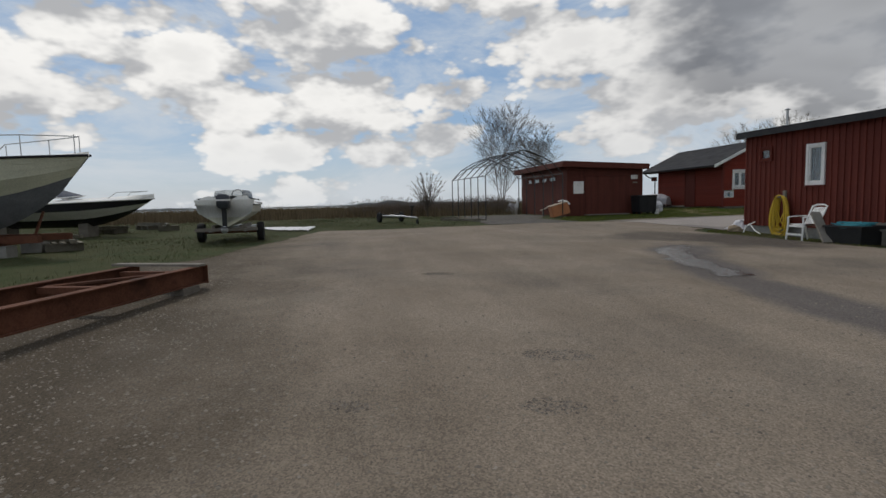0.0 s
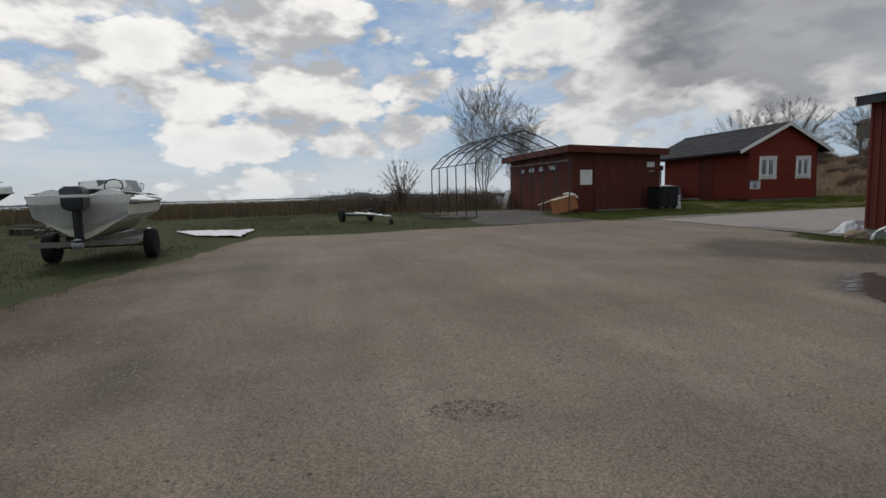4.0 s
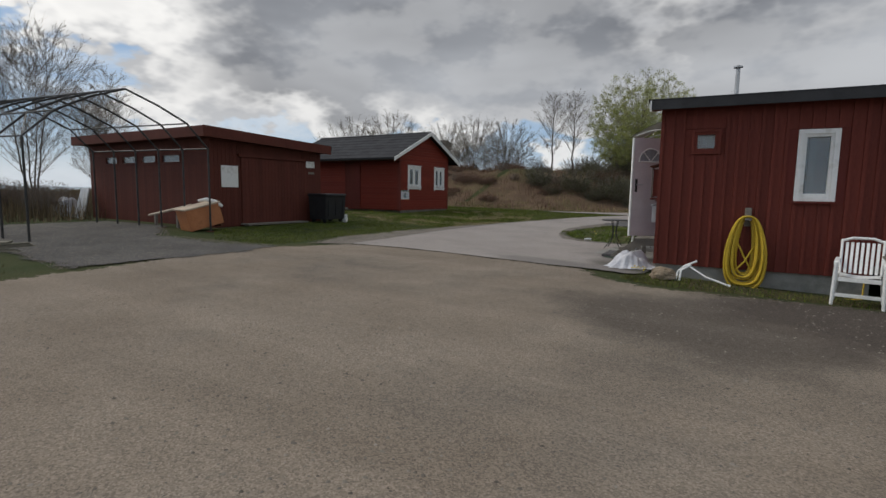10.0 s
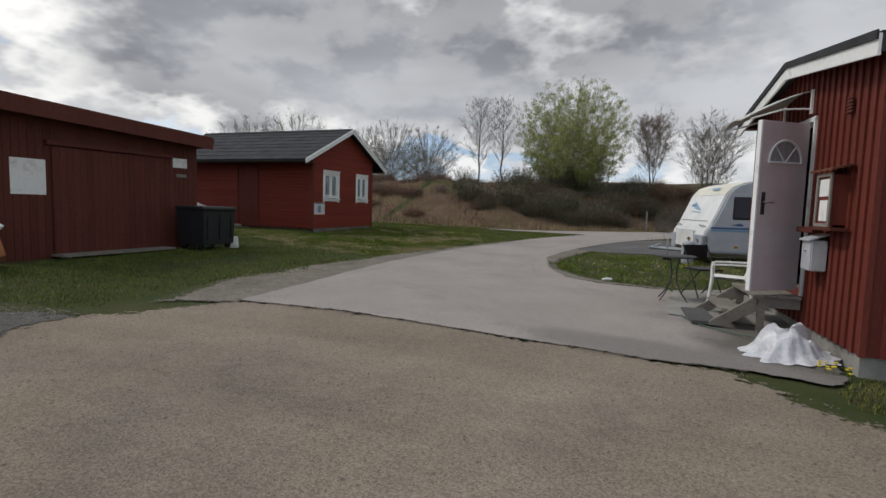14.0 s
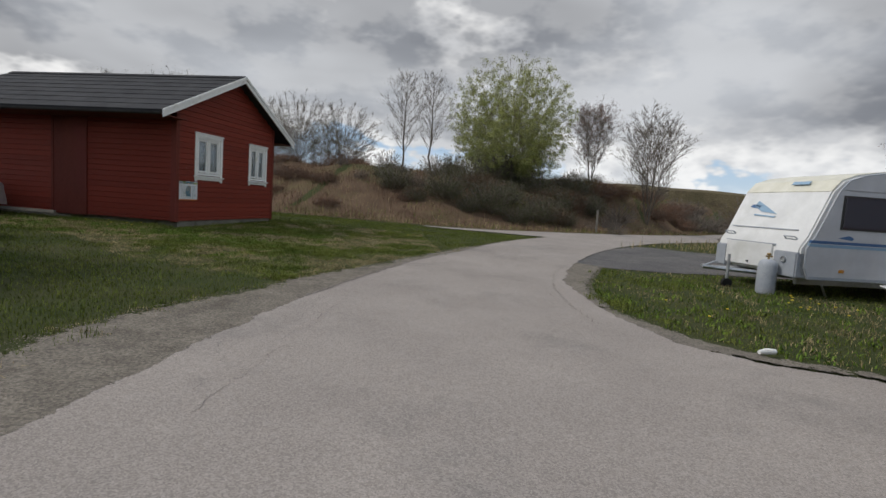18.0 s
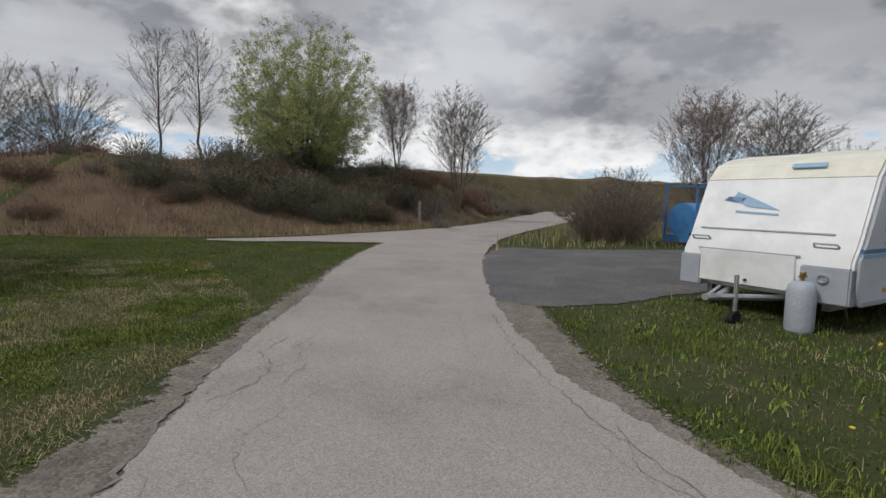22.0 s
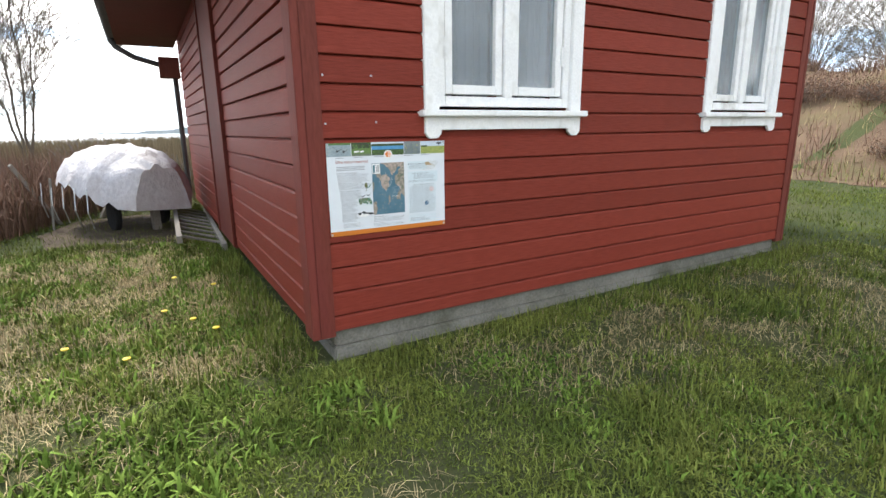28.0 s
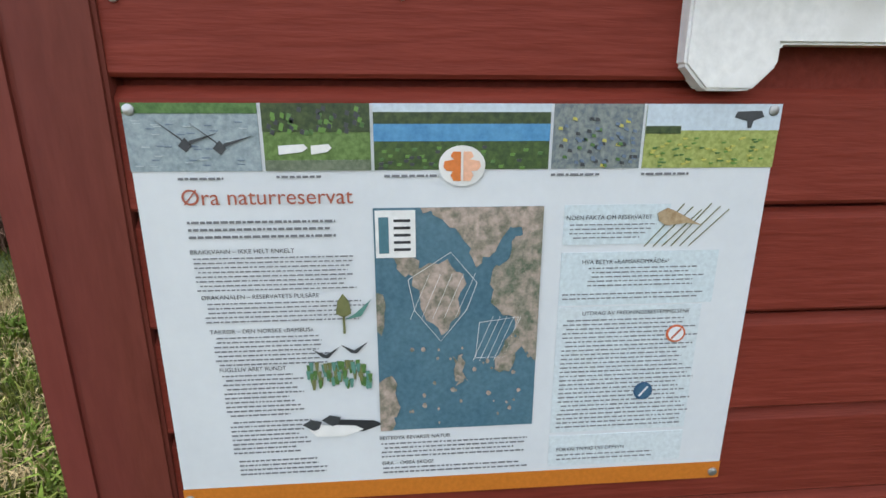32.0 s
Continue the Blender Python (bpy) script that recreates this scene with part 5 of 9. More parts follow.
def crumpled(name, m, size, mat, label, category, seed):
    """A crumpled sack or sheet: a lumpy shell with sharp folds."""
    t_ = thing(name, m, label, category)
    bm = bmesh.new()
    bmesh.ops.create_icosphere(bm, subdivisions=4, radius=1)
    for v in bm.verts:
        p = v.co.copy()
        n = noise.noise(p * 1.7 + Vector((seed, 0, 0))) * 0.28 + abs(noise.noise(p * 4 + Vector((seed, 3, 0)))) * 0.22 + noise.noise(p * 9) * 0.04
        p *= 1 + n
        p.z = max(p.z, -0.55)
        v.co = Vector((p.x * size[0], p.y * size[1], (p.z + 0.55) * size[2]))
    me = bpy.data.meshes.new("sack")
    bm.to_mesh(me)
    bm.free()
    me.materials.append(mat)
    ob = new("sack", me)
    ob.parent = t_
    return t_


M["sheet"] = material("white_plastic_sheet", (0.46, 0.46, 0.48), (0.60, 0.60, 0.62), 3, 0.4, 0.4, fine=20, bump_dist=0.02)


def draped_sheet():
    """A thin white plastic sheet thrown over a low heap, falling in folds."""
    t_ = thing("plastic_sheet", pose(4.80, 1.82, gz(4.7, 1.7) + 0.03, 0, 0, 35) @ Matrix.Diagonal((0.92, 0.86, 0.80, 1)), "white plastic sheet draped over a low heap by the shed", "plastic sheet")
    rows_ = []
    n_ = 72
    for i, (r, z) in enumerate([(0.01, 0.40), (0.12, 0.41), (0.22, 0.38), (0.27, 0.31), (0.30, 0.22), (0.33, 0.14), (0.37, 0.07), (0.43, 0.022), (0.47, 0.012)]):
        row_ = []
        for k in range(n_):
            a = 2 * math.pi * k / n_
            f = max(0, i - 1) / 7
            w_ = 1 + f * (0.42 * noise.noise((math.cos(a) * 3.2, math.sin(a) * 3.2, 1)) + 0.10 * math.sin(9 * a + i * 0.25) * noise.noise((math.cos(a) * 1.5, math.sin(a) * 1.5, 4)) * 2)
            zz = z * (0.85 + 0.5 * noise.noise((math.cos(a) * 1.1 + 3, math.sin(a) * 1.1, 7))) + 0.14 * noise.noise((math.cos(a) * r * 7, math.sin(a) * r * 7, 2)) * (1 - f * 0.85) - 0.06 * abs(noise.noise((a * 2.5, r * 4, 5))) * (1 - f)
            row_.append((r * w_ * math.cos(a) * 1.15, r * w_ * math.sin(a) * 0.9, max(0.004, zz)))
        rows_.append(row_)
    part("sheet", Geo().skin(rows_, False), M["sheet"], t_, "", 0, True)


draped_sheet()
crumpled("old_mop", pose(5.55, 0.85, gz(5.5, 0.9) + 0.02, 0, 0, 20), (0.2, 0.13, 0.13), material("tan_yarn", (0.20, 0.15, 0.10), (0.30, 0.24, 0.17), 8, 0.9, 0.6, fine=30), "tan bundle of old rope by the shed corner", "rope", 9.0)
tb = thing("bistro_table", pose(3.83, 4.52, gz(3.9, 4.5) + 0.045), "small round black garden table with curved legs", "table", "")
part("tabletop", Geo().lathe([(0.30, 0.685), (0.315, 0.69), (0.315, 0.71), (0.30, 0.715)], (0, 0, 0), 28), M["black_steel"], tb, "", 0, True)
part("rim", Geo().tube([(0.315 * math.cos(a), 0.315 * math.sin(a), 0.70) for a in [2 * math.pi * k / 24 for k in range(25)]], 0.010, 6, False), M["black_steel"], tb)
for k in range(4):
    a = math.pi / 4 + k * math.pi / 2
    ca, sa = math.cos(a), math.sin(a)
    part("leg", Geo().tube([(0.10 * ca, 0.10 * sa, 0.69), (0.05 * ca, 0.05 * sa, 0.45), (0.06 * ca, 0.06 * sa, 0.30), (0.16 * ca, 0.16 * sa, 0.12), (0.28 * ca, 0.28 * sa, 0.0)], 0.010, 6), M["black_steel"], tb, "", 0, True)
fc = thing("folding_chair", pose(4.30, 5.15, gz(4.3, 5.2) + 0.045, 0, 0, 30), "black folding chair with dark cloth seat behind the table", "chair")
part("seat", Geo().box(-0.22, -0.2, 0.44, 0.22, 0.2, 0.47), M["plastic_black"], fc, "", 0.008)
for s in (-1, 1):
    part("leg", Geo().tube([(s * 0.22, -0.25, 0.0), (s * 0.22, 0.25, 0.86)], 0.012, 6), M["black_steel"], fc)
    part("leg", Geo().tube([(s * 0.20, 0.25, 0.0), (s * 0.20, -0.22, 0.45)], 0.012, 6), M["black_steel"], fc)
part("backrest", Geo().box(-0.22, 0.2, 0.62, 0.22, 0.23, 0.85), M["plastic_black"], fc, "", 0.01)

# ---- caravan ----
CV = pose(4.86, 10.22, 0, 0, 0, 17) @ pose(0.50, 0.09, 0)
M["gel"] = material("white_caravan_panel", (0.60, 0.60, 0.59), (0.68, 0.68, 0.67), 3, 0.3, 0.06, fine=30, stain=(0.53, 0.53, 0.50), grain_mix=0.06)
M["cream"] = material("yellowed_plastic_cap", (0.56, 0.54, 0.44), (0.66, 0.64, 0.55), 3, 0.4, 0.06, fine=30, grain_mix=0.06)
M["side_grey"] = material("pale_grey_caravan_side", (0.44, 0.44, 0.46), (0.52, 0.52, 0.54), 2, 0.35, 0.05, fine=140, grain_mix=0.06)
M["grey_plastic"] = plain("grey_bumper_plastic", (0.30, 0.32, 0.35), 0.5)
M["blue_stripe"] = plain("blue_stripe", (0.06, 0.13, 0.27), 0.35)
M["pale_stripe"] = plain("pale_blue_stripe", (0.24, 0.36, 0.48), 0.35)
M["acrylic"] = glass_material("smoked_acrylic", (0.10, 0.10, 0.12), 0.06, 0.35)


def caravan():
    gc = gz(6.5, 11.5)
    c = thing("caravan", CV @ pose(0, 0, gc) @ Matrix.Diagonal((1, 1, 0.88, 1)), "white touring caravan with blue stripes parked on the grass", "caravan")
    W, L, Z0, Z1 = 2.18, 5.3, 0.40, 2.56
    # front profile: nose at x = 0, raked back to the roof
    prof = [(-0.42, Z0 + 0.02), (-0.50, 0.62), (-0.50, 0.98), (-0.36, 1.22), (-0.02, 2.12), (0.16, 2.34), (0.45, 2.46), (0.95, Z1)]
    rear = [(L - 0.35, Z1 - 0.03), (L - 0.1, 2.36), (L + 0.05, 1.2), (L, Z0)]
    ring = prof + rear
    body = part("body_shell", Geo().prism([(x, 0.03, z) for x, z in ring], (0, W - 0.06, 0)), M["gel"], c, "", 0.03, True)
    side = [(-0.40, Z0), (-0.48, 0.62), (-0.48, 0.98), (-0.34, 1.22), (0.0, 2.11), (0.0, 2.11), (0.02, 2.14)] + [(L - 0.12, 2.14), (L + 0.04, 1.2), (L - 0.01, Z0)]
    for y in (0.0, W - 0.03):
        part("side_panel", Geo().prism([(x + 0.08, y, z) for x, z in side], (0, 0.03, 0)), M["side_grey"], c, "pale grey side panel", 0.004)
        part("roof_flank", Geo().prism([(0.10, y + 0.002, 2.15), (0.27, y + 0.002, 2.33), (0.5, y + 0.002, 2.44), (0.98, y + 0.002, Z1 - 0.015), (L - 0.4, y + 0.002, Z1 - 0.04), (L - 0.14, y + 0.002, 2.15)], (0, 0.026, 0)), M["side_grey"], c, "", 0.003)
        part("blue_band", Geo().box(-0.34, y - 0.004, 1.10, L - 0.02, y + 0.034, 1.155), M["blue_stripe"], c)
        part("pale_band", Geo().box(-0.36, y - 0.004, 1.03, L - 0.02, y + 0.034, 1.085), M["pale_stripe"], c)
        part("awning_rail", Geo().tube([(x + 0.09, y + 0.012, z) for x, z in [(-0.40, Z0), (-0.48, 0.62), (-0.48, 0.98), (-0.34, 1.22), (0.0, 2.11), (0.17, 2.34), (0.45, 2.45), (0.95, Z1 - 0.01), (L - 0.35, Z1 - 0.04)]], 0.014, 6), M["grey_plastic"], c, "", 0, True)
        part("sill_strip", Geo().box(-0.3, y - 0.006, Z0 - 0.01, L, y + 0.036, Z0 + 0.05), M["grey_plastic"], c)
    cap = [(-0.03, 2.12), (0.15, 2.35), (0.44, 2.475), (0.97, Z1 + 0.012), (0.97, Z1), (0.45, 2.46), (0.16, 2.335), (0.0, 2.10)]
    part("front_cap", Geo().prism([(x, 0.06, z) for x, z in cap], (0, W - 0.12, 0)), M["cream"], c, "yellowed plastic roof cap", 0.004)
    lens = part("name_plate", Geo().box(0.07, 0.62, -0.006, 0.15, 1.02, 0.006, pose(0.0, 0, 2.22, 0, -52, 0)), M["pale_stripe"], c)
    # nose panels: recessed lines, gas locker, lamps
    part("panel_line", Geo().box(-0.006, 0.30, 0, 0.006, 2.0, 0.02, pose(-0.335, 0, 1.32, 0, 20, 0)), M["grey_plastic"], c)
    part("gas_locker_lid", Geo().box(-0.53, 0.62, 0.50, -0.50, 1.86, 1.00), M["gel"], c, "", 0.008)
    part("locker_seam", Geo().box(-0.515, 0.58, 1.00, -0.495, 1.90, 1.02), M["grey_plastic"], c)
    part("locker_lock", Geo().lathe([(0.02, 0), (0.02, 0.03)], (0, 0, 0), 10, pose(-0.53, 1.2, 0.58, 0, -90, 0)), M["black_steel"], c)
    for y in (0.35, 1.93):
        part("grab_handle", Geo().tube([(-0.40, y - 0.13, 1.16), (-0.45, y - 0.12, 1.20), (-0.45, y + 0.12, 1.20), (-0.40, y + 0.13, 1.16)], 0.014, 8).box(-0.41, y - 0.14, 1.13, -0.385, y + 0.14, 1.15), M["grey_plastic"], c, "", 0, True)
        part("marker_lamp", Geo().box(-0.535, y - 0.07, 0.66, -0.50, y + 0.07, 0.72), M["white"], c, "", 0.006)
    for y0_, y1_ in ((0.03, 0.56), (1.84, 2.16)):
        b = part("bumper_corner", Geo().skin([[(-0.54, y0_, z), (-0.54, y1_, z), (-0.30, y1_, z), (-0.30, y0_, z)] for z in (0.40, 0.50, 0.86, 0.90)]), M["grey_plastic"], c, "grey plastic bumper corner", 0.02)
    part("headlamp_ring", Geo().lathe([(0.06, 0), (0.06, 0.03), (0.045, 0.03), (0.04, 0.01)], (0, 0, 0), 16, pose(-0.54, 0.30, 0.74, 0, -90, 0)), M["steel"], c)
    # swoosh emblem: plain shapes
    sw = [[(0.0, 0.30), (0.32, 0.16), (0.62, 0.02), (0.20, 0.06), (-0.05, 0.18)], [(-0.16, 0.16), (0.10, 0.12), (0.14, 0.20), (-0.10, 0.22)], [(0.05, -0.03), (0.62, -0.06), (0.62, -0.03), (0.05, 0.0)]]
    for q, mm in zip(sw, (M["pale_stripe"], M["blue_stripe"], M["pale_stripe"])):
        pts = []
        for a, z in q:
            zz = 1.62 + z
            xx = -0.36 + (zz - 1.22) * (0.34 / 0.90)
            pts.append((xx - 0.012, 1.62 - a, zz))
        part("emblem", Geo().prism(pts, (0.008, 0, 0)), mm, c)
    part("side_emblem", Geo().prism([(0.15, -0.006, 1.22), (0.42, -0.006, 1.19), (0.46, -0.006, 1.23), (0.36, -0.006, 1.28)], (0, 0.004, 0)), M["blue_stripe"], c)
    for x0, x1 in ((0.20, 1.16), (2.30, 3.05), (4.0, 4.6)):
        w = part("side_window", Geo().box(x0, -0.022, 1.42, x1, 0.01, 2.02), M["acrylic"], c, "smoked acrylic window", 0.02)
        part("window_rim", Geo().box(x0 - 0.03, -0.012, 1.39, x1 + 0.03, 0.008, 1.42).box(x0 - 0.03, -0.012, 2.02, x1 + 0.03, 0.008, 2.05).box(x0 - 0.03, -0.012, 1.42, x0, 0.008, 2.02).box(x1, -0.012, 1.42, x1 + 0.03, 0.008, 2.02), M["black_steel"], w)
    part("side_lamp", Geo().box(0.25, -0.016, 0.55, 0.34, 0.0, 0.61), plain("amber_lens", (0.5, 0.22, 0.03), 0.3), c, "amber side marker lamp")
    part("roof_hatch", Geo().box(1.4, 0.8, Z1 - 0.02, 1.95, 1.4, Z1 + 0.07), M["cream"], c, "", 0.02)
    part("chassis", Geo().box(-0.2, 0.35, 0.24, L - 0.2, 0.43, 0.40).box(-0.2, 1.85, 0.24, L - 0.2, 1.93, 0.40), M["steel"], c)
    part("drawbar", Geo().tube([(0.4, 0.45, 0.34), (-1.25, 1.14, 0.40)], 0.045, 8).tube([(0.4, 1.83, 0.34), (-1.25, 1.14, 0.40)], 0.045, 8), M["steel"], c, "galvanised drawbar", 0, True)
    part("coupling", Geo().tube([(-1.2, 1.14, 0.40), (-1.5, 1.14, 0.42)], 0.05, 8).tube([(-1.45, 1.14, 0.44), (-1.2, 1.14, 0.55)], 0.02, 6), M["steel"], c, "", 0, True)
    jw = part("jockey_wheel", Geo().tube([(-1.05, 1.02, 0.12), (-1.05, 1.02, 0.72)], 0.028, 8), M["steel"], c, "", 0, True)
    part("jockey_tyre", Geo().lathe([(0.04, -0.03), (0.10, -0.03), (0.10, 0.03), (0.04, 0.03)], (0, 0, 0), 16, pose(-1.05, 1.02, 0.10, 90, 0, 0)), M["rubber"], jw)
    for y in (0.06, W - 0.26):
        wh = part("wheel", Geo().lathe([(0.08, -0.09), (0.29, -0.09), (0.315, -0.05), (0.315, 0.05), (0.29, 0.09), (0.08, 0.09)], (0, 0, 0), 24, pose(2.75, y + 0.1, 0.315, 90, 0, 0)), M["rubber"], c, "", 0, True)
        part("rim", Geo().lathe([(0.02, -0.10), (0.19, -0.095), (0.2, -0.06)], (0, 0, 0), 20, pose(2.75, y + 0.1, 0.315, 90, 0, 0)), M["steel"], wh)
    for x in (0.3, L - 0.4):
        for y in (0.4, 1.88):
            part("corner_steady", Geo().tube([(x, y, 0.32), (x + 0.15, y, 0.0)], 0.022, 6), M["steel"], c)
    return c


caravan()
gb = thing("gas_bottle", pose(4.50, 10.66, gz(4.5, 10.6)) @ Matrix.Diagonal((1.0, 1.0, 0.95, 1)), "dented grey steel gas bottle beside the caravan drawbar", "gas bottle")
part("cylinder", Geo().lathe([(0.12, 0.0), (0.15, 0.02), (0.155, 0.08), (0.155, 0.52), (0.14, 0.59), (0.10, 0.63), (0.05, 0.645)], (0, 0, 0), 28), material("grey_gas_bottle_paint", (0.26, 0.28, 0.31), (0.35, 0.37, 0.40), 4, 0.5, 0.15, stain=(0.20, 0.18, 0.16)), gb, "", 0, True)
part("foot_ring", Geo().lathe([(0.13, -0.01), (0.14, -0.01), (0.14, 0.04), (0.13, 0.04)], (0, 0, 0), 24), M["grey_plastic"], gb)
part("valve", Geo().tube([(0, 0, 0.64), (0, 0, 0.72)], 0.02, 10).tube([(-0.05, 0, 0.70), (0.06, 0, 0.70)], 0.016, 8).lathe([(0.03, 0.72), (0.035, 0.73), (0.035, 0.75), (0.03, 0.76)], (0, 0, 0), 12), material("brass", (0.30, 0.20, 0.08), (0.38, 0.27, 0.12), 6, 0.4, 0.1, metal=0.9), gb, "tarnished brass valve", 0, True)
# ---- tent frame ----
tf = thing("tent_frame", pose(0, 0, 0), "bare black steel hoop frame of a boat tent", "tent frame")
NH = 6
HOOP = [(0.0, 0.0), (0.0, 2.35), (0.62, 2.98), (1.35, 3.40), (2.15, 3.72), (2.95, 3.42), (3.7, 3.05), (4.3, 2.40), (4.3, 0.0)]


def hoop_point(i, k):
    x0, y0 = -6.95 - 1.03 * i, -3.85 - 0.15 * i
    a, z = HOOP[k]
    x, y = x0 + 0.02 * a, y0 + a * 1.02
    return (x, y, z + (gz(x, y) if z == 0 else 0.12))


for i in range(NH):
    pts = [hoop_point(i, k) for k in range(len(HOOP))]
    part("hoop", Geo().tube(pts, 0.028, 7), M["black_steel"], tf)
    for k in (0, 8):
        p = hoop_point(i, k)
        part("foot_plate", Geo().box(p[0] - 0.09, p[1] - 0.09, p[2] - 0.01, p[0] + 0.09, p[1] + 0.09, p[2] + 0.02), M["rust"], tf)
for k in (1, 2, 4, 6, 7):
    part("purlin", Geo().tube([hoop_point(0, k), hoop_point(NH - 1, k)], 0.021, 6), M["black_steel"], tf)
part("brace", Geo().tube([hoop_point(0, 1), hoop_point(1, 2), hoop_point(2, 4)], 0.016, 5), M["black_steel"], tf)
part("brace", Geo().tube([hoop_point(5, 1), hoop_point(4, 2), hoop_point(3, 4)], 0.016, 5), M["black_steel"], tf)

# planks and pallets by the frame
M["old_board"] = material("old_boards", (0.10, 0.095, 0.07), (0.19, 0.175, 0.14), 3, 0.9, 0.5, fine=40, per_object=0.2)
rng_j = random.Random(11)
for n_, (x, y, w, l, a, h) in enumerate([(-6.6, -5.0, 0.5, 1.5, 60, 0.12), (-7.2, -5.5, 0.4, 1.7, 40, 0.08), (-6.1, -4.5, 0.22, 0.9, 100, 0.10), (-8.1, -5.6, 0.6, 1.1, 75, 0.16), (-5.6, -4.7, 0.14, 0.7, 20, 0.06)]):
    bp = thing("board_pile", pose(x, y, gz(x, y) + 0.01, 0, 0, a), "old greyish boards piled on the grass by the frame", "boards", "boards by the tent frame")
    for k in range(3):
        part("board", Geo().box(-l / 2 + 0.05 * k, -w / 2 + 0.03 * k, h / 3 * k, l / 2 - 0.04 * k, w / 2 - 0.02 * k, h / 3 * (k + 1) - 0.004), M["old_board"], bp, "", 0.004)
for n_, (x, y, a) in enumerate([(-6.4, -19.6, 20), (-5.2, -21.6, 75), (-7.6, -20.8, 50), (1.4, -20.6, 80), (3.6, -19.2, 30)]):
    pl = thing("pallet_stack", pose(x, y, gz(x, y) + 0.01, 0, 0, a), "old grey pallets and timber lying among the boats", "pallets", "timber among the boats")
    for k in range(5):
        part("deck_board", Geo().box(-0.6, -0.42 + 0.19 * k, 0.20, 0.6, -0.32 + 0.19 * k, 0.225), M["old_board"], pl)
    for x_ in (-0.5, -0.04, 0.42):
        part("bearer", Geo().box(x_, -0.42, 0.0, x_ + 0.09, 0.44, 0.20), M["old_board"], pl)
    part("loose_beam", Geo().box(-1.1, 0.05 * n_ - 0.1, 0.23, 0.9, 0.05 * n_ + 0.04, 0.33), M["old_board"], pl)

# ---- black waste container, orange crate and bits by the workshop ----
bn = thing("waste_container", pose(-7.25, 5.72, gz(-7.2, 5.7) + 0.02, 0, 0, 92), "black four-wheeled plastic waste container with flat lid", "waste container")
part("bin_body", Geo().skin([[(sx * w, sy * d, z) for sx, sy in ((-1, -1), (1, -1), (1, 1), (-1, 1))] for w, d, z in ((0.53, 0.40, 0.12), (0.56, 0.44, 0.95), (0.575, 0.455, 1.02))]), M["plastic_black"], bn, "", 0.02)
part("bin_lid", Geo().skin([[(sx * w, sy * d, z) for sx, sy in ((-1, -1), (1, -1), (1, 1), (-1, 1))] for w, d, z in ((0.59, 0.47, 1.02), (0.59, 0.47, 1.055), (0.55, 0.42, 1.09))]), M["plastic_black"], bn, "", 0.015)
for x in (-0.4, 0.0, 0.4):
    part("bin_rib", Geo().box(x - 0.02, -0.452, 0.25, x + 0.02, -0.42, 0.9), M["plastic_black"], bn, "", 0.008)
part("lid_grip", Geo().tube([(-0.4, -0.48, 1.03), (-0.38, -0.53, 1.03), (0.38, -0.53, 1.03), (0.4, -0.48, 1.03)], 0.016, 8), M["plastic_black"], bn)
for sx in (-0.45, 0.45):
    for sy in (-0.26, 0.26):
        part("castor", Geo().lathe([(0.03, -0.03), (0.08, -0.03), (0.08, 0.03), (0.03, 0.03)], (0, 0, 0), 14, pose(sx, sy, 0.08, 90, 0, 0)), M["rubber"], bn)
bag = thing("white_box_stack", pose(-6.95, 6.35, gz(-6.9, 6.3), 0, 0, 20) @ Matrix.Diagonal((0.6, 0.6, 0.7, 1)), "small stack of crumpled white cartons beside the container", "boxes")
for k, (w_, h_) in enumerate(((0.17, 0.16), (0.15, 0.14), (0.13, 0.13))):
    part("carton", Geo().box(-w_, -w_ * 0.8, 0.155 * k, w_, w_ * 0.8, 0.155 * k + h_, pose(0.02 * k, 0.015 * k, 0, 0, 0, 13 * k)), M["plastic_white"], bag, "", 0.01)
M["orange_box"] = material("orange_brown_varnish", (0.36, 0.13, 0.05), (0.46, 0.19, 0.08), 3, 0.5, 0.2, fine=40, stain=(0.24, 0.09, 0.04))
ob_ = thing("orange_cabinet", pose(-7.35, 0.62, gz(-7.4, 0.6) + 0.12, 0, 14, -100), "tipped orange-brown wooden cabinet lying against the workshop corner", "cabinet")
part("cabinet_body", Geo().box(-0.50, -0.42, 0, 0.50, 0.34, 0.62), M["orange_box"], ob_, "", 0.012)
part("cabinet_seam", Geo().box(-0.02, -0.432, 0.02, 0.02, -0.42, 0.60), M["rust"], ob_)
part("cabinet_lid", Geo().box(-0.54, -0.46, 0.62, 0.54, 0.38, 0.66), material("light_plank", (0.42, 0.33, 0.24), (0.52, 0.42, 0.32), 3, 0.7, 0.2), ob_, "pale wooden edge", 0.008)
part("cabinet_foot", Geo().box(-0.48, -0.38, -0.10, -0.40, 0.30, 0).box(0.40, -0.38, -0.10, 0.48, 0.30, 0), M["rust"], ob_)
cs = thing("rolled_fender", pose(-7.12, 0.70, gz(-7.1, 0.7) + 0.86, 0, 12, 60), "dirty white rolled hose fender lying on the tipped cabinet", "fender")
part("fender_tube", Geo().tube([(-0.32, 0, -0.02), (-0.1, 0.05, 0.06), (0.15, 0.03, 0.05), (0.36, -0.04, -0.05)], [0.03, 0.06, 0.06, 0.045], 10), M["plastic_white"], cs, "", 0, True)
lp = thing("wooden_mast", pose(-8.9, 0.55, gz(-9, 0.5), 0, 0, 0), "long pale wooden mast propped on short posts", "mast")
part("spar", Geo().tube([(1.15, -0.05, 0.72), (-1.4, 0.05, 0.33)], [0.05, 0.035], 10), material("pale_spar_wood", (0.40, 0.33, 0.25), (0.52, 0.44, 0.34), 3, 0.6, 0.2), lp, "", 0, True)
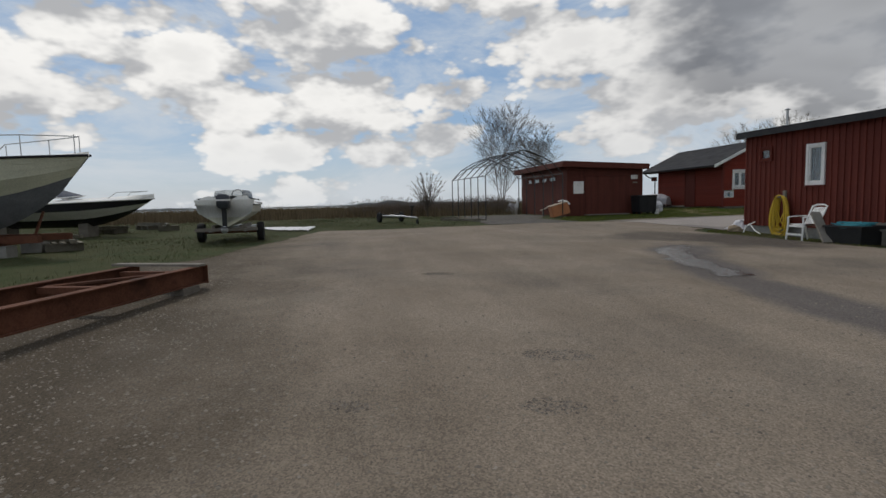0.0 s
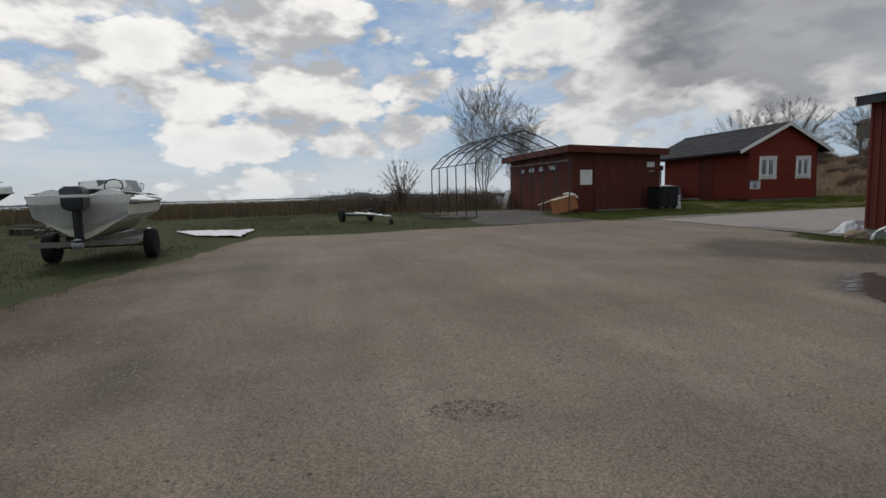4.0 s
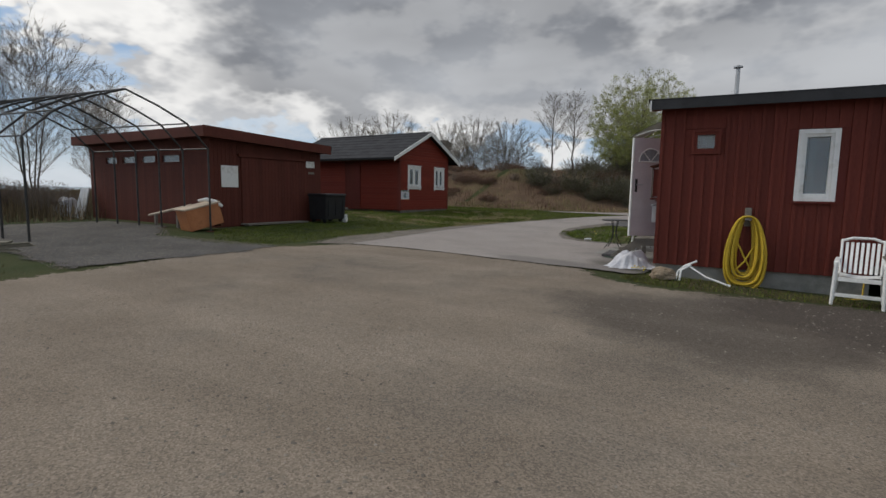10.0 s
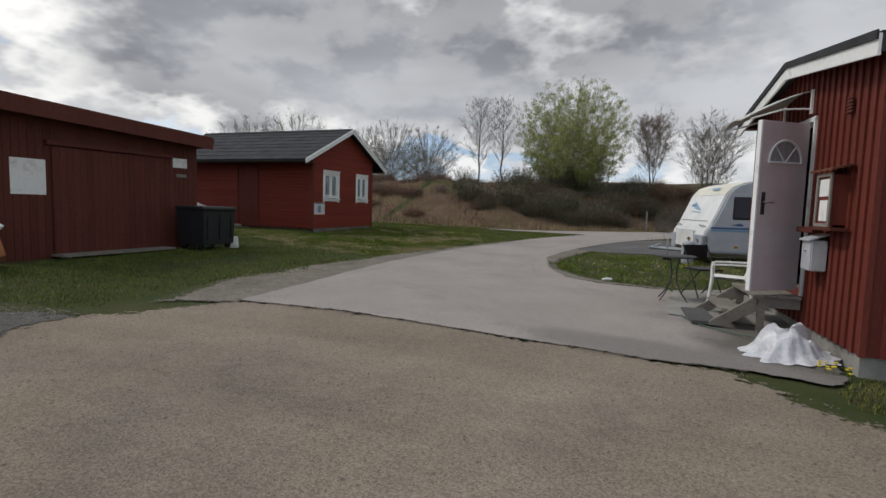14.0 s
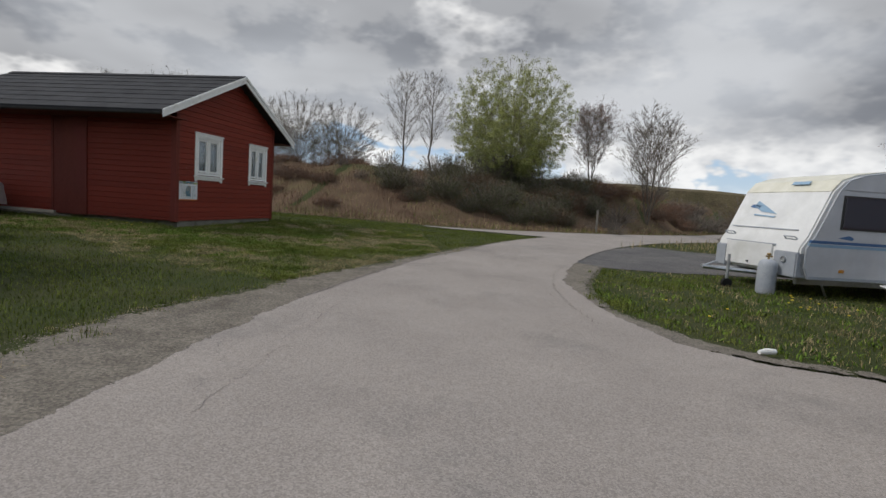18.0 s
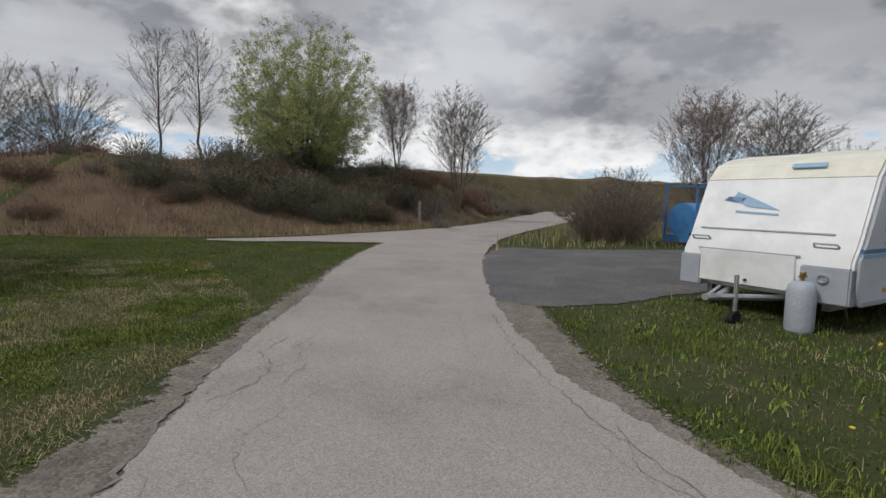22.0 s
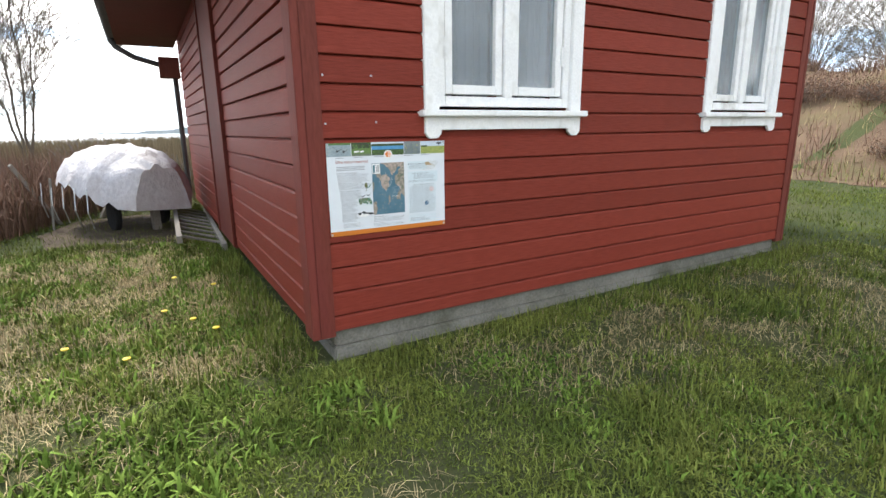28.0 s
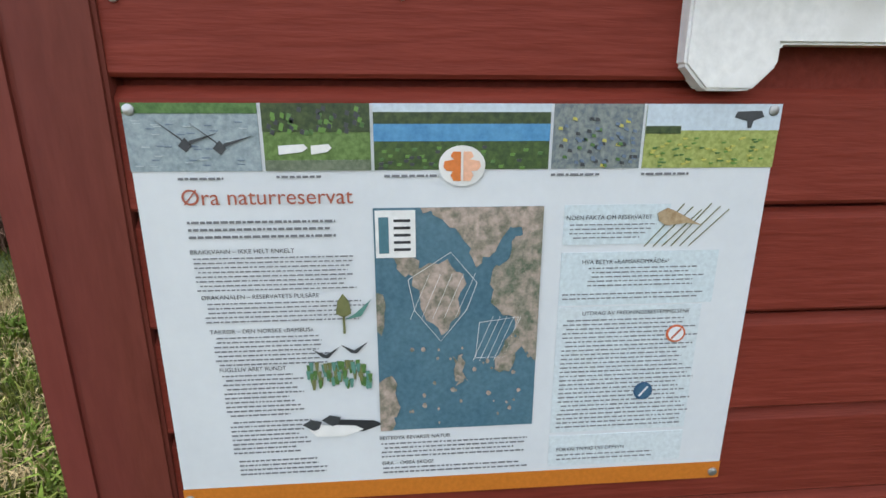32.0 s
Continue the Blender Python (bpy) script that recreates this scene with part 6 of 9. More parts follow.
for x, h in ((-0.9, 0.38), (0.35, 0.57)):
    part("prop", Geo().box(x - 0.04, -0.04, -0.02, x + 0.04, 0.04, h), M["grey_wood"], lp)
ls = thing("leaning_sheets", pose(-15.6, 0.75, gz(-15.6, 0.8), 0, 0, 0), "grey corrugated sheets leaning on the workshop end", "sheets")
for k in range(4):
    part("sheet", Geo().box(-0.35 + 0.22 * k, -0.02, 0, -0.17 + 0.22 * k, 0.02, 1.2, pose(0, 0, 0, -18 + 2 * k, 0, 8 - 4 * k)), M["steel"], ls)
crumpled("wrapped_engine", pose(-16.9, 0.9, gz(-16.9, 0.9), 0, 0, 10), (0.42, 0.36, 0.48), M["sheet"], "white wrapped bundle by the workshop end", "bundle", 12.0)
crumpled("wrapped_bundle", pose(-9.4, 7.6, gz(-9.4, 7.6), 0, 0, 40), (0.6, 0.45, 0.5), M["sheet"], "pale covered bundle between workshop and cabin", "bundle", 15.0)

# ---- boats and trailers ----
M["gelcoat"] = material("white_gelcoat", (0.66, 0.66, 0.62), (0.76, 0.76, 0.72), 2, 0.3, 0.06, fine=30, stain=(0.52, 0.52, 0.46))
M["cream_hull"] = material("cream_lapped_hull", (0.56, 0.56, 0.44), (0.66, 0.66, 0.53), 2, 0.4, 0.08, fine=30)
M["antifoul"] = material("grey_antifouling", (0.13, 0.14, 0.16), (0.21, 0.22, 0.24), 3, 0.8, 0.2, fine=40)
M["navy"] = plain("black_hull_paint", (0.02, 0.02, 0.025), 0.25)
M["canvas"] = plain("grey_canvas", (0.36, 0.37, 0.38), 0.8)


def hull_rows(L, B, D, n=14, k=9, bow_rake=0.5, flare=1.0, z0=0.0):
    """Half-sections from stern (x = 0) to bow (x = L), each from keel to sheer."""
    rows = []
    for i in range(n + 1):
        t_ = i / n
        half = B / 2 * (1 - max(0, (t_ - 0.45) / 0.55) ** 2.2) * (0.92 + 0.08 * min(1, t_ * 4))
        keel = z0 + D * 0.0 + (D * 0.55) * max(0, (t_ - 0.62) / 0.38) ** 2.0
        sheer = z0 + D * (0.86 + 0.18 * t_ ** 2)
        row = []
        for j in range(k + 1):
            s = j / k
            z = keel + (sheer - keel) * s
            y = half * min(1.0, (s * 1.5) ** 0.75) * (0.86 + 0.14 * s * flare)
            x = L * t_ + bow_rake * max(0, (t_ - 0.5) / 0.5) * (s - 0.5)
            row.append((x, y if half > 0.02 else 0.0, z))
        rows.append(row)
    return rows


def hull(thing_, name, rows, j0, j1, mat, label="", grow=0.0):
    ring = []
    for r in rows:
        a = [(p[0], p[1] + grow, p[2]) for p in r[j0:j1 + 1]]
        ring.append([(p[0], -p[1], p[2]) for p in reversed(a)] + a)
    if j0 > 0:
        g_ = Geo()
        g_.skin([r[len(r) // 2:] for r in ring], False, False).skin([r[:len(r) // 2] for r in ring], False, False)
        g_.poly(*ring[0])
    else:
        g_ = Geo().skin(ring, False, False).poly(*ring[0])
    return part(name, g_, mat, thing_, label, 0, True)


def wheel(parent, at, r, w, axis_rz=0):
    m = pose(*at, 0, 0, axis_rz) @ pose(0, 0, 0, 90, 0, 0)
    wh = part("wheel", Geo().lathe([(r * 0.55, -w / 2), (r * 0.93, -w / 2), (r, -w / 4), (r, w / 4), (r * 0.93, w / 2), (r * 0.55, w / 2)], (0, 0, 0), 22, m), M["rubber"], parent, "", 0, True)
    part("rim", Geo().lathe([(r * 0.1, -w * 0.42), (r * 0.5, -w * 0.35), (r * 0.56, -w * 0.45), (r * 0.56, w * 0.45), (r * 0.5, w * 0.35), (r * 0.1, w * 0.42)], (0, 0, 0), 18, m), M["steel"], wh, "", 0, True)
    return wh


# open motorboat on its road trailer
MB = pose(2.10, -14.98, gz(2.1, -15), 0, 0, 184)
tr = thing("boat_trailer", MB, "two-wheeled galvanised boat trailer with black tyres", "trailer")
for y in (-0.90, 0.90):
    wheel(tr, (0, y, 0.31), 0.31, 0.20)
part("axle", Geo().tube([(0, -0.82, 0.31), (0, 0.82, 0.31)], 0.04, 8), M["rust"], tr)
part("side_rail", Geo().box(-0.9, -0.55, 0.36, 2.4, -0.48, 0.46).box(-0.9, 0.48, 0.36, 2.4, 0.55, 0.46), M["steel"], tr)
part("drawbar", Geo().tube([(2.3, -0.5, 0.41), (4.2, 0, 0.42)], 0.04, 6).tube([(2.3, 0.5, 0.41), (4.2, 0, 0.42)], 0.04, 6).tube([(4.2, 0, 0.42), (4.5, 0, 0.0)], 0.03, 6), M["steel"], tr)
for x in (-0.8, 0.6, 2.0):
    part("cross_bar", Geo().box(x, -0.55, 0.38, x + 0.08, 0.55, 0.44), M["steel"], tr)
for y in (-0.4, 0.4):
    part("bunk", Geo().box(-0.9, y - 0.05, 0.46, 1.8, y + 0.05, 0.56), M["grey_wood"], tr)
part("light_board", Geo().box(-1.05, -0.9, 0.38, -1.0, 0.9, 0.48), M["grey_wood"], tr)
mbt = thing("motorboat", MB @ pose(-1.1, 0, 0.50), "open white motorboat with grey outboard on a trailer", "boat")
hr = hull_rows(4.5, 1.74, 0.80)
hull(mbt, "hull_bottom", hr, 0, 4, M["cream_hull"])
hull(mbt, "hull_side", hr, 4, 9, M["gelcoat"], "", 0.004)
part("rub_rail", Geo().tube([(r[9][0], r[9][1] + 0.01, r[9][2]) for r in hr], 0.03, 6).tube([(r[9][0], -r[9][1] - 0.01, r[9][2]) for r in hr], 0.03, 6), M["navy"], mbt, "black rubbing strip")
part("deck", Geo().skin([[(r[9][0], -r[9][1] * 0.96, r[9][2] - 0.01), (r[9][0], 0, r[9][2] + 0.07), (r[9][0], r[9][1] * 0.96, r[9][2] - 0.01)] for r in hr[6:]], False, False), M["gelcoat"], mbt, "", 0, True)
part("cockpit_sole", Geo().skin([[(r[9][0], -r[9][1] * 0.8, 0.35), (r[9][0], r[9][1] * 0.8, 0.35)] for r in hr[:8]], False, False), M["gelcoat"], mbt)
part("transom", Geo().prism([(0.0, -0.86, 0.84), (0.0, -0.74, 0.42), (0.0, 0.0, 0.10), (0.0, 0.74, 0.42), (0.0, 0.86, 0.84)], (0.03, 0, 0)), M["gelcoat"], mbt)
part("boat_cover", Geo().skin([[(x, y, 0.84 + 0.10 * math.cos(y * 1.7) + 0.03 * math.sin(x * 5)) for y in np.linspace(-0.84, 0.84, 9)] for x in np.linspace(0.15, 2.5, 7)], False, False), M["canvas"], mbt, "grey canvas cockpit cover", 0, True)
part("console", Geo().box(1.5, -0.5, 0.8, 1.9, 0.1, 1.0), M["gelcoat"], mbt, "", 0.03)
part("steering_wheel", Geo().tube([(1.45 + 0.05 * math.sin(a), -0.2 + 0.17 * math.cos(a), 1.04 + 0.15 * math.sin(a)) for a in [2 * math.pi * k / 18 for k in range(19)]], 0.014, 6, False), M["black_steel"], mbt, "", 0, True)
for y in (-0.6, 0.6):
    part("grab_rail", Geo().tube([(2.0, y, 0.92), (2.1, y * 0.95, 1.12), (3.0, y * 0.75, 1.12), (3.2, y * 0.62, 0.98)], 0.012, 6), M["steel"], mbt, "", 0, True)
part("windscreen", Geo().skin([[(1.95, -0.62, 0.90), (2.25, -0.3, 0.93), (2.25, 0.3, 0.93), (1.95, 0.62, 0.90)], [(1.85, -0.56, 1.16), (2.08, -0.28, 1.2), (2.08, 0.28, 1.2), (1.85, 0.56, 1.16)]], False, False), M["glass"], mbt)
om = part("outboard_cowl", Geo().skin([[(sx * w - 0.22, sy * d, z) for sx, sy in ((-1, -1), (1, -1), (1, 1), (-1, 1))] for w, d, z in ((0.14, 0.13, 0.56), (0.21, 0.17, 0.64), (0.22, 0.18, 0.93), (0.17, 0.15, 1.00))]), plain("dark_grey_cowl", (0.05, 0.055, 0.065), 0.35), mbt, "dark grey outboard motor", 0.03, True)
part("outboard_leg", Geo().box(-0.28, -0.06, -0.12, -0.12, 0.06, 0.64), M["plastic_black"], om, "", 0.02)
part("cowl_stripe", Geo().box(-0.445, -0.184, 0.80, 0.0, 0.184, 0.85), M["white"], om, "pale stripe round the cowl")
for s_ in (-1, 1):
    part("seat_back", Geo().skin([[(x, s_ * (0.20 + 0.52 * u), z + 0.10 * math.sin(math.pi * u)) for u in (0.0, 0.25, 0.5, 0.75, 1.0)] for x, z in ((0.02, 0.72), (0.10, 0.86), (0.42, 0.86), (0.60, 0.66))], False, False), M["gelcoat"], mbt, "white moulded stern seat", 0, True)
part("cavitation_plate", Geo().box(-0.42, -0.12, 0.0, -0.08, 0.12, 0.02), M["plastic_black"], om)
part("propeller", Geo().lathe([(0.03, 0), (0.11, 0.02), (0.03, 0.05)], (0, 0, 0), 9, pose(-0.30, 0, -0.06, 0, -90, 0)), M["steel"], om)

# large cream cruiser on a cradle, bow towards the yard
BB = pose(4.22, -25.45, gz(4.2, -20) - 0.08, 0, 0, 87)
crz = thing("cabin_cruiser", BB @ pose(0, 0, 0.62), "cream clinker cabin cruiser with grey bottom and steel bow rail", "boat")
hr = hull_rows(7.2, 2.7, 1.95, bow_rake=0.75, flare=1.2)
hull(crz, "hull_bottom", hr, 0, 4, M["antifoul"], "weathered grey antifouled bottom")
for j in range(4, 9):
    hull(crz, "hull_plank", hr, j, j + 1, M["cream_hull"], "", 0.01 * (j - 3))
part("rub_rail", Geo().tube([(r[9][0], r[9][1] + 0.06, r[9][2]) for r in hr], 0.035, 6).tube([(r[9][0], -r[9][1] - 0.06, r[9][2]) for r in hr], 0.035, 6), M["navy"], crz)
part("deck", Geo().skin([[(r[9][0], -r[9][1], r[9][2] - 0.02), (r[9][0], 0, r[9][2] + 0.1), (r[9][0], r[9][1], r[9][2] - 0.02)] for r in hr], False, False), M["gelcoat"], crz, "", 0, True)
part("cabin_top", Geo().skin([[(x, sy * w, z) for sy, z in ((-1, 1.8), (-0.86, zt), (0, zt + 0.06), (0.86, zt), (1, 1.8))] for x, w, zt in ((1.8, 1.0, 2.5), (3.6, 1.0, 2.5), (4.5, 0.9, 2.35), (5.2, 0.7, 2.02))], False, False), M["gelcoat"], crz, "", 0, True)
part("cabin_window", Geo().box(2.2, 0.93, 2.08, 3.4, 0.97, 2.30).box(3.6, 0.92, 2.08, 4.3, 0.96, 2.26).box(2.2, -0.97, 2.08, 3.4, -0.93, 2.30).box(3.6, -0.96, 2.08, 4.3, -0.92, 2.26), M["acrylic"], crz)
for s in (-1, 1):
    top_ = [(5.0, s * 0.92, 2.44), (6.3, s * 0.55, 2.50), (7.25, s * 0.10, 2.52)]
    part("bow_rail", Geo().tube([(4.4, s * 1.1, 2.0)] + top_, 0.014, 6), M["steel"], crz, "", 0, True)
    for x, y, z in ((5.0, s * 0.95, 1.95), (6.3, s * 0.58, 2.05), (7.3, s * 0.12, 2.1)):
        part("stanchion", Geo().tube([(x, y, z - 0.1), (x, y, z + 0.46)], 0.012, 6), M["steel"], crz)
part("bow_rail", Geo().tube([(7.25, -0.10, 2.52), (7.35, 0, 2.52), (7.25, 0.10, 2.52)], 0.014, 6), M["steel"], crz)
crd = thing("boat_cradle", BB, "rusty red steel cradle on concrete blocks under the cruiser", "cradle")
part("cradle_beam", Geo().box(0.4, -0.75, 0.42, 6.6, -0.60, 0.60).box(0.4, 0.60, 0.42, 6.6, 0.75, 0.60), M["rust"], crd)
for x in (0.9, 3.2, 5.6):
    part("cradle_cross", Geo().box(x, -0.9, 0.36, x + 0.14, 0.9, 0.48), M["rust"], crd)
    part("cradle_arm", Geo().tube([(x + 0.07, 0.7, 0.55), (x + 0.07, 1.15, 1.2)], 0.04, 6).tube([(x + 0.07, -0.7, 0.55), (x + 0.07, -1.15, 1.2)], 0.04, 6), M["rust"], crd)
    for y in (-0.68, 0.68):
        part("block", Geo().box(x - 0.2, y - 0.2, -0.04, x + 0.34, y + 0.2, 0.36), M["concrete"], crd, "grey concrete block", 0.01)

# dark sports cruiser behind
SB = pose(-4.7, -26.3, gz(-3, -22), 0, 0, 78)
spb = thing("sports_cruiser", SB @ pose(0, 0, 0.40) @ Matrix.Diagonal((1, 1, 0.86, 1)), "black and white sports cruiser laid up on the grass", "boat")
hr = hull_rows(7.0, 2.4, 1.25, bow_rake=0.9)
hull(spb, "hull_bottom", hr, 0, 3, M["navy"])
hull(spb, "hull_band", hr, 3, 6, M["gelcoat"], "", 0.004)
hull(spb, "hull_side", hr, 6, 9, M["navy"], "", 0.008)
part("deck", Geo().skin([[(r[9][0], -r[9][1], r[9][2]), (r[9][0], 0, r[9][2] + 0.22), (r[9][0], r[9][1], r[9][2])] for r in hr], False, False), M["gelcoat"], spb, "", 0, True)
part("windscreen", Geo().skin([[(3.0, -0.9, 1.3), (4.6, 0, 1.5), (3.0, 0.9, 1.3)], [(2.6, -0.8, 1.72), (3.7, 0, 1.80), (2.6, 0.8, 1.72)]], False, False), M["acrylic"], spb)
part("pulpit", Geo().tube([(5.9, -0.55, 1.35), (6.2, -0.45, 1.62), (7.2, 0, 1.66), (6.2, 0.45, 1.62), (5.9, 0.55, 1.35)], 0.014, 6), M["steel"], spb, "", 0, True)
for s_ in (-1, 1):
    part("screen_frame", Geo().tube([(3.0, s_ * 0.9, 1.32), (2.62, s_ * 0.8, 1.74), (3.7, 0, 1.82)], 0.022, 6).tube([(3.0, s_ * 0.9, 1.32), (4.6, 0, 1.52)], 0.02, 6).tube([(3.8, s_ * 0.45, 1.42), (3.15, s_ * 0.4, 1.79)], 0.018, 6), M["white"], spb, "white windscreen frame", 0, True)
    part("rub_rail", Geo().tube([(r[9][0], s_ * (r[9][1] + 0.02), r[9][2]) for r in hr], 0.03, 6), M["gelcoat"], spb, "pale rubbing strip", 0, True)
for x, zt in ((1.0, 0.1), (4.4, 0.2)):
    part("keel_block", Geo().box(x, -0.3, -0.45, x + 0.4, 0.3, zt), M["grey_wood"], spb)

# rusty slipway carriage beside the yard
RC = pose(11.55, -13.45, gz(12, -13.5) + 0.10, 0, 0, -17.5)
rc = thing("slipway_carriage", RC, "long rusty steel boat carriage of two beams", "carriage")
for y in (0.0, -1.15):
    x0 = 0.0 if y == 0 else -0.15
    part("beam_web", Geo().box(x0, y - 0.012, 0.03, 7.5, y + 0.012, 0.25), M["rust"], rc)
    part("beam_flange", Geo().box(x0, y - 0.07, 0.25, 7.5, y + 0.07, 0.268), M["rust"], rc, "", 0.003)
    part("beam_flange", Geo().box(x0, y - 0.07, 0.012, 7.5, y + 0.07, 0.03), M["rust"], rc)
for x in (0.25, 1.6, 3.1, 4.6, 6.2):
    part("cross_member", Geo().box(x, -1.08, 0.14, x + 0.10, -0.07, 0.22), M["rust"], rc)
part("diagonal", Geo().tube([(0.3, -0.1, 0.20), (1.6, -1.05, 0.20)], 0.03, 6), M["rust"], rc)
part("loose_plank", Geo().box(0.06, -1.42, 0.275, 0.22, 0.12, 0.31, pose(0, 0, 0, 0, 0, -6)), M["grey_wood"], rc, "pale worn plank end")
for x, y in ((0.25, 0.0), (0.3, -1.15), (3.6, 0.0), (3.6, -1.15), (6.9, 0.0), (6.9, -1.15)):
    part("support_block", Geo().box(x, y - 0.10, -0.14, x + 0.38, y + 0.10, 0.012), M["grey_wood"], rc)
part("end_plate", Geo().box(-0.02, -0.08, 0.0, 0.0, 0.08, 0.27), M["rust"], rc)
fd = thing("red_fender", pose(14.6, -15.35, gz(14.6, -15.3) + 0.1, 0, 0, 20), "faded red plastic buoy lying beside the carriage", "buoy")
part("float", Geo().lathe([(0.03, -0.22), (0.11, -0.16), (0.13, 0), (0.11, 0.16), (0.03, 0.22)], (0, 0, 0), 16, pose(0, 0, 0.05, 90, 0, 0)), plain("faded_red_plastic", (0.45, 0.07, 0.05), 0.5), fd, "", 0, True)

# small empty trailer
et = thing("empty_trailer", pose(-7.7, -8.95, gz(-7.7, -8.95), 0, 0, 15), "small empty boat trailer with white drawbar", "trailer")
for y in (-0.62, 0.62):
    wheel(et, (0, y, 0.27), 0.27, 0.16)
part("axle", Geo().tube([(0, -0.6, 0.27), (0, 0.6, 0.27)], 0.03, 8), M["black_steel"], et)
part("drawbar", Geo().tube([(-0.7, 0, 0.36), (3.7, 0, 0.30)], 0.045, 8), M["steel"], et, "", 0, True)
part("side_arm", Geo().tube([(0, -0.5, 0.36), (2.4, 0, 0.34)], 0.03, 6).tube([(0, 0.5, 0.36), (2.4, 0, 0.34)], 0.03, 6), M["steel"], et)
part("keel_post", Geo().tube([(3.0, 0, 0.33), (3.1, 0, 0.85)], 0.03, 6).tube([(3.1, -0.1, 0.85), (3.1, 0.1, 0.85)], 0.04, 6), M["black_steel"], et)
part("cradle_arm", Geo().tube([(0, -0.62, 0.45), (0, 0.0, 0.36), (0, 0.62, 0.45)], 0.03, 6), M["black_steel"], et)
wheel(et, (3.7, 0, 0.11), 0.11, 0.07)

# white tarpaulin on the grass
tp = Geo()
rows = []
for i in range(21):
    u = i / 20
    row = []
    for j in range(15):
        w_ = j / 14
        a = (Vector((-5.45, -15.45)) * (1 - u) + Vector((-4.85, -12.75)) * u)
        b = (Vector((-3.3, -14.3)) * (1 - u) + Vector((-2.35, -12.85)) * u)
        p = a * (1 - w_) + b * w_
        p += Vector((noise.noise((u * 3, w_ * 3, 1)), noise.noise((u * 3, w_ * 3, 5)))) * 0.15
        row.append((p.x, p.y, gz(p.x, p.y) + 0.05 + 0.07 * abs(noise.noise((u * 6, w_ * 5, 2))) + 0.03 * noise.noise((u * 14, w_ * 12, 7))))
    rows.append(row)
tagged(part("tarpaulin", Geo().skin(rows, False, False), M["sheet"], None, "", 0, True), "wrinkled white tarpaulin spread on the grass", "tarpaulin")

# covered dinghy beside the cabin
dn = thing("covered_dinghy", pose(-13.85, 10.85, gz(-13.6, 10.9), 0, 0, 24) @ Matrix.Diagonal((0.74, 0.86, 1.08, 1)), "upturned dinghy on trestles under a pale tarpaulin", "boat")
M["tarp"] = material("pale_mauve_tarpaulin", (0.38, 0.355, 0.36), (0.50, 0.48, 0.485), 2, 0.6, 0.6, fine=18, stain=(0.36, 0.32, 0.31), bump_dist=0.03)
rows = []
for i in range(25):
    t_ = i / 24
    x = -1.40 + 2.75 * t_
    half = 0.80 * max(0.10, math.sin(math.pi * (0.06 + 0.88 * t_))) ** 0.45
    crown = 0.60 + 0.42 * math.sin(math.pi * (0.08 + 0.80 * t_)) ** 0.7
    hem = 0.66 - 0.26 * max(0, t_ - 0.45) / 0.55
    row = []
    for j in range(27):
        s = -1 + 2 * j / 26
        ridge = 1.6 * abs(noise.noise((i * 0.22, j * 0.20, 4)))
        fold = 0.10 * noise.noise((i * 0.55, j * 0.15, 9)) * abs(s) ** 2
        drop = hem - 0.10 * abs(math.sin(i * 0.9 + (2 if s > 0 else 0)))
        zz = drop + (crown - drop) * (1 - abs(s) ** 2.4) ** 0.6
        row.append((x + 0.06 * noise.noise((i * 0.5, j * 0.4, 1)), half * s * (1 + 0.3 * fold), zz - 0.09 * ridge + 0.02 * noise.noise((i * 1.3, j * 1.1, 6))))
    rows.append(row)
part("tarpaulin_cover", Geo().skin(rows, False, False).poly(*rows[0]).poly(*rows[-1]), M["tarp"], dn, "pale mauve weathered tarpaulin with sharp folds", 0, True)
hull(dn, "dinghy_hull", [[(p[0] - 1.25, p[1], p[2]) for p in r] for r in hull_rows(2.4, 1.15, 0.42, 10, 6, 0.2, 1.0, 0.30)], 0, 6, M["cream_hull"], "cream dinghy hull showing below the cover")
for s in (-1, 1):
    part("trestle_leg", Geo().box(-0.05, -0.025, -0.03, 0.05, 0.025, 0.92, pose(-1.42 + 0.03 * s, -0.32 * s - 0.25, 0, 33 * s, 0, 0)), M["grey_wood"], dn, "grey crossed trestle plank", 0.004)
part("stern_post", Geo().box(0.95, -0.05, -0.03, 1.05, 0.05, 0.46), M["grey_wood"], dn)
part("prop_pole", Geo().tube([(-0.62, -0.86, 0.0), (-0.60, -0.80, 0.62)], 0.02, 6), M["grey_wood"], dn)
part("bearer", Geo().tube([(-1.42, -0.25, 0.52), (1.0, 0.0, 0.48)], 0.04, 6), M["grey_wood"], dn)
for k in range(5):
    part("lashing", Geo().tube([(-1.1 + 0.5 * k, -0.80, 0.55), (-1.05 + 0.5 * k, -0.84, 0.30), (-1.1 + 0.5 * k, -0.78, 0.12)], 0.008, 5), M["steel"], dn)
for k in range(2):
    wheel(dn, (0.4, -0.35 + 0.7 * k, 0.19), 0.19, 0.09)
ld = thing("old_ladder", pose(-11.5, 11.52, gz(-11.2, 11.4) + 0.02, 0, 0, 178), "weathered wooden ladder lying along the cabin wall", "ladder")
for y in (-0.2, 0.2):
    part("ladder_rail", Geo().box(-0.2, y - 0.025, 0.02 + (0.12 if y > 0 else 0), 2.6, y + 0.025, 0.09 + (0.12 if y > 0 else 0)), M["grey_wood"], ld, "", 0.004)
for k in range(9):
    part("rung", Geo().tube([(0.05 + 0.29 * k, -0.2, 0.055), (0.05 + 0.29 * k, 0.2, 0.175)], 0.016, 6), M["grey_wood"], ld)

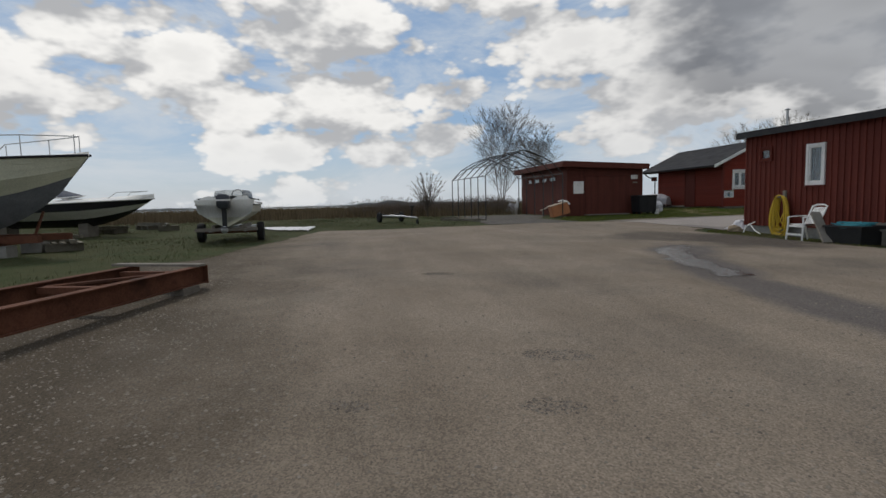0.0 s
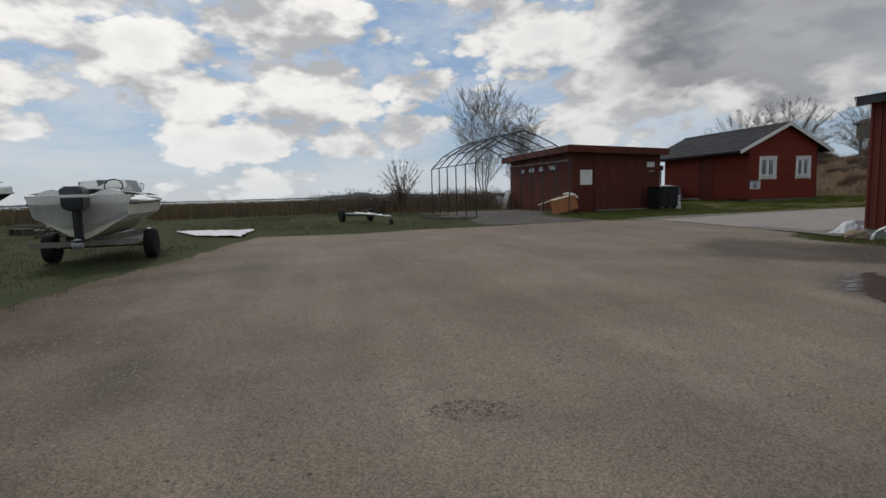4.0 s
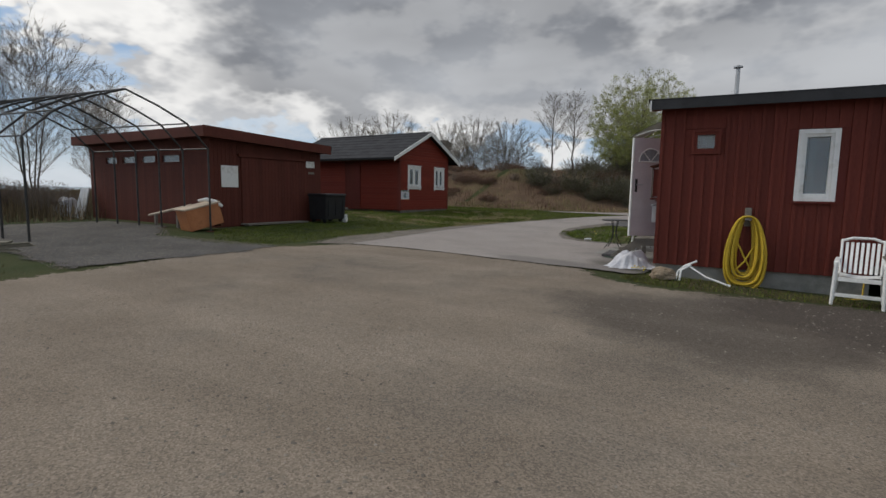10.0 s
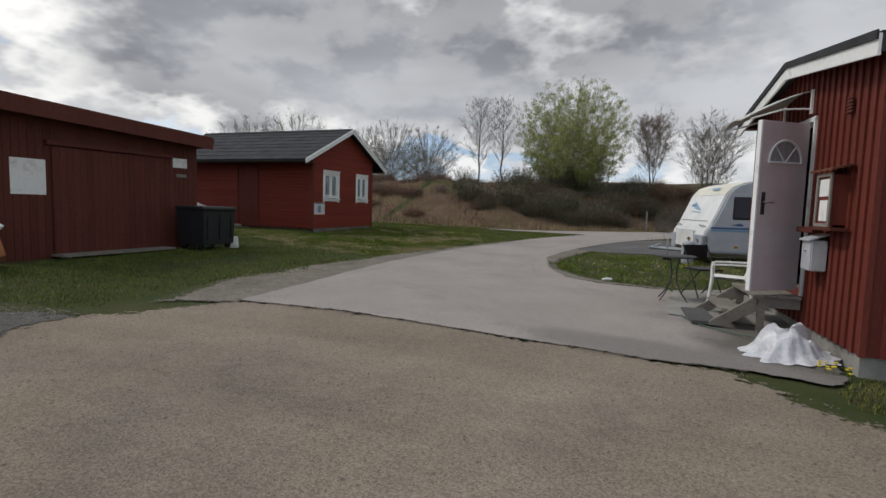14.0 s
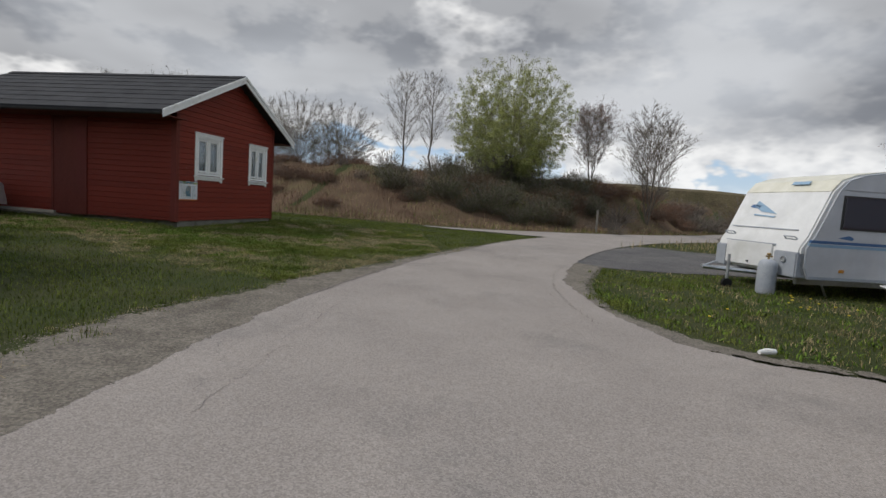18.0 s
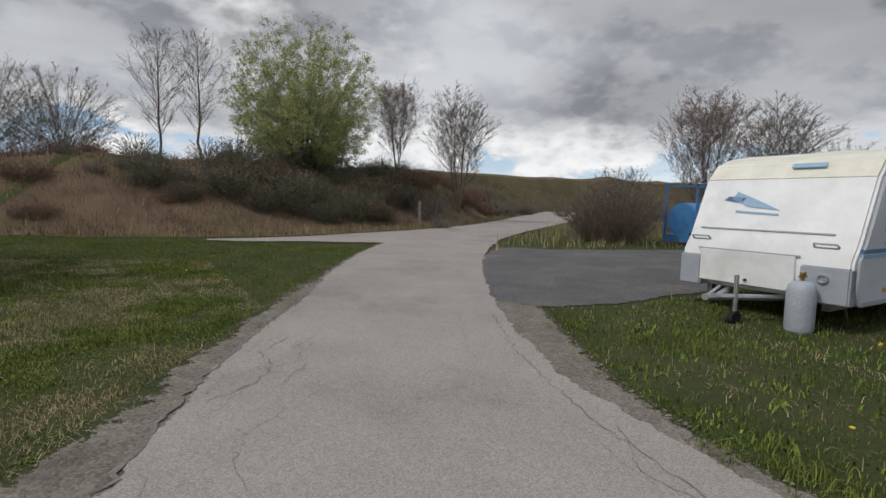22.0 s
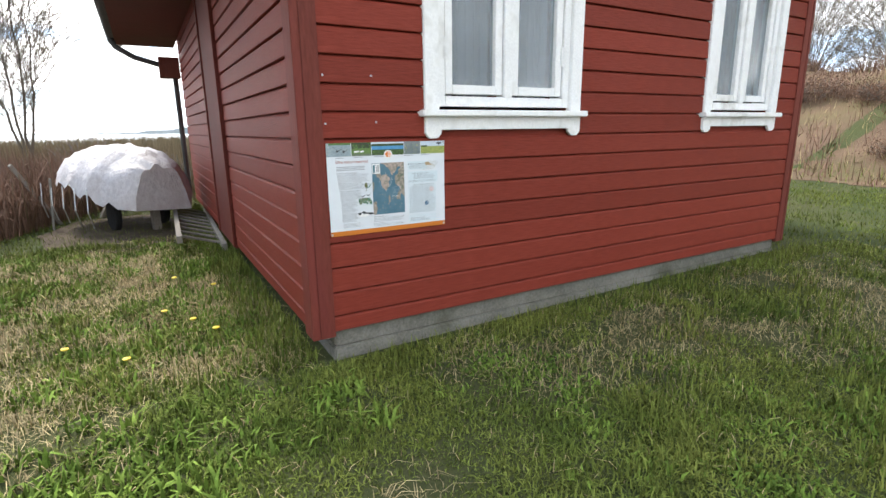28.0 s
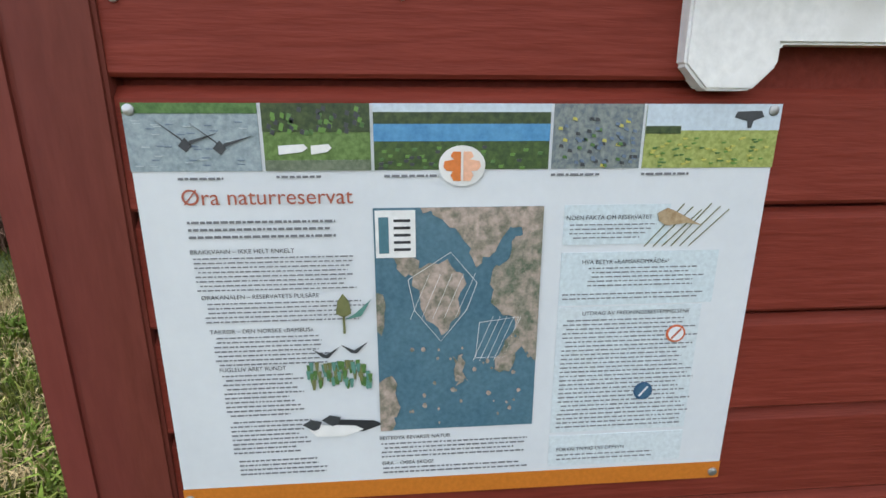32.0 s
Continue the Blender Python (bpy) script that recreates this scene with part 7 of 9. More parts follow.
# small red hut beyond the cabin
ht = thing("small_hut", pose(-48.0, 17.6, gz(-48, 17)), "small red-brown hut with pale roof among the reeds", "hut")
part("hut_wall", Geo().prism([(-0.9, -0.9, 0), (-0.9, 0.9, 0), (-0.9, 0.9, 1.9), (-0.9, 0, 2.35), (-0.9, -0.9, 1.9)], (1.8, 0, 0)), M["red_b"], ht)
for s in (-1, 1):
    part("hut_roof", Geo().prism([(-1.05, s * 1.08, 1.83), (-1.05, 0, 2.42), (-1.05, 0, 2.48), (-1.05, s * 1.08, 1.89)], (2.1, 0, 0)), M["steel"], ht)
part("hut_door", Geo().box(0.9, -0.35, 0.05, 0.94, 0.35, 1.7), M["red_v"], ht)

# blue skip beside the apron
M["skip_blue"] = material("blue_skip_paint", (0.035, 0.13, 0.30), (0.06, 0.19, 0.40), 2, 0.45, 0.15, fine=30, stain=(0.05, 0.09, 0.15))
sk = thing("blue_skip", pose(13.3, 22.4, gz(12.5, 22.3), 0, 0, 12), "blue steel waste skip with rounded tank body", "skip")
part("skip_tank", Geo().tube([(-1.5, 0, 0.95), (1.5, 0, 0.95)], 0.62, 24), M["skip_blue"], sk, "", 0, True)
part("skip_bed", Geo().box(-1.6, -0.72, 0.12, 1.6, 0.72, 0.40), M["skip_blue"], sk, "", 0.02)
for x in (-1.6, 1.5):
    for y in (-0.7, 0.66):
        part("skip_post", Geo().box(x, y, 0.1, x + 0.1, y + 0.06, 2.25), M["skip_blue"], sk)
part("skip_rail", Geo().box(-1.6, -0.72, 2.18, 1.6, -0.64, 2.25).box(-1.6, 0.64, 2.18, 1.6, 0.72, 2.25), M["skip_blue"], sk)
part("skip_plate", Geo().box(-0.25, -0.66, 1.25, 0.15, -0.60, 1.34, pose(0, 0.18, 0.0)), M["white"], sk)
# lookout tower on the skyline, far cabins
tw = thing("watch_tower", pose(-45, 72, gz(-45, 72)), "grey timber lookout tower on the skyline", "tower")
for x in (-1.5, 1.5):
    for y in (-1.5, 1.5):
        part("tower_leg", Geo().box(x - 0.12, y - 0.12, -1, x + 0.12, y + 0.12, 6), M["grey_wood"], tw)
part("tower_cabin", Geo().box(-1.9, -1.9, 6, 1.9, 1.9, 8), M["grey_wood"], tw)
part("tower_roof", Geo().prism([(-2.3, -2.3, 8), (-2.3, 2.3, 8), (-2.3, 2.3, 8.2), (-2.3, 0, 9), (-2.3, -2.3, 8.2)], (4.6, 0, 0)), M["felt"], tw)
mp_ = thing("marker_post", pose(3.6, 30.5, gz(3.6, 30.5)), "thin weathered post at the foot of the bank", "post")
part("stake", Geo().box(-0.05, -0.05, -0.1, 0.05, 0.05, 1.3), M["grey_wood"], mp_)
for x, y, s_ in ((2.72, 6.07, 1.0),):
    lt = thing("litter", pose(x, y, gz(x, y) + 0.03, 0, 0, 25), "crumpled pale litter lying on the verge", "litter", "litter on the verge")
    part("wrapper", Geo().tube([(-0.09 * s_, 0, 0.03), (0.0, 0.01, 0.035), (0.10 * s_, 0.0, 0.03)], [0.02 * s_, 0.032 * s_, 0.028 * s_], 8), M["plastic_white"], lt, "", 0, True)
# ---- information board on the cabin ----
SX = AX1 + 0.031
SY0, SY1, SZ0, SZ1 = 11.893, 12.572, 0.963, 1.437
info = thing("information_board", pose(SX, SY0, SZ1), "white nature reserve information board with photographs and map", "sign")
SW, SH = SY1 - SY0, SZ1 - SZ0
WU = lambda u: u - 0.14 * u * (1 - u)
WV = lambda v: v - 0.19 * v * (1 - v)
P2 = lambda u, v, d=0.0: (d, WU(u) * SW, -WV(v) * SH)


def flat(name, u0, v0, u1, v1, d, mat, label="", parent=None):
    return part(name, Geo().box(d - 0.0008, WU(u0) * SW, -WV(v1) * SH, d, WU(u1) * SW, -WV(v0) * SH), mat, parent or info, label)


def shape(name, pts, d, mat, parent=None):
    return part(name, Geo().prism([P2(u, v, d) for u, v in pts], (0.0006, 0, 0)), mat, parent or info)


def paint(name, c, c2=None, scale=60, contrast=(0.4, 0.6), rough=0.35):
    return material(name, c, c2 or c, scale, rough, 0.0, fine=180, contrast=contrast)


part("panel", Geo().box(-0.004, 0, -SH, 0.0, SW, 0), material("printed_white_panel", (0.60, 0.63, 0.655), (0.64, 0.67, 0.69), 6, 0.3, 0.02, grain_mix=0.06), info, "", 0.0008)
flat("orange_strip", 0, 0.957, 1, 1, 0.0012, paint("orange_print", (0.50, 0.16, 0.02)))
shots = [(0.0, 0.213), (0.219, 0.386), (0.391, 0.660), (0.665, 0.798), (0.803, 1.0)]
ph = [flat("photograph", a, 0.0, b, 0.168, 0.0012, m_) for (a, b), m_ in zip(shots, (
    paint("photo_grey_water", (0.20, 0.26, 0.28), (0.32, 0.38, 0.40), 120), paint("photo_meadow", (0.07, 0.13, 0.03), (0.15, 0.24, 0.07), 150),
    paint("photo_dark_field", (0.03, 0.06, 0.02), (0.07, 0.12, 0.03), 120), paint("photo_bush", (0.10, 0.13, 0.16), (0.24, 0.27, 0.24), 170), paint("photo_flower_field", (0.22, 0.27, 0.06), (0.36, 0.40, 0.13), 200)))]
green, forest, blue_, pale_sky, ink = paint("print_green", (0.05, 0.12, 0.03), (0.10, 0.2, 0.06), 160), paint("print_forest", (0.02, 0.04, 0.015), (0.06, 0.09, 0.03), 150), paint("print_blue", (0.06, 0.22, 0.42), (0.09, 0.28, 0.48), 40), paint("print_pale_sky", (0.50, 0.58, 0.64)), paint("print_ink", (0.05, 0.055, 0.06))
flat("photo_bank", 0.0, 0.0, 0.213, 0.026, 0.0018, green, "", ph[0])
for cx, cy in ((0.095, 0.105), (0.150, 0.112)):
    shape("bird_mark", [(cx - 0.012, cy), (cx, cy - 0.02), (cx + 0.010, cy), (cx, cy + 0.016)], 0.0018, ink, ph[0])
    shape("bird_mark", [(cx - 0.045, cy - 0.062), (cx - 0.006, cy - 0.018), (cx - 0.002, cy - 0.008)], 0.0018, ink, ph[0])
    shape("bird_mark", [(cx + 0.055, cy - 0.032), (cx + 0.006, cy - 0.012), (cx + 0.006, cy - 0.002)], 0.0018, ink, ph[0])
flat("photo_wood", 0.219, 0.0, 0.386, 0.072, 0.0018, forest, "", ph[1])
flat("photo_pond", 0.219, 0.142, 0.386, 0.168, 0.0018, paint("print_pond", (0.10, 0.13, 0.08), (0.16, 0.19, 0.13), 90), "", ph[1])
for cx in (0.262, 0.307):
    w_ = 0.020 if cx < 0.3 else 0.014
    shape("sheep_mark", [(cx - w_, 0.106), (cx + w_, 0.102), (cx + w_ * 1.3, 0.112), (cx + w_ * 0.8, 0.122), (cx - w_, 0.128)], 0.0018, M["white"], ph[1])
flat("photo_sky", 0.391, 0.0, 0.660, 0.022, 0.0018, pale_sky, "", ph[2])
flat("photo_far_land", 0.391, 0.022, 0.660, 0.052, 0.0018, forest, "", ph[2])
flat("photo_lake", 0.391, 0.052, 0.660, 0.096, 0.0018, blue_, "", ph[2])
flat("photo_sky", 0.803, 0.0, 1.0, 0.070, 0.0018, pale_sky, "", ph[4])
flat("photo_hedge", 0.803, 0.058, 0.855, 0.078, 0.0020, forest, "", ph[4])
shape("tree_mark", [(0.935, 0.02), (0.97, 0.018), (0.975, 0.034), (0.960, 0.045), (0.958, 0.064), (0.953, 0.064), (0.951, 0.045), (0.932, 0.036)], 0.0020, ink, ph[4])
pr = random.Random(17)
bright_green, straw_dot, pale_dot, dull_blue = paint("print_bright_green", (0.12, 0.24, 0.05)), paint("print_flower", (0.48, 0.44, 0.10)), paint("print_foam", (0.40, 0.46, 0.48)), paint("print_dull_blue", (0.13, 0.18, 0.25))
for k in range(46):
    u, v = pr.uniform(0.225, 0.378), pr.uniform(0.005, 0.066)
    shape("photo_foliage", [(u, v), (u + 0.006, v + 0.004), (u + 0.004, v + 0.016), (u - 0.002, v + 0.012)], 0.0021 + 0.00002 * (k % 7), pr.choice((green, ink, bright_green)), ph[1])
for k in range(60):
    u, v = pr.uniform(0.672, 0.788), 0.03 + 0.125 * pr.random() ** 0.7
    shape("photo_foliage", [(u, v), (u + 0.005, v + 0.002), (u + 0.006, v + 0.010), (u - 0.001, v + 0.008)], 0.0021 + 0.00002 * (k % 7), pr.choice((green, dull_blue, ink, straw_dot, dull_blue)), ph[3])
for k in range(60):
    u, v = pr.uniform(0.808, 0.985), 0.085 + 0.075 * pr.random()
    shape("photo_flower", [(u, v), (u + 0.007, v), (u + 0.006, v + 0.004), (u + 0.001, v + 0.005)], 0.0021 + 0.00002 * (k % 7), pr.choice((bright_green, straw_dot, straw_dot, green)), ph[4])
for k in range(34):
    u, v = pr.uniform(0.008, 0.19), 0.035 + 0.122 * pr.random()
    shape("photo_ripple", [(u, v), (u + 0.014, v + 0.001), (u + 0.013, v + 0.003), (u + 0.002, v + 0.003)], 0.0014 + 0.00001 * (k % 7), pr.choice((pale_dot, dull_blue)), ph[0])
for k in range(40):
    u, v = pr.uniform(0.396, 0.645), 0.104 + 0.058 * pr.random()
    shape("photo_foliage", [(u, v), (u + 0.008, v), (u + 0.006, v + 0.008), (u, v + 0.007)], 0.0020 + 0.00002 * (k % 7), pr.choice((green, ink, bright_green)), ph[2])
logo = shape("logo_disc", [(0.527 + 0.036 * math.cos(a), 0.158 + 0.036 * SW / SH * math.sin(a)) for a in [2 * math.pi * k / 28 for k in range(28)]], 0.0024, M["white"])
for s_, c_ in ((-1, (0.62, 0.18, 0.04)), (1, (0.75, 0.42, 0.28))):
    q = [(0.002, 0.122), (0.014, 0.122), (0.018, 0.134), (0.012, 0.142), (0.027, 0.146), (0.029, 0.160), (0.024, 0.170), (0.014, 0.172), (0.018, 0.182), (0.013, 0.196), (0.002, 0.196)]
    shape("logo_half", [(0.527 + s_ * a, b) for a, b in q], 0.0032, paint("logo_tint", c_), logo)


def words(text, u, v, high, mat, name="heading"):
    cu = bpy.data.curves.new("t", "FONT")
    cu.body, cu.size = text, high
    tmp = bpy.data.objects.new("t", cu)
    scene.collection.objects.link(tmp)
    bpy.context.view_layer.update()
    me = bpy.data.meshes.new_from_object(tmp.evaluated_get(bpy.context.evaluated_depsgraph_get()))
    bpy.data.objects.remove(tmp)
    me.name = name
    me.materials.clear()
    me.materials.append(mat)
    ob = new(name, me)
    ob.parent = info
    ob.matrix_basis = pose(*P2(u, v, 0.0016)) @ Matrix(((0, 0, 1, 0), (1, 0, 0, 0), (0, 1, 0, 0), (0, 0, 0, 1)))
    return ob


rust_ink, grey_ink = paint("title_ink", (0.36, 0.10, 0.06)), paint("text_ink", (0.03, 0.032, 0.036))
words("Øra naturreservat", 0.075, 0.250, 0.0236, rust_ink, "title")
for text, u, v in (("BRAKKVANN – IKKE HELT ENKELT", 0.090, 0.370), ("ØRAKANALEN – RESERVATETS PULSÅRE", 0.099, 0.482), ("TAKRØR – DEN NORSKE «BAMBUS»", 0.106, 0.567), ("FUGLELIV ÅRET RUNDT", 0.114, 0.662),
                   ("NOEN FAKTA OM RESERVATET", 0.705, 0.300), ("HVA BETYR «RAMSAROMRÅDE»?", 0.735, 0.415), ("UTDRAG AV FREDNINGSBESTEMMELSENE", 0.742, 0.548), ("FORVALTNING OG OPPSYN", 0.715, 0.905),
                   ("BEITEDYR BEVARER NATUR", 0.395, 0.852), ("ØRA – OGSÅ SKOG!", 0.398, 0.918)):
    words(text, u - 0.012, v, 0.0070, grey_ink)
rng = random.Random(3)


def lines(u0, u1, v0, n, gap=0.0112, bold=0.0028):
    """Small print that cannot be read: rows of word-long bars."""
    g_ = Geo()
    for i in range(int(n * 0.0165 / 0.0112) if gap == 0.0112 else n):
        u, v = u0 + rng.choice((0, 0, 0.006)), v0 + gap * i
        end = u1 - rng.uniform(0, 0.035)
        while u < end:
            w_ = rng.uniform(0.003, 0.013)
            g_.box(0.0008, WU(u) * SW, -WV(v + bold) * SH, 0.0015, WU(min(end, u + w_)) * SW, -WV(v) * SH)
            u += w_ + 0.0028
    part("text_block", g_, paint("small_print", (0.17, 0.175, 0.19)) if "small_print" not in bpy.data.materials else bpy.data.materials["small_print"], info)


for a, b in ((0.695, 0.315),):
    flat("fact_box", 0.69, 0.262, 0.855, 0.365, 0.0009, paint("pale_blue_tint", (0.55, 0.63, 0.66)))
    flat("fact_box", 0.69, 0.385, 0.94, 0.522, 0.0009, bpy.data.materials["pale_blue_tint"])
    flat("fact_box", 0.69, 0.527, 0.925, 0.855, 0.0009, paint("paler_blue_tint", (0.57, 0.635, 0.66)))
    flat("fact_box", 0.69, 0.865, 0.925, 0.945, 0.0009, bpy.data.materials["paler_blue_tint"])
lines(0.080, 0.345, 0.290, 3, 0.018, 0.006)
lines(0.082, 0.365, 0.380, 6)
lines(0.090, 0.370, 0.492, 4)
lines(0.098, 0.315, 0.577, 5)
lines(0.106, 0.255, 0.672, 7)
lines(0.110, 0.262, 0.790, 6)
lines(0.118, 0.300, 0.890, 3)
lines(0.386, 0.660, 0.862, 3)
lines(0.388, 0.655, 0.926, 2)
lines(0.700, 0.84, 0.312, 3)
lines(0.735, 0.93, 0.425, 4)
lines(0.695, 0.93, 0.492, 2)
lines(0.700, 0.93, 0.560, 18)
lines(0.705, 0.90, 0.915, 2)
for u, v in ((0.075, 0.183), (0.235, 0.180), (0.40, 0.180), (0.665, 0.180), (0.803, 0.180)):
    lines(u, u + rng.uniform(0.05, 0.11), v, 1, 0.016, 0.006)
# map: water, land, shaded reserve outlines
MU0, MU1, MV0, MV1 = 0.386, 0.657, 0.263, 0.828
mapo = flat("map_sheet", MU0, MV0, MU1, MV1, 0.0014, paint("map_water", (0.055, 0.13, 0.18), (0.09, 0.18, 0.23), 12))
land, land2 = paint("map_land", (0.13, 0.14, 0.10), (0.46, 0.36, 0.31), 70), paint("map_woodland", (0.07, 0.11, 0.07), (0.40, 0.32, 0.27), 60)
mu = lambda a, b: (MU0 + (MU1 - MU0) * a, MV0 + (MV1 - MV0) * b)
for n_, (pts, mm) in enumerate((([(0.28, 0), (1, 0), (1, 0.18), (0.92, 0.12), (0.80, 0.10), (0.70, 0.22), (0.62, 0.26), (0.55, 0.16), (0.40, 0.06)], land),
                ([(0.86, 0.12), (1, 0.10), (1, 0.70), (0.90, 0.64), (0.84, 0.52), (0.70, 0.44), (0.72, 0.30), (0.80, 0.22)], land2),
                ([(0.10, 0.18), (0.26, 0.22), (0.24, 0.30), (0.16, 0.29)], land), ([(0.22, 0.28), (0.44, 0.22), (0.54, 0.34), (0.50, 0.50), (0.40, 0.58), (0.30, 0.48)], land),
                ([(0.0, 0.36), (0.05, 0.40), (0.04, 0.54), (0, 0.56)], land2), ([(0.0, 0.78), (0.10, 0.76), (0.12, 0.90), (0.08, 1.0), (0, 1.0)], land),
                ([(0.48, 0.68), (0.54, 0.67), (0.56, 0.78), (0.50, 0.80)], land2), ([(0.76, 0.64), (0.86, 0.56), (0.90, 0.64), (0.82, 0.76), (0.75, 0.74)], land2))):
    ring = []
    for a, b in zip(pts, pts[1:] + pts[:1]):
        for k in range(4):
            t_ = k / 4
            x, y = a[0] + (b[0] - a[0]) * t_, a[1] + (b[1] - a[1]) * t_
            on_edge = x in (0, 1) or y in (0, 1)
            j = 0 if on_edge else 0.018
            ring.append(mu(min(1, max(0, x + rng.uniform(-j, j))), min(1, max(0, y + rng.uniform(-j, j)))))
    shape("map_land", ring, 0.0017 + 0.00008 * n_, mm, mapo)
for pts in ([(0.20, 0.32), (0.46, 0.20), (0.62, 0.34), (0.56, 0.46), (0.40, 0.60), (0.24, 0.46)], [(0.64, 0.52), (0.88, 0.50), (0.80, 0.68), (0.62, 0.68)]):
    edge = [P2(*mu(*p), 0.0026) for p in pts]
    part("map_outline", Geo().tube(edge + edge[:1], 0.00035, 4), M["white"], mapo)
    g_ = Geo()
    xs_, ys_ = [p[0] for p in pts], [p[1] for p in pts]
    for k in range(1, 6):
        a0 = min(xs_) + (max(xs_) - min(xs_)) * k / 6
        mid = sum(ys_) / len(ys_)
        g_.tube([P2(*mu(a0 - 0.06, mid + 0.10), 0.0026), P2(*mu(a0 + 0.06, mid - 0.10), 0.0026)], 0.00025, 4)
    part("map_hatching", g_, M["white"], mapo)
for k in range(34):
    cx, cy = rng.uniform(0.20, 0.95), rng.uniform(0.60, 0.97)
    r_ = rng.uniform(0.006, 0.018)
    shape("islet", [mu(cx + r_ * math.cos(a) * rng.uniform(0.6, 1.2), cy + r_ * 0.7 * math.sin(a)) for a in (0, 1, 2, 3, 4, 5)], 0.0034 + 0.00001 * k, land, mapo)
lg = flat("map_legend", *mu(0.01, 0.01), *mu(0.25, 0.22), 0.0026, M["white"], "", mapo)
flat("legend_strip", *mu(0.03, 0.04), *mu(0.09, 0.20), 0.0030, paint("legend_teal", (0.07, 0.17, 0.21)), "", mapo)
for k in range(5):
    flat("legend_line", *mu(0.12, 0.05 + 0.032 * k), *mu(0.22, 0.062 + 0.032 * k), 0.0030, grey_ink, "", mapo)
# small drawings: reed, birds, ducks, symbols
dark_g, teal_p = paint("drawn_reed", (0.16, 0.17, 0.07)), paint("drawn_leaf", (0.10, 0.24, 0.20))
shape("reed_head", [(0.330, 0.475), (0.340, 0.495), (0.343, 0.525), (0.330, 0.535), (0.317, 0.525), (0.320, 0.495)], 0.0016, dark_g)
shape("reed_stem", [(0.328, 0.53), (0.332, 0.53), (0.332, 0.575), (0.328, 0.575)], 0.0016, dark_g)
shape("reed_leaf", [(0.332, 0.540), (0.350, 0.525), (0.378, 0.490), (0.360, 0.532)], 0.0017, teal_p)
for k in range(60):
    u, v = rng.uniform(0.255, 0.368), rng.uniform(0.640, 0.695)
    shape("reed_tuft", [(u, v), (u + 0.008, v), (u + 0.006, v + 0.022), (u + 0.002, v + 0.022)], 0.0015 + 0.00002 * k, rng.choice((teal_p, dark_g, green)))
for cx, cy in ((0.295, 0.622), (0.345, 0.612)):
    shape("flying_bird", [(cx - 0.022, cy - 0.008), (cx, cy + 0.006), (cx + 0.024, cy - 0.014), (cx + 0.004, cy + 0.014), (cx - 0.006, cy + 0.012)], 0.0017, ink)
for cx, cy, c_ in ((0.335, 0.806, grey_ink), (0.300, 0.816, M["white"])):
    shape("duck_body", [(cx - 0.045, cy), (cx - 0.02, cy - 0.012), (cx + 0.04, cy - 0.006), (cx + 0.055, cy + 0.004), (cx + 0.02, cy + 0.020), (cx - 0.03, cy + 0.018)], 0.0016 if c_ is grey_ink else 0.0024, c_)
    shape("duck_head", [(cx - 0.055, cy - 0.014), (cx - 0.040, cy - 0.026), (cx - 0.020, cy - 0.020), (cx - 0.026, cy - 0.002), (cx - 0.036, cy + 0.002)], 0.0032, ink)
for (cx, cy), rim, fill in (((0.888, 0.602), (0.55, 0.13, 0.05), (0.70, 0.72, 0.74)), ((0.845, 0.752), (0.04, 0.10, 0.18), (0.05, 0.12, 0.20))):
    shape("round_symbol", [(cx + 0.016 * math.cos(a), cy + 0.016 * SW / SH * math.sin(a)) for a in [2 * math.pi * k / 20 for k in range(20)]], 0.0018, paint("symbol_rim", rim))
    shape("symbol_field", [(cx + 0.0125 * math.cos(a), cy + 0.0125 * SW / SH * math.sin(a)) for a in [2 * math.pi * k / 20 for k in range(20)]], 0.0024, paint("symbol_field", fill))
    shape("symbol_bar", [(cx - 0.008, cy + 0.011), (cx - 0.006, cy + 0.014), (cx + 0.008, cy - 0.011), (cx + 0.006, cy - 0.014)], 0.0030, paint("symbol_bar", (0.45, 0.12, 0.06) if cx > 0.87 else (0.7, 0.72, 0.74)))
shape("reed_bird", [(0.835, 0.285), (0.85, 0.272), (0.862, 0.280), (0.885, 0.300), (0.905, 0.318), (0.880, 0.312), (0.850, 0.318), (0.838, 0.305)], 0.0018, paint("drawn_bird", (0.32, 0.22, 0.12), (0.42, 0.32, 0.2), 90))
for k in range(6):
    u = 0.84 + 0.014 * k
    part("drawn_stalk", Geo().tube([P2(u - 0.02, 0.372, 0.0016), P2(u + 0.035, 0.262 + 0.008 * (k % 3), 0.0016)], 0.0006, 4), dark_g, info)
for u, v in ((0.012, 0.017), (0.988, 0.017), (0.012, 0.983), (0.988, 0.983)):
    part("screw", Geo().lathe([(0.0062, 0), (0.0056, 0.0025), (0.0024, 0.0038)], (0, 0, 0), 14, pose(*P2(u, v, 0.0005), 0, 90, 0)), M["steel"], info, "", 0, True)
for y, z in ((11.90, 1.532), (12.168, 1.538), (11.90, 1.76), (12.15, 1.765)):
    sc = thing("screw_head", pose(AX1 + 0.028, y, z), "loose steel screw in the red boards", "screw", "loose screws")
    part("head", Geo().lathe([(0.0055, 0), (0.005, 0.003), (0.0015, 0.0042)], (0, 0, 0), 12, pose(0, 0, 0, 0, 90, 0)), M["steel"], sc, "", 0, True)
# ---- trees and scrub ----


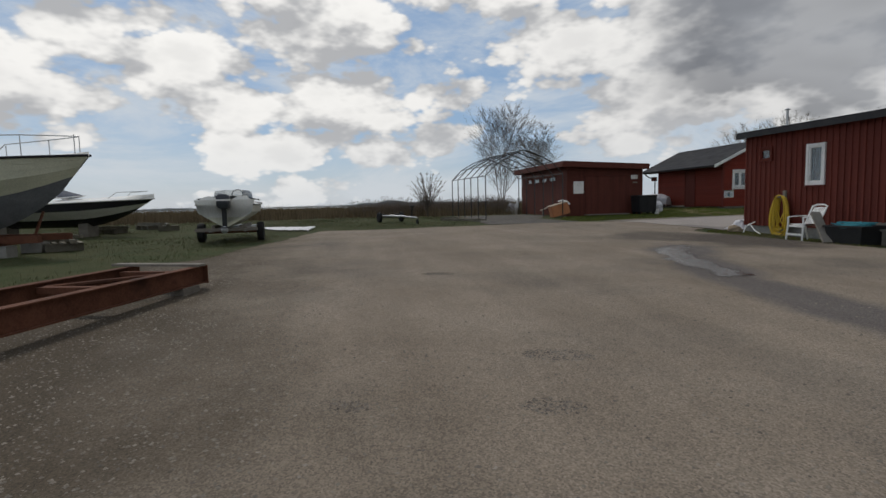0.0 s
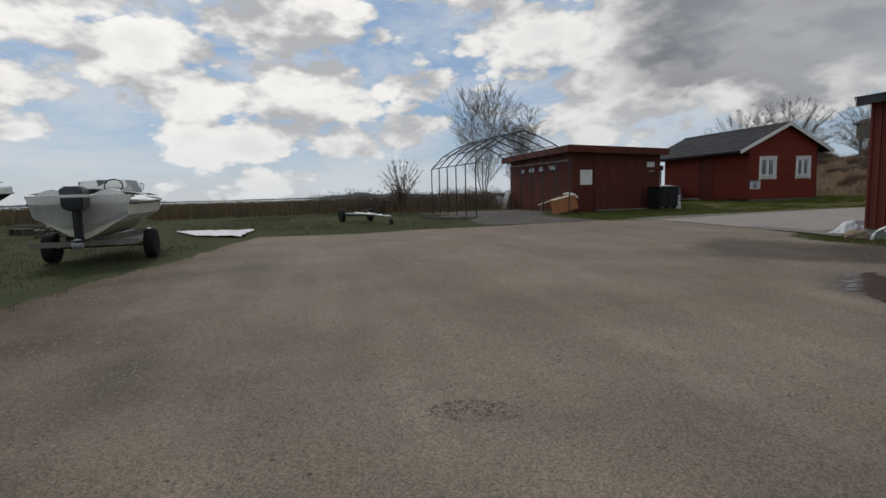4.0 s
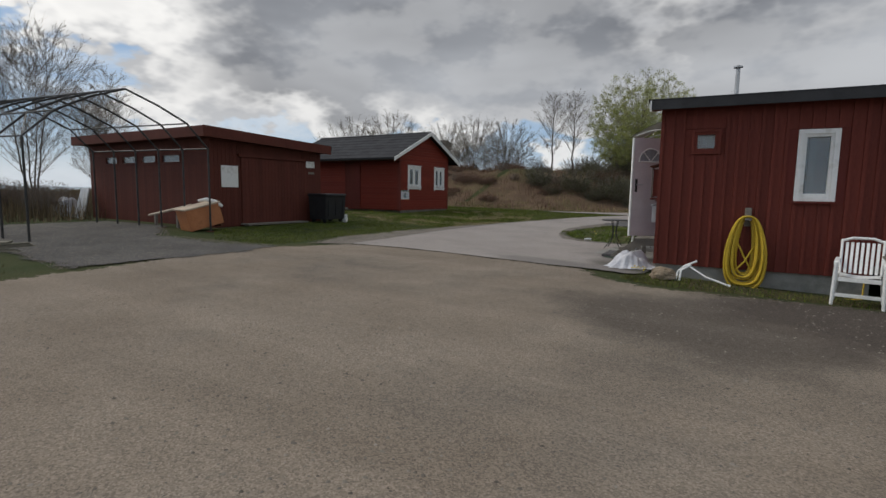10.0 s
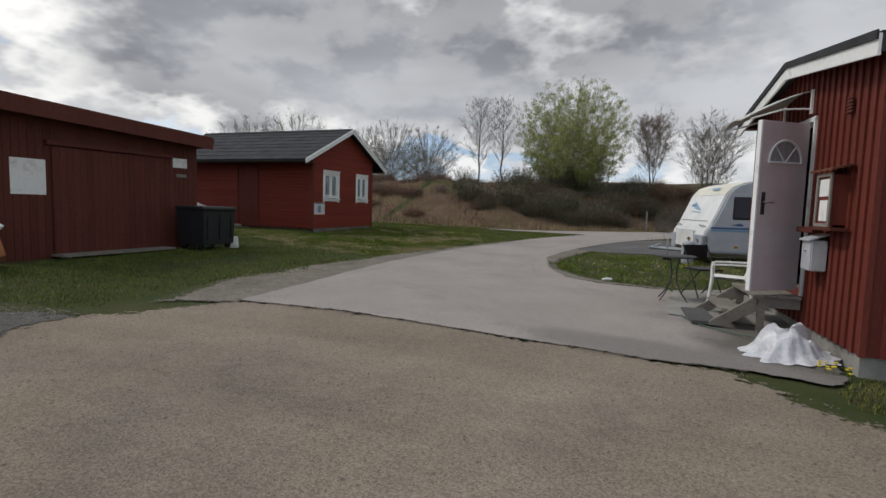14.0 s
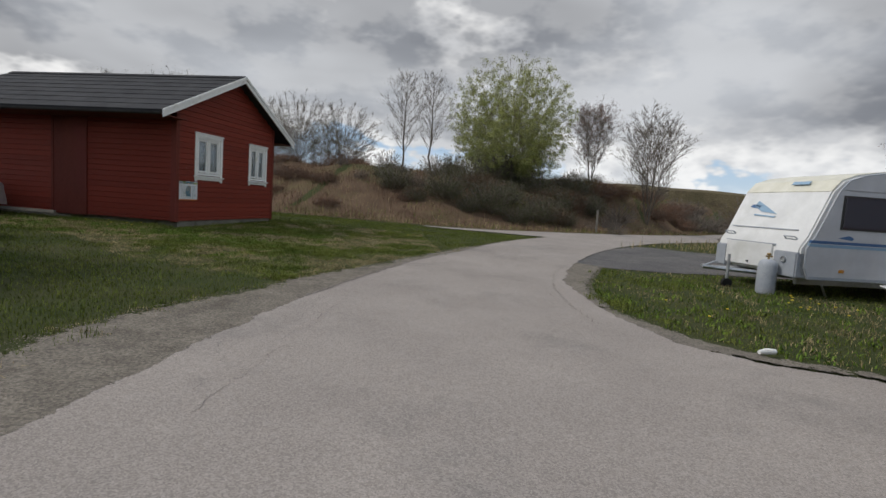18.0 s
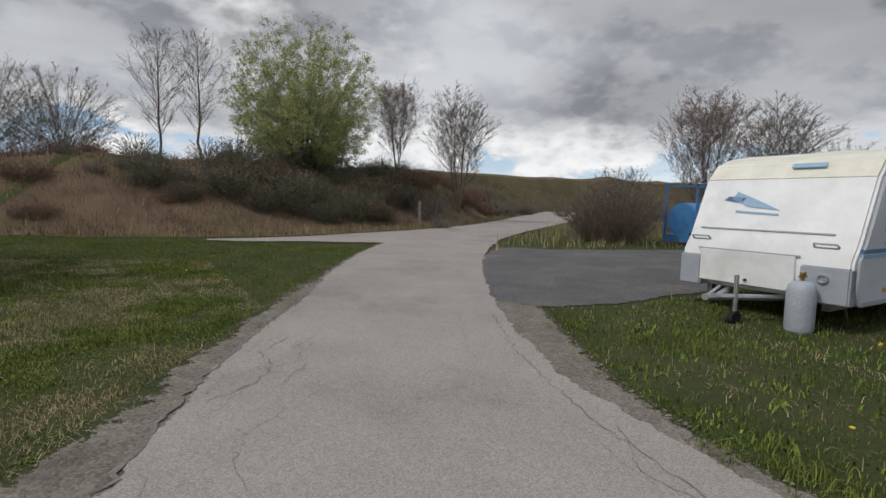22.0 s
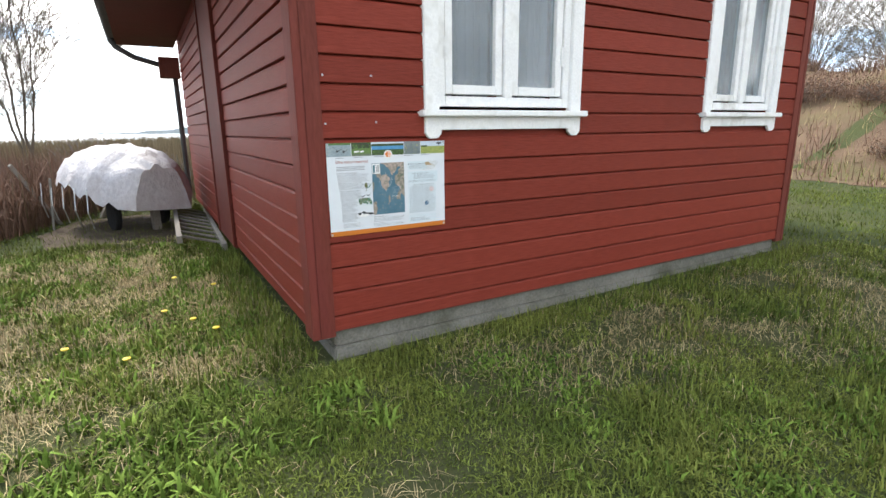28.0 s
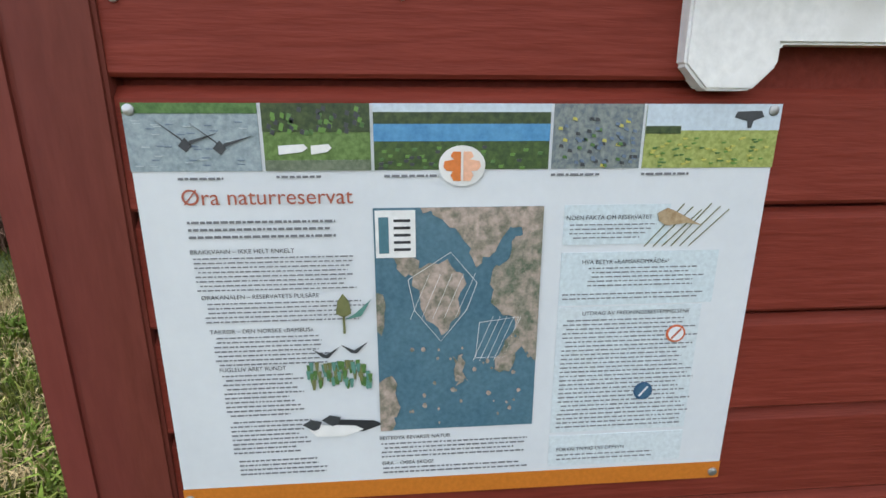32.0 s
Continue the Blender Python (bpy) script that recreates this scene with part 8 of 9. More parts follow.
def seg_mesh(name, segs, mat, sides=3):
    if not segs:
        segs = [(Vector((0, 0, 0)), Vector((0, 0, 0.1)), 0.01, 0.01, 0)]
    a = np.array([tuple(s[0]) for s in segs])
    b = np.array([tuple(s[1]) for s in segs])
    ra, rb = np.array([s[2] for s in segs]), np.array([s[3] for s in segs])
    d = b - a
    d /= np.linalg.norm(d, axis=1)[:, None] + 1e-9
    ref = np.where(np.abs(d[:, 2:3]) > 0.9, np.array([[1.0, 0, 0]]), np.array([[0, 0, 1.0]]))
    u = np.cross(d, ref)
    u /= np.linalg.norm(u, axis=1)[:, None] + 1e-9
    w = np.cross(d, u)
    ang = 2 * np.pi * np.arange(sides) / sides
    ring = np.cos(ang)[None, :, None] * u[:, None] + np.sin(ang)[None, :, None] * w[:, None]
    v = np.concatenate([a[:, None] + ring * ra[:, None, None], b[:, None] + ring * rb[:, None, None]], 1).reshape(-1, 3)
    n = len(segs)
    base = np.arange(n)[:, None] * (2 * sides)
    k = np.arange(sides)[None]
    f = np.stack([base + k, base + (k + 1) % sides, base + sides + (k + 1) % sides, base + sides + k], -1).reshape(-1, 4)
    return quick_mesh(name, v, f, mat)


def quick_mesh(name, v, f, mat):
    me = bpy.data.meshes.new(name)
    me.vertices.add(len(v))
    me.vertices.foreach_set("co", np.ascontiguousarray(v, dtype=np.float32).ravel())
    k = f.shape[1]
    me.loops.add(f.size)
    me.loops.foreach_set("vertex_index", np.ascontiguousarray(f, dtype=np.int32).ravel())
    me.polygons.add(len(f))
    me.polygons.foreach_set("loop_start", np.arange(0, f.size, k, dtype=np.int32))
    me.update(calc_edges=True)
    me.materials.append(mat)
    return me


def leaf_cards(rng, points, size, mat, name="leaves"):
    """Many small folded leaves at given points."""
    n = len(points)
    d = rng.normal(size=(n, 3))
    d /= np.linalg.norm(d, axis=1)[:, None]
    e = np.cross(d, rng.normal(size=(n, 3)))
    e /= np.linalg.norm(e, axis=1)[:, None] + 1e-9
    s = size * rng.uniform(0.6, 1.3, (n, 1))
    p = np.asarray(points)
    v = np.stack([p, p + d * s * 0.5 + e * s * 0.22, p + d * s, p + d * s * 0.5 - e * s * 0.22], 1).reshape(-1, 3)
    f = np.arange(4 * n).reshape(-1, 4)
    return quick_mesh(name, v, f, mat)


M["young_leaf"] = material("young_leaves", (0.23, 0.25, 0.06), (0.37, 0.39, 0.12), 2, 0.6, 0.0, per_object=0.25, island=True)
M["silver_leaf"] = material("silvery_buds", (0.26, 0.25, 0.19), (0.38, 0.36, 0.29), 2, 0.7, 0.0, per_object=0.25, island=True)
M["pink_bud"] = material("reddish_buds", (0.20, 0.11, 0.09), (0.28, 0.17, 0.14), 2, 0.7, 0.0, per_object=0.2, island=True)
M["bramble_leaf"] = material("red_brown_bramble_leaves", (0.11, 0.062, 0.043), (0.20, 0.125, 0.085), 2, 0.85, 0.0, per_object=0.4, island=True)
SPECIES = {}


def species(key, segs, leaves=0, leaf_mat=None, size=0.09, seed=1, spread_out=0.12, min_lvl=2):
    rng = np.random.default_rng(seed)
    trunk = seg_mesh("trunk", [s for s in segs if s[4] == 0], M["bark"], 6)
    crown = seg_mesh("crown", [s for s in segs if s[4] >= 1], M["twig"], 3)
    lf = None
    if leaves:
        tips = np.array([tuple(s[1]) for s in segs if s[4] >= min_lvl])
        pts = tips[rng.integers(0, len(tips), leaves)] + rng.normal(0, spread_out, (leaves, 3))
        lf = leaf_cards(rng, pts, size, leaf_mat)
    SPECIES[key] = (trunk, crown, lf)


def plant(key, x, y, s, rz, label, name="tree", group="", sx=1.0, sink=0.0):
    t = thing(name, pose(x, y, gz(x, y) - sink, 0, 0, rz) @ Matrix.Diagonal((s * sx, s * sx, s, 1)), label, name.replace("_", " "), group)
    tr_, cr_, lf = SPECIES[key]
    for nm, me in (("trunk", tr_), ("crown", cr_), ("leaves", lf)):
        if me:
            o = new(nm, me)
            o.parent = t
    return t


M["dark_leaf"] = material("dark_evergreen_leaves", (0.050, 0.058, 0.024), (0.105, 0.100, 0.048), 2, 0.7, 0.0, per_object=0.3, island=True)


def round_crown(seed, mid, rx, rz, stems, twigs=7, thick=1.0, low=-0.75, fan=0.30, rmin=0.007, sub_twigs=3, even=0.80, twig_len=1.0, scatter=0.42):
    """Many long shoots fanning from one foot to the surface of a rounded crown, with side twigs."""
    r = random.Random(seed)
    segs = []
    for s in range(stems):
        cz = 1 - (1 - low) * (s + 0.5) / stems
        a = 2.399963 * s + r.uniform(-0.3, 0.3)
        q = math.sqrt(max(0, 1 - cz * cz))
        k = r.uniform(even, 1.03)
        end = Vector((rx * q * math.cos(a) * k, rx * q * math.sin(a) * k, mid + rz * cz * k))
        ctl = Vector((end.x * fan, end.y * fan, end.z * r.uniform(0.45, 0.62)))
        pts = [Vector((end.x * 0.03, end.y * 0.03, -0.15)) * (1 - t) ** 2 + ctl * 2 * t * (1 - t) + end * t * t for t in [i / 7 for i in range(8)]]
        pts = [p + Vector((r.gauss(0, 0.03), r.gauss(0, 0.03), 0)) * min(1, i) for i, p in enumerate(pts)]
        rad = 0.016 * (mid + rz) * thick / stems ** 0.35
        for i in range(7):
            segs.append((pts[i], pts[i + 1], max(rmin, rad * (1 - i / 8)), max(rmin, rad * (1 - (i + 1) / 8)), 0 if i < 3 else 1))
        for j in range(twigs):
            t = r.uniform(0.38, 1.0)
            i = min(6, int(t * 7))
            p = pts[i].lerp(pts[i + 1], t * 7 - i)
            d = ((pts[i + 1] - pts[i]).normalized() + Vector((r.gauss(0, scatter), r.gauss(0, scatter), r.gauss(0.1, scatter * 0.7)))).normalized()
            ln = r.uniform(0.10, 0.22) * (rx + rz) * 0.5 * twig_len * (1.25 - 0.5 * t)
            e = p + d * ln
            segs.append((p, e, rmin * 1.2, rmin * 0.8, 2))
            for m in range(sub_twigs):
                b = p.lerp(e, r.uniform(0.25, 0.95))
                dd = (d + Vector((r.gauss(0, 0.45), r.gauss(0, 0.45), r.gauss(0.05, 0.35)))).normalized()
                segs.append((b, b + dd * ln * r.uniform(0.3, 0.6), rmin * 0.9, rmin * 0.6, 3))
    return segs


def slender(seed, h, wide, limbs, twigs=7, sub=4, thick=1.0, first=0.18, fork=0, rmin=0.005, rise=1.0):
    """A tree with one leading stem, or a few close ones, and short rising limbs in an oval crown."""
    r = random.Random(seed)
    segs = []
    for s in range(max(1, fork)):
        a0 = 2 * math.pi * (s + r.random() * 0.5) / max(1, fork)
        out_ = wide * 0.32 * (fork > 1)
        tall_ = h * (1.0 if s == 0 else r.uniform(0.78, 0.95))
        n = 12
        pts = [Vector((math.cos(a0) * out_ * (i / n) ** 0.8 + r.gauss(0, 0.035) * (i > 0), math.sin(a0) * out_ * (i / n) ** 0.8 + r.gauss(0, 0.035) * (i > 0), -0.15 + tall_ * i / n)) for i in range(n + 1)]
        rad = 0.0135 * h * thick / max(1, fork) ** 0.4
        for i in range(n):
            segs.append((pts[i], pts[i + 1], max(rmin, rad * (1 - 0.93 * i / n)), max(rmin, rad * (1 - 0.93 * (i + 1) / n)), 0))
        for j in range(limbs):
            t = first + (0.98 - first) * (j + r.random()) / limbs
            i = min(n - 1, int(t * n))
            p = pts[i].lerp(pts[i + 1], t * n - i)
            u = (t - first) / (1 - first)
            ln = wide * (0.25 + 1.05 * math.sin(math.pi * min(1, 0.22 + 0.75 * u)) ** 1.2) * r.uniform(0.7, 1.05) * (0.75 if fork > 1 else 1)
            a = 2.399963 * j + r.uniform(-0.5, 0.5) + a0
            d = Vector((math.cos(a), math.sin(a), r.uniform(0.75, 1.25) * rise)).normalized()
            q = p
            lr = max(rmin, rad * 0.34 * (1 - 0.7 * t))
            path = [p]
            for m in range(4):
                d = (d + Vector((r.gauss(0, 0.09), r.gauss(0, 0.09), 0.10))).normalized()
                q2 = q + d * ln / 4
                segs.append((q, q2, max(rmin, lr * (1 - m / 5)), max(rmin, lr * (1 - (m + 1) / 5)), 1))
                q = q2
                path.append(q)
            for m in range(twigs):
                c = r.uniform(0.8, 3.99)
                b = path[int(c)].lerp(path[int(c) + 1], c % 1)
                dd = (d + Vector((r.gauss(0, 0.5), r.gauss(0, 0.5), r.gauss(0.1, 0.3)))).normalized()
                tl = ln * r.uniform(0.22, 0.42)
                segs.append((b, b + dd * tl, rmin * 0.95, rmin * 0.7, 2))
                for w in range(sub):
                    bb = b + dd * tl * r.uniform(0.3, 1.0)
                    de = (dd + Vector((r.gauss(0, 0.5), r.gauss(0, 0.5), r.gauss(0.1, 0.35)))).normalized()
                    segs.append((bb, bb + de * tl * r.uniform(0.3, 0.6), rmin * 0.75, rmin * 0.5, 3))
    return segs


species("willow", round_crown(4, 4.0, 4.15, 4.05, 320, 10, 0.75, -0.86, 0.34, 0.006, 4, 0.95, 0.62, 0.95), 135000, M["young_leaf"], 0.082, 2, 0.09, 2)
species("birch", slender(8, 6.6, 1.75, 54, 7, 4, 0.8, 0.22), 1800, M["silver_leaf"], 0.05, 3)
species("bushy", round_crown(12, 2.9, 2.9, 2.8, 90, 16, 0.7, -0.6, 0.3, 0.006, 4, 0.86), 14000, M["silver_leaf"], 0.055, 4)
species("bare", slender(17, 6.4, 2.1, 34, 8, 5, 0.8, 0.22, 4, 0.006), 2500, M["silver_leaf"], 0.05, 8)
species("poplar", slender(23, 8.0, 3.6, 30, 9, 6, 0.8, 0.20, 4, 0.006, 0.8))
species("budding", slender(29, 5.8, 2.5, 32, 8, 5, 0.9, 0.2, 4, 0.006), 9000, M["pink_bud"], 0.06, 5)
species("sapling", round_crown(31, 1.6, 0.8, 0.95, 40, 14, 1.0, -0.5, 0.08, 0.006))
species("big_bush", round_crown(43, 1.5, 1.7, 1.5, 170, 10, 0.6, -0.85, 0.42, 0.005, 4, 0.7), 7000, M["bramble_leaf"], 0.05, 9, 0.1, 1)
species("shrub", round_crown(37, 0.95, 1.35, 0.95, 70, 9, 0.8, -0.7, 0.45, 0.008))
species("thicket", round_crown(39, 1.0, 1.4, 1.05, 80, 9, 0.8, -0.8, 0.45, 0.008, 3, 0.65), 6500, M["dark_leaf"], 0.075, 6, 0.16, 1)
species("bramble", round_crown(41, 0.5, 1.5, 0.5, 60, 7, 0.6, -0.8, 0.5, 0.008), 9000, M["bramble_leaf"], 0.075, 7, 0.26, 1)
for k in range(40):
    rr = random.Random(k + 300)
    x, y = rr.uniform(-30, -2), rr.uniform(25, 38)
    plant("bramble", x, y, rr.uniform(0.35, 0.75), 57 * k, "low red-brown bramble mound on the bank", "bramble", "brambles on the bank", 1.0, 0.1)
for k in range(22):
    rr = random.Random(k + 400)
    x = rr.uniform(-4, 16)
    y = 30.5 + max(0, x) * 1.35 + rr.uniform(0, 8)
    plant("bramble", x, y, rr.uniform(0.5, 1.0), 57 * k, "low red-brown bramble mound on the bank", "bramble", "brambles on the bank", 1.0, 0.1)
plant("willow", -2.0, 36.4, 1.03, 20, "round pollard-like willow in pale young leaf on the bank", "willow_tree", "", 1.0, 0.2)
plant("birch", -9.6, 36.6, 1.05, 0, "slender birch with thin bare twigs on the bank", "birch_tree", "birches on the bank", 1.1)
plant("birch", -7.5, 36.2, 1.0, 120, "slender birch with thin bare twigs on the bank", "birch_tree", "birches on the bank", 1.1)
plant("bushy", -19.5, 40, 1.1, 30, "bushy goat willow with silvery buds on the bank", "goat_willow", "goat willows")
plant("bushy", -15.9, 40.5, 0.98, 150, "bushy goat willow with silvery buds on the bank", "goat_willow", "goat willows", 1.15)
plant("bushy", -23.5, 41, 1.0, 250, "bushy goat willow with silvery buds on the bank", "goat_willow", "goat willows", 1.1)
plant("budding", 3.9, 40.5, 1.0, 10, "small bare tree with reddish twigs on the bank", "bare_tree", "bare trees on the bank")
plant("bare", 8.1, 40, 1.35, 80, "wide bare tree with thin branches on the bank", "bare_tree", "bare trees on the bank", 1.1)
plant("budding", 25.5, 37.5, 1.55, 200, "leafless tree with reddish buds behind the caravan", "bare_tree", "trees behind the caravan", 1.15)
plant("bare", 33, 38.5, 1.6, 30, "wide bare tree behind the caravan", "bare_tree", "trees behind the caravan", 1.4)
plant("bushy", 39, 39, 1.3, 60, "wide bare bushy tree behind the caravan", "bare_tree", "trees behind the caravan", 1.3)
plant("poplar", -27.2, 3.4, 1.22, 40, "tall bare multi-stemmed tree by the reeds", "bare_tree", "", 0.84)
plant("sapling", -16.6, -5.5, 1.3, 0, "small round bare sapling in the reeds", "sapling", "", 1.3)
plant("bare", -29, 7.6, 1.3, 10, "bare tree standing in the scrub", "bare_tree", "", 1.0)
plant("bushy", -30, 33, 1.3, 100, "bare scrubby tree behind the cabin", "bare_tree", "trees behind the cabin", 1.1)
plant("bushy", -26, 34, 1.2, 220, "bare scrubby tree behind the cabin", "bare_tree", "trees behind the cabin", 1.2)
for n_, (x, y, s_) in enumerate([ (-6.5, 33, 0.85), (-9.8, 33.5, 0.8), (16, 27, 1.1), (20, 30, 1.3), (-12.5, 35.5, 0.8), (5.6, 36.5, 0.9)] + [(random.Random(k).uniform(-28, 6), random.Random(k + 50).uniform(29, 42), random.Random(k + 90).uniform(0.35, 0.7)) for k in range(26)] + [(random.Random(k).uniform(9, 42), random.Random(k + 70).uniform(50, 62), random.Random(k + 33).uniform(0.8, 1.3)) for k in range(26)]):
    plant("shrub", x, y, s_ * 0.9, 47 * n_, "dense brown leafless shrub on the rough bank", "shrub", "shrubs on the bank", 1.1, 0.1)
for n_, (x, y, s_) in enumerate([(-9.3, 31.2, 0.5), (-8.0, 29.6, 0.85), (-6.6, 28.6, 0.5), (-5.0, 29.5, 0.95), (-3.6, 29.2, 0.55), (-2.5, 30.2, 1.05), (-0.9, 29.9, 0.6), (0.4, 31.2, 0.95), (1.8, 32.0, 0.6), (-4.2, 32.5, 0.8), (-1.6, 32.2, 0.75), (1.4, 33.8, 0.9), (3.6, 35.5, 0.8), (-3.0, 34.6, 1.0), (0.2, 34.9, 0.95), (-5.4, 34.0, 0.8), (2.6, 37.0, 0.9), (-1.4, 35.6, 0.9)]):
    plant("thicket", x, y, s_, 53 * n_, "dark dense evergreen shrub below the willow", "shrub", "dark shrubs below the willow", 1.1, 0.2)
for n_, (x, y, s_) in enumerate([(-22, -10.5, 0.75), (-24, -8, 0.6), (-26, -6.5, 0.7), (-23, -4, 0.55), (-17, 0.2, 0.7), (-18, 8.2, 0.6), (-20, 10, 0.7), (-17.5, 11.5, 0.5)]):
    plant("shrub", x, y, s_, 61 * n_, "low bare willow shrub among the reeds", "shrub", "shrubs in the reeds", 1.0, 0.1)

for n_, (x, y, s_) in enumerate([(9.7, 22.4, 0.95), (8.8, 23.2, 0.8), (10.3, 24.0, 1.0)]):
    plant("big_bush", x, y, s_, 71 * n_, "dense brown thorn bush beside the blue skip", "shrub", "bushes beside the skip", 1.0, 0.1)

for k in range(22):
    rr = random.Random(k + 700)
    x, y = rr.uniform(-24, -15.5), -9 + 0.5 * k + rr.uniform(-0.6, 0.6)
    plant("big_bush", x, y, rr.uniform(0.34, 0.58), 83 * k, "low tangled brown bush behind the tent frame", "shrub", "bushes behind the tent frame", 1.3, 0.1)

# ---- grass, straw, reeds and brambles ----
M["blade"] = material("grass_blades", (0.058, 0.090, 0.014), (0.150, 0.165, 0.034), 1.1, 0.85, 0.0, per_object=0.5, island=True, fine=3)
M["blade_dry"] = material("dry_straw", (0.22, 0.17, 0.085), (0.36, 0.29, 0.16), 1.5, 0.8, 0.0, per_object=0.45, island=True, fine=3)
M["meadow_blade"] = material("dull_meadow_grass", (0.030, 0.043, 0.011), (0.078, 0.080, 0.024), 0.6, 0.9, 0.0, per_object=0.4, island=True, fine=3)
M["meadow_straw"] = material("dull_meadow_straw", (0.080, 0.062, 0.036), (0.15, 0.118, 0.068), 0.8, 0.9, 0.0, per_object=0.4, island=True, fine=3)
M["reed"] = material("brown_reeds", (0.105, 0.078, 0.046), (0.19, 0.145, 0.088), 0.5, 0.9, 0.0, per_object=0.35, island=True, fine=3)
M["cane"] = material("bramble_canes", (0.10, 0.058, 0.042), (0.19, 0.115, 0.08), 0.6, 0.85, 0.0, per_object=0.3, island=True, fine=3)


def in_poly(x, y, poly):
    inside = np.zeros(len(x), bool)
    for (x0, y0), (x1, y1) in zip(poly, poly[1:] + poly[:1]):
        cut = (y0 > y) != (y1 > y)
        inside ^= cut & (x < (x1 - x0) * (y - y0) / ((y1 - y0) or 1e-9) + x0)
    return inside


def patchy(x, y, k, seed):
    return 0.5 + 0.25 * (np.sin(x * k + seed) * np.sin(y * k * 1.13 + 2 * seed) + np.sin(x * k * 2.3 + y * k * 1.7 + seed) + 0.5 * np.sin(x * k * 5.1 - y * k * 4.3))


def clump(x, y, cell, seed):
    """Smooth random field between 0 and 1 with lumps of the given size."""
    t = np.random.default_rng(seed).random((128, 128))
    u, v = np.asarray(x) / cell, np.asarray(y) / cell
    i, j = np.floor(u).astype(int), np.floor(v).astype(int)
    a, b = u - i, v - j
    a, b = a * a * (3 - 2 * a), b * b * (3 - 2 * b)
    g = lambda p, q: t[p % 128, q % 128]
    return (g(i, j) * (1 - a) + g(i + 1, j) * a) * (1 - b) + (g(i, j + 1) * (1 - a) + g(i + 1, j + 1) * a) * b


def blades(name, poly, count, high, width, mat, label, seed, keep=None, lean=0.45, avoid=(), curve=True, lift=0.0, tall=None):
    rng = np.random.default_rng(seed)
    a = np.array(poly, float)
    lo, hi = a.min(0), a.max(0)
    x, y = rng.uniform(lo[0], hi[0], count), rng.uniform(lo[1], hi[1], count)
    ok = in_poly(x, y, poly)
    for q in avoid:
        ok &= ~in_poly(x, y, q)
    if keep is not None:
        ok &= rng.random(count) < keep(x, y)
    x, y = x[ok], y[ok]
    n = len(x)
    h = rng.uniform(high[0], high[1], n) * rng.uniform(0.6, 1.15, n)
    if tall is not None:
        h = h * tall(x, y)
    a1 = rng.uniform(0, 2 * np.pi, n)
    l = np.abs(rng.normal(0, lean, n))
    dx, dy = np.cos(a1) * l, np.sin(a1) * l
    wx, wy = -np.sin(a1) * width / 2, np.cos(a1) * width / 2
    z = height(x, y) + lift - 0.01
    b0 = np.stack([x - wx, y - wy, z], -1)
    b1 = np.stack([x + wx, y + wy, z], -1)
    tip = np.stack([x + dx * h, y + dy * h, z + h * np.sqrt(np.maximum(0.08, 1 - 0.5 * l * l))], -1)
    if curve:
        m0 = np.stack([x + dx * h * 0.3 - wx * 0.75, y + dy * h * 0.3 - wy * 0.75, z + h * 0.58], -1)
        m1 = np.stack([x + dx * h * 0.3 + wx * 0.75, y + dy * h * 0.3 + wy * 0.75, z + h * 0.58], -1)
        v = np.stack([b0, b1, m1, m0, tip], 1).reshape(-1, 3)
        i = np.arange(n)[:, None] * 5
        f = np.concatenate([i + [[0, 1, 2]], i + [[0, 2, 3]], i + [[3, 2, 4]]], 1).reshape(-1, 3)
    else:
        v = np.stack([b0, b1, tip], 1).reshape(-1, 3)
        f = np.arange(3 * n).reshape(-1, 3)
    return tagged(new(name, quick_mesh(name, v, f, mat)), label, "grass", "", "stuff")


CABIN = [(AX0, AY0), (AX1 + 0.05, AY0), (AX1 + 0.05, AY1), (AX0, AY1)]
SHOP = [(BX0, BY0), (BX1 + 0.05, BY0), (BX1 + 0.05, BY1), (BX0, BY1)]
EDGE_L = [(-3.45, 2.6), (-3.3, 5), (-3.1, 6.3), (-2.9, 7.8), (-2.58, 9.0), (-2.38, 9.9), (-2.2, 10.8), (-2.06, 11.5), (-1.79, 12.7), (-1.45, 14.2), (-1.16, 15.1), (-0.75, 17.0), (-0.35, 18.4), (0.15, 19.9)]
LAWN = EDGE_L + [(0.4, 21.3), (-3.2, 21.65), (-4.6, 22.0), (-5.2, 22.9), (-8, 22.2), (-14, 23), (-18, 20), (-18, 8.5), (-12, 8.6), (-9, 8), (-7.9, 6.2), (-7.4, 1.0), (-5, -0.6), (-3.0, -0.2)]
NEAR = [(-8.3, 9.0), (-6, 7.6), (-3.0, 7.2), (-2.58, 9.0), (-2.38, 9.9), (-2.2, 10.8), (-2.06, 11.5), (-1.79, 12.7), (-3.4, 17.2), (-8.2, 17.2), (-8.28, 11.8), (-11.5, 11.7), (-11.5, 9.4)]
NEARER = [(-8.28, 10.2), (-6, 8.6), (-4.2, 8.6), (-4.2, 12.5), (-6.0, 14.6), (-8.28, 14.6)]
ISLAND = [(1.9, 12.2), (1.62, 10.7), (1.42, 9.6), (1.42, 8.6), (1.54, 7.6), (2.1, 6.75), (2.85, 6.1), (4.0, 5.95), (5.2, 6.6), (9, 7), (12, 10), (12, 14.6), (7, 13.3), (4.6, 12.65), (3.1, 12.1)]
mix_k = lambda x, y: 0.40 * clump(x, y, 1.3, 1) + 0.35 * clump(x, y, 0.42, 2) + 0.25 * clump(x, y, 0.16, 3)
green_k = lambda x, y: np.clip(3.6 * (mix_k(x, y) - 0.36), 0.06, 1)
dry_k = lambda x, y: np.clip(3.8 * (0.54 - mix_k(x, y)), 0.06, 0.95)
lush = lambda x, y: 0.55 + 1.1 * clump(x, y, 0.22, 7) * clump(x, y, 0.8, 8) * 2
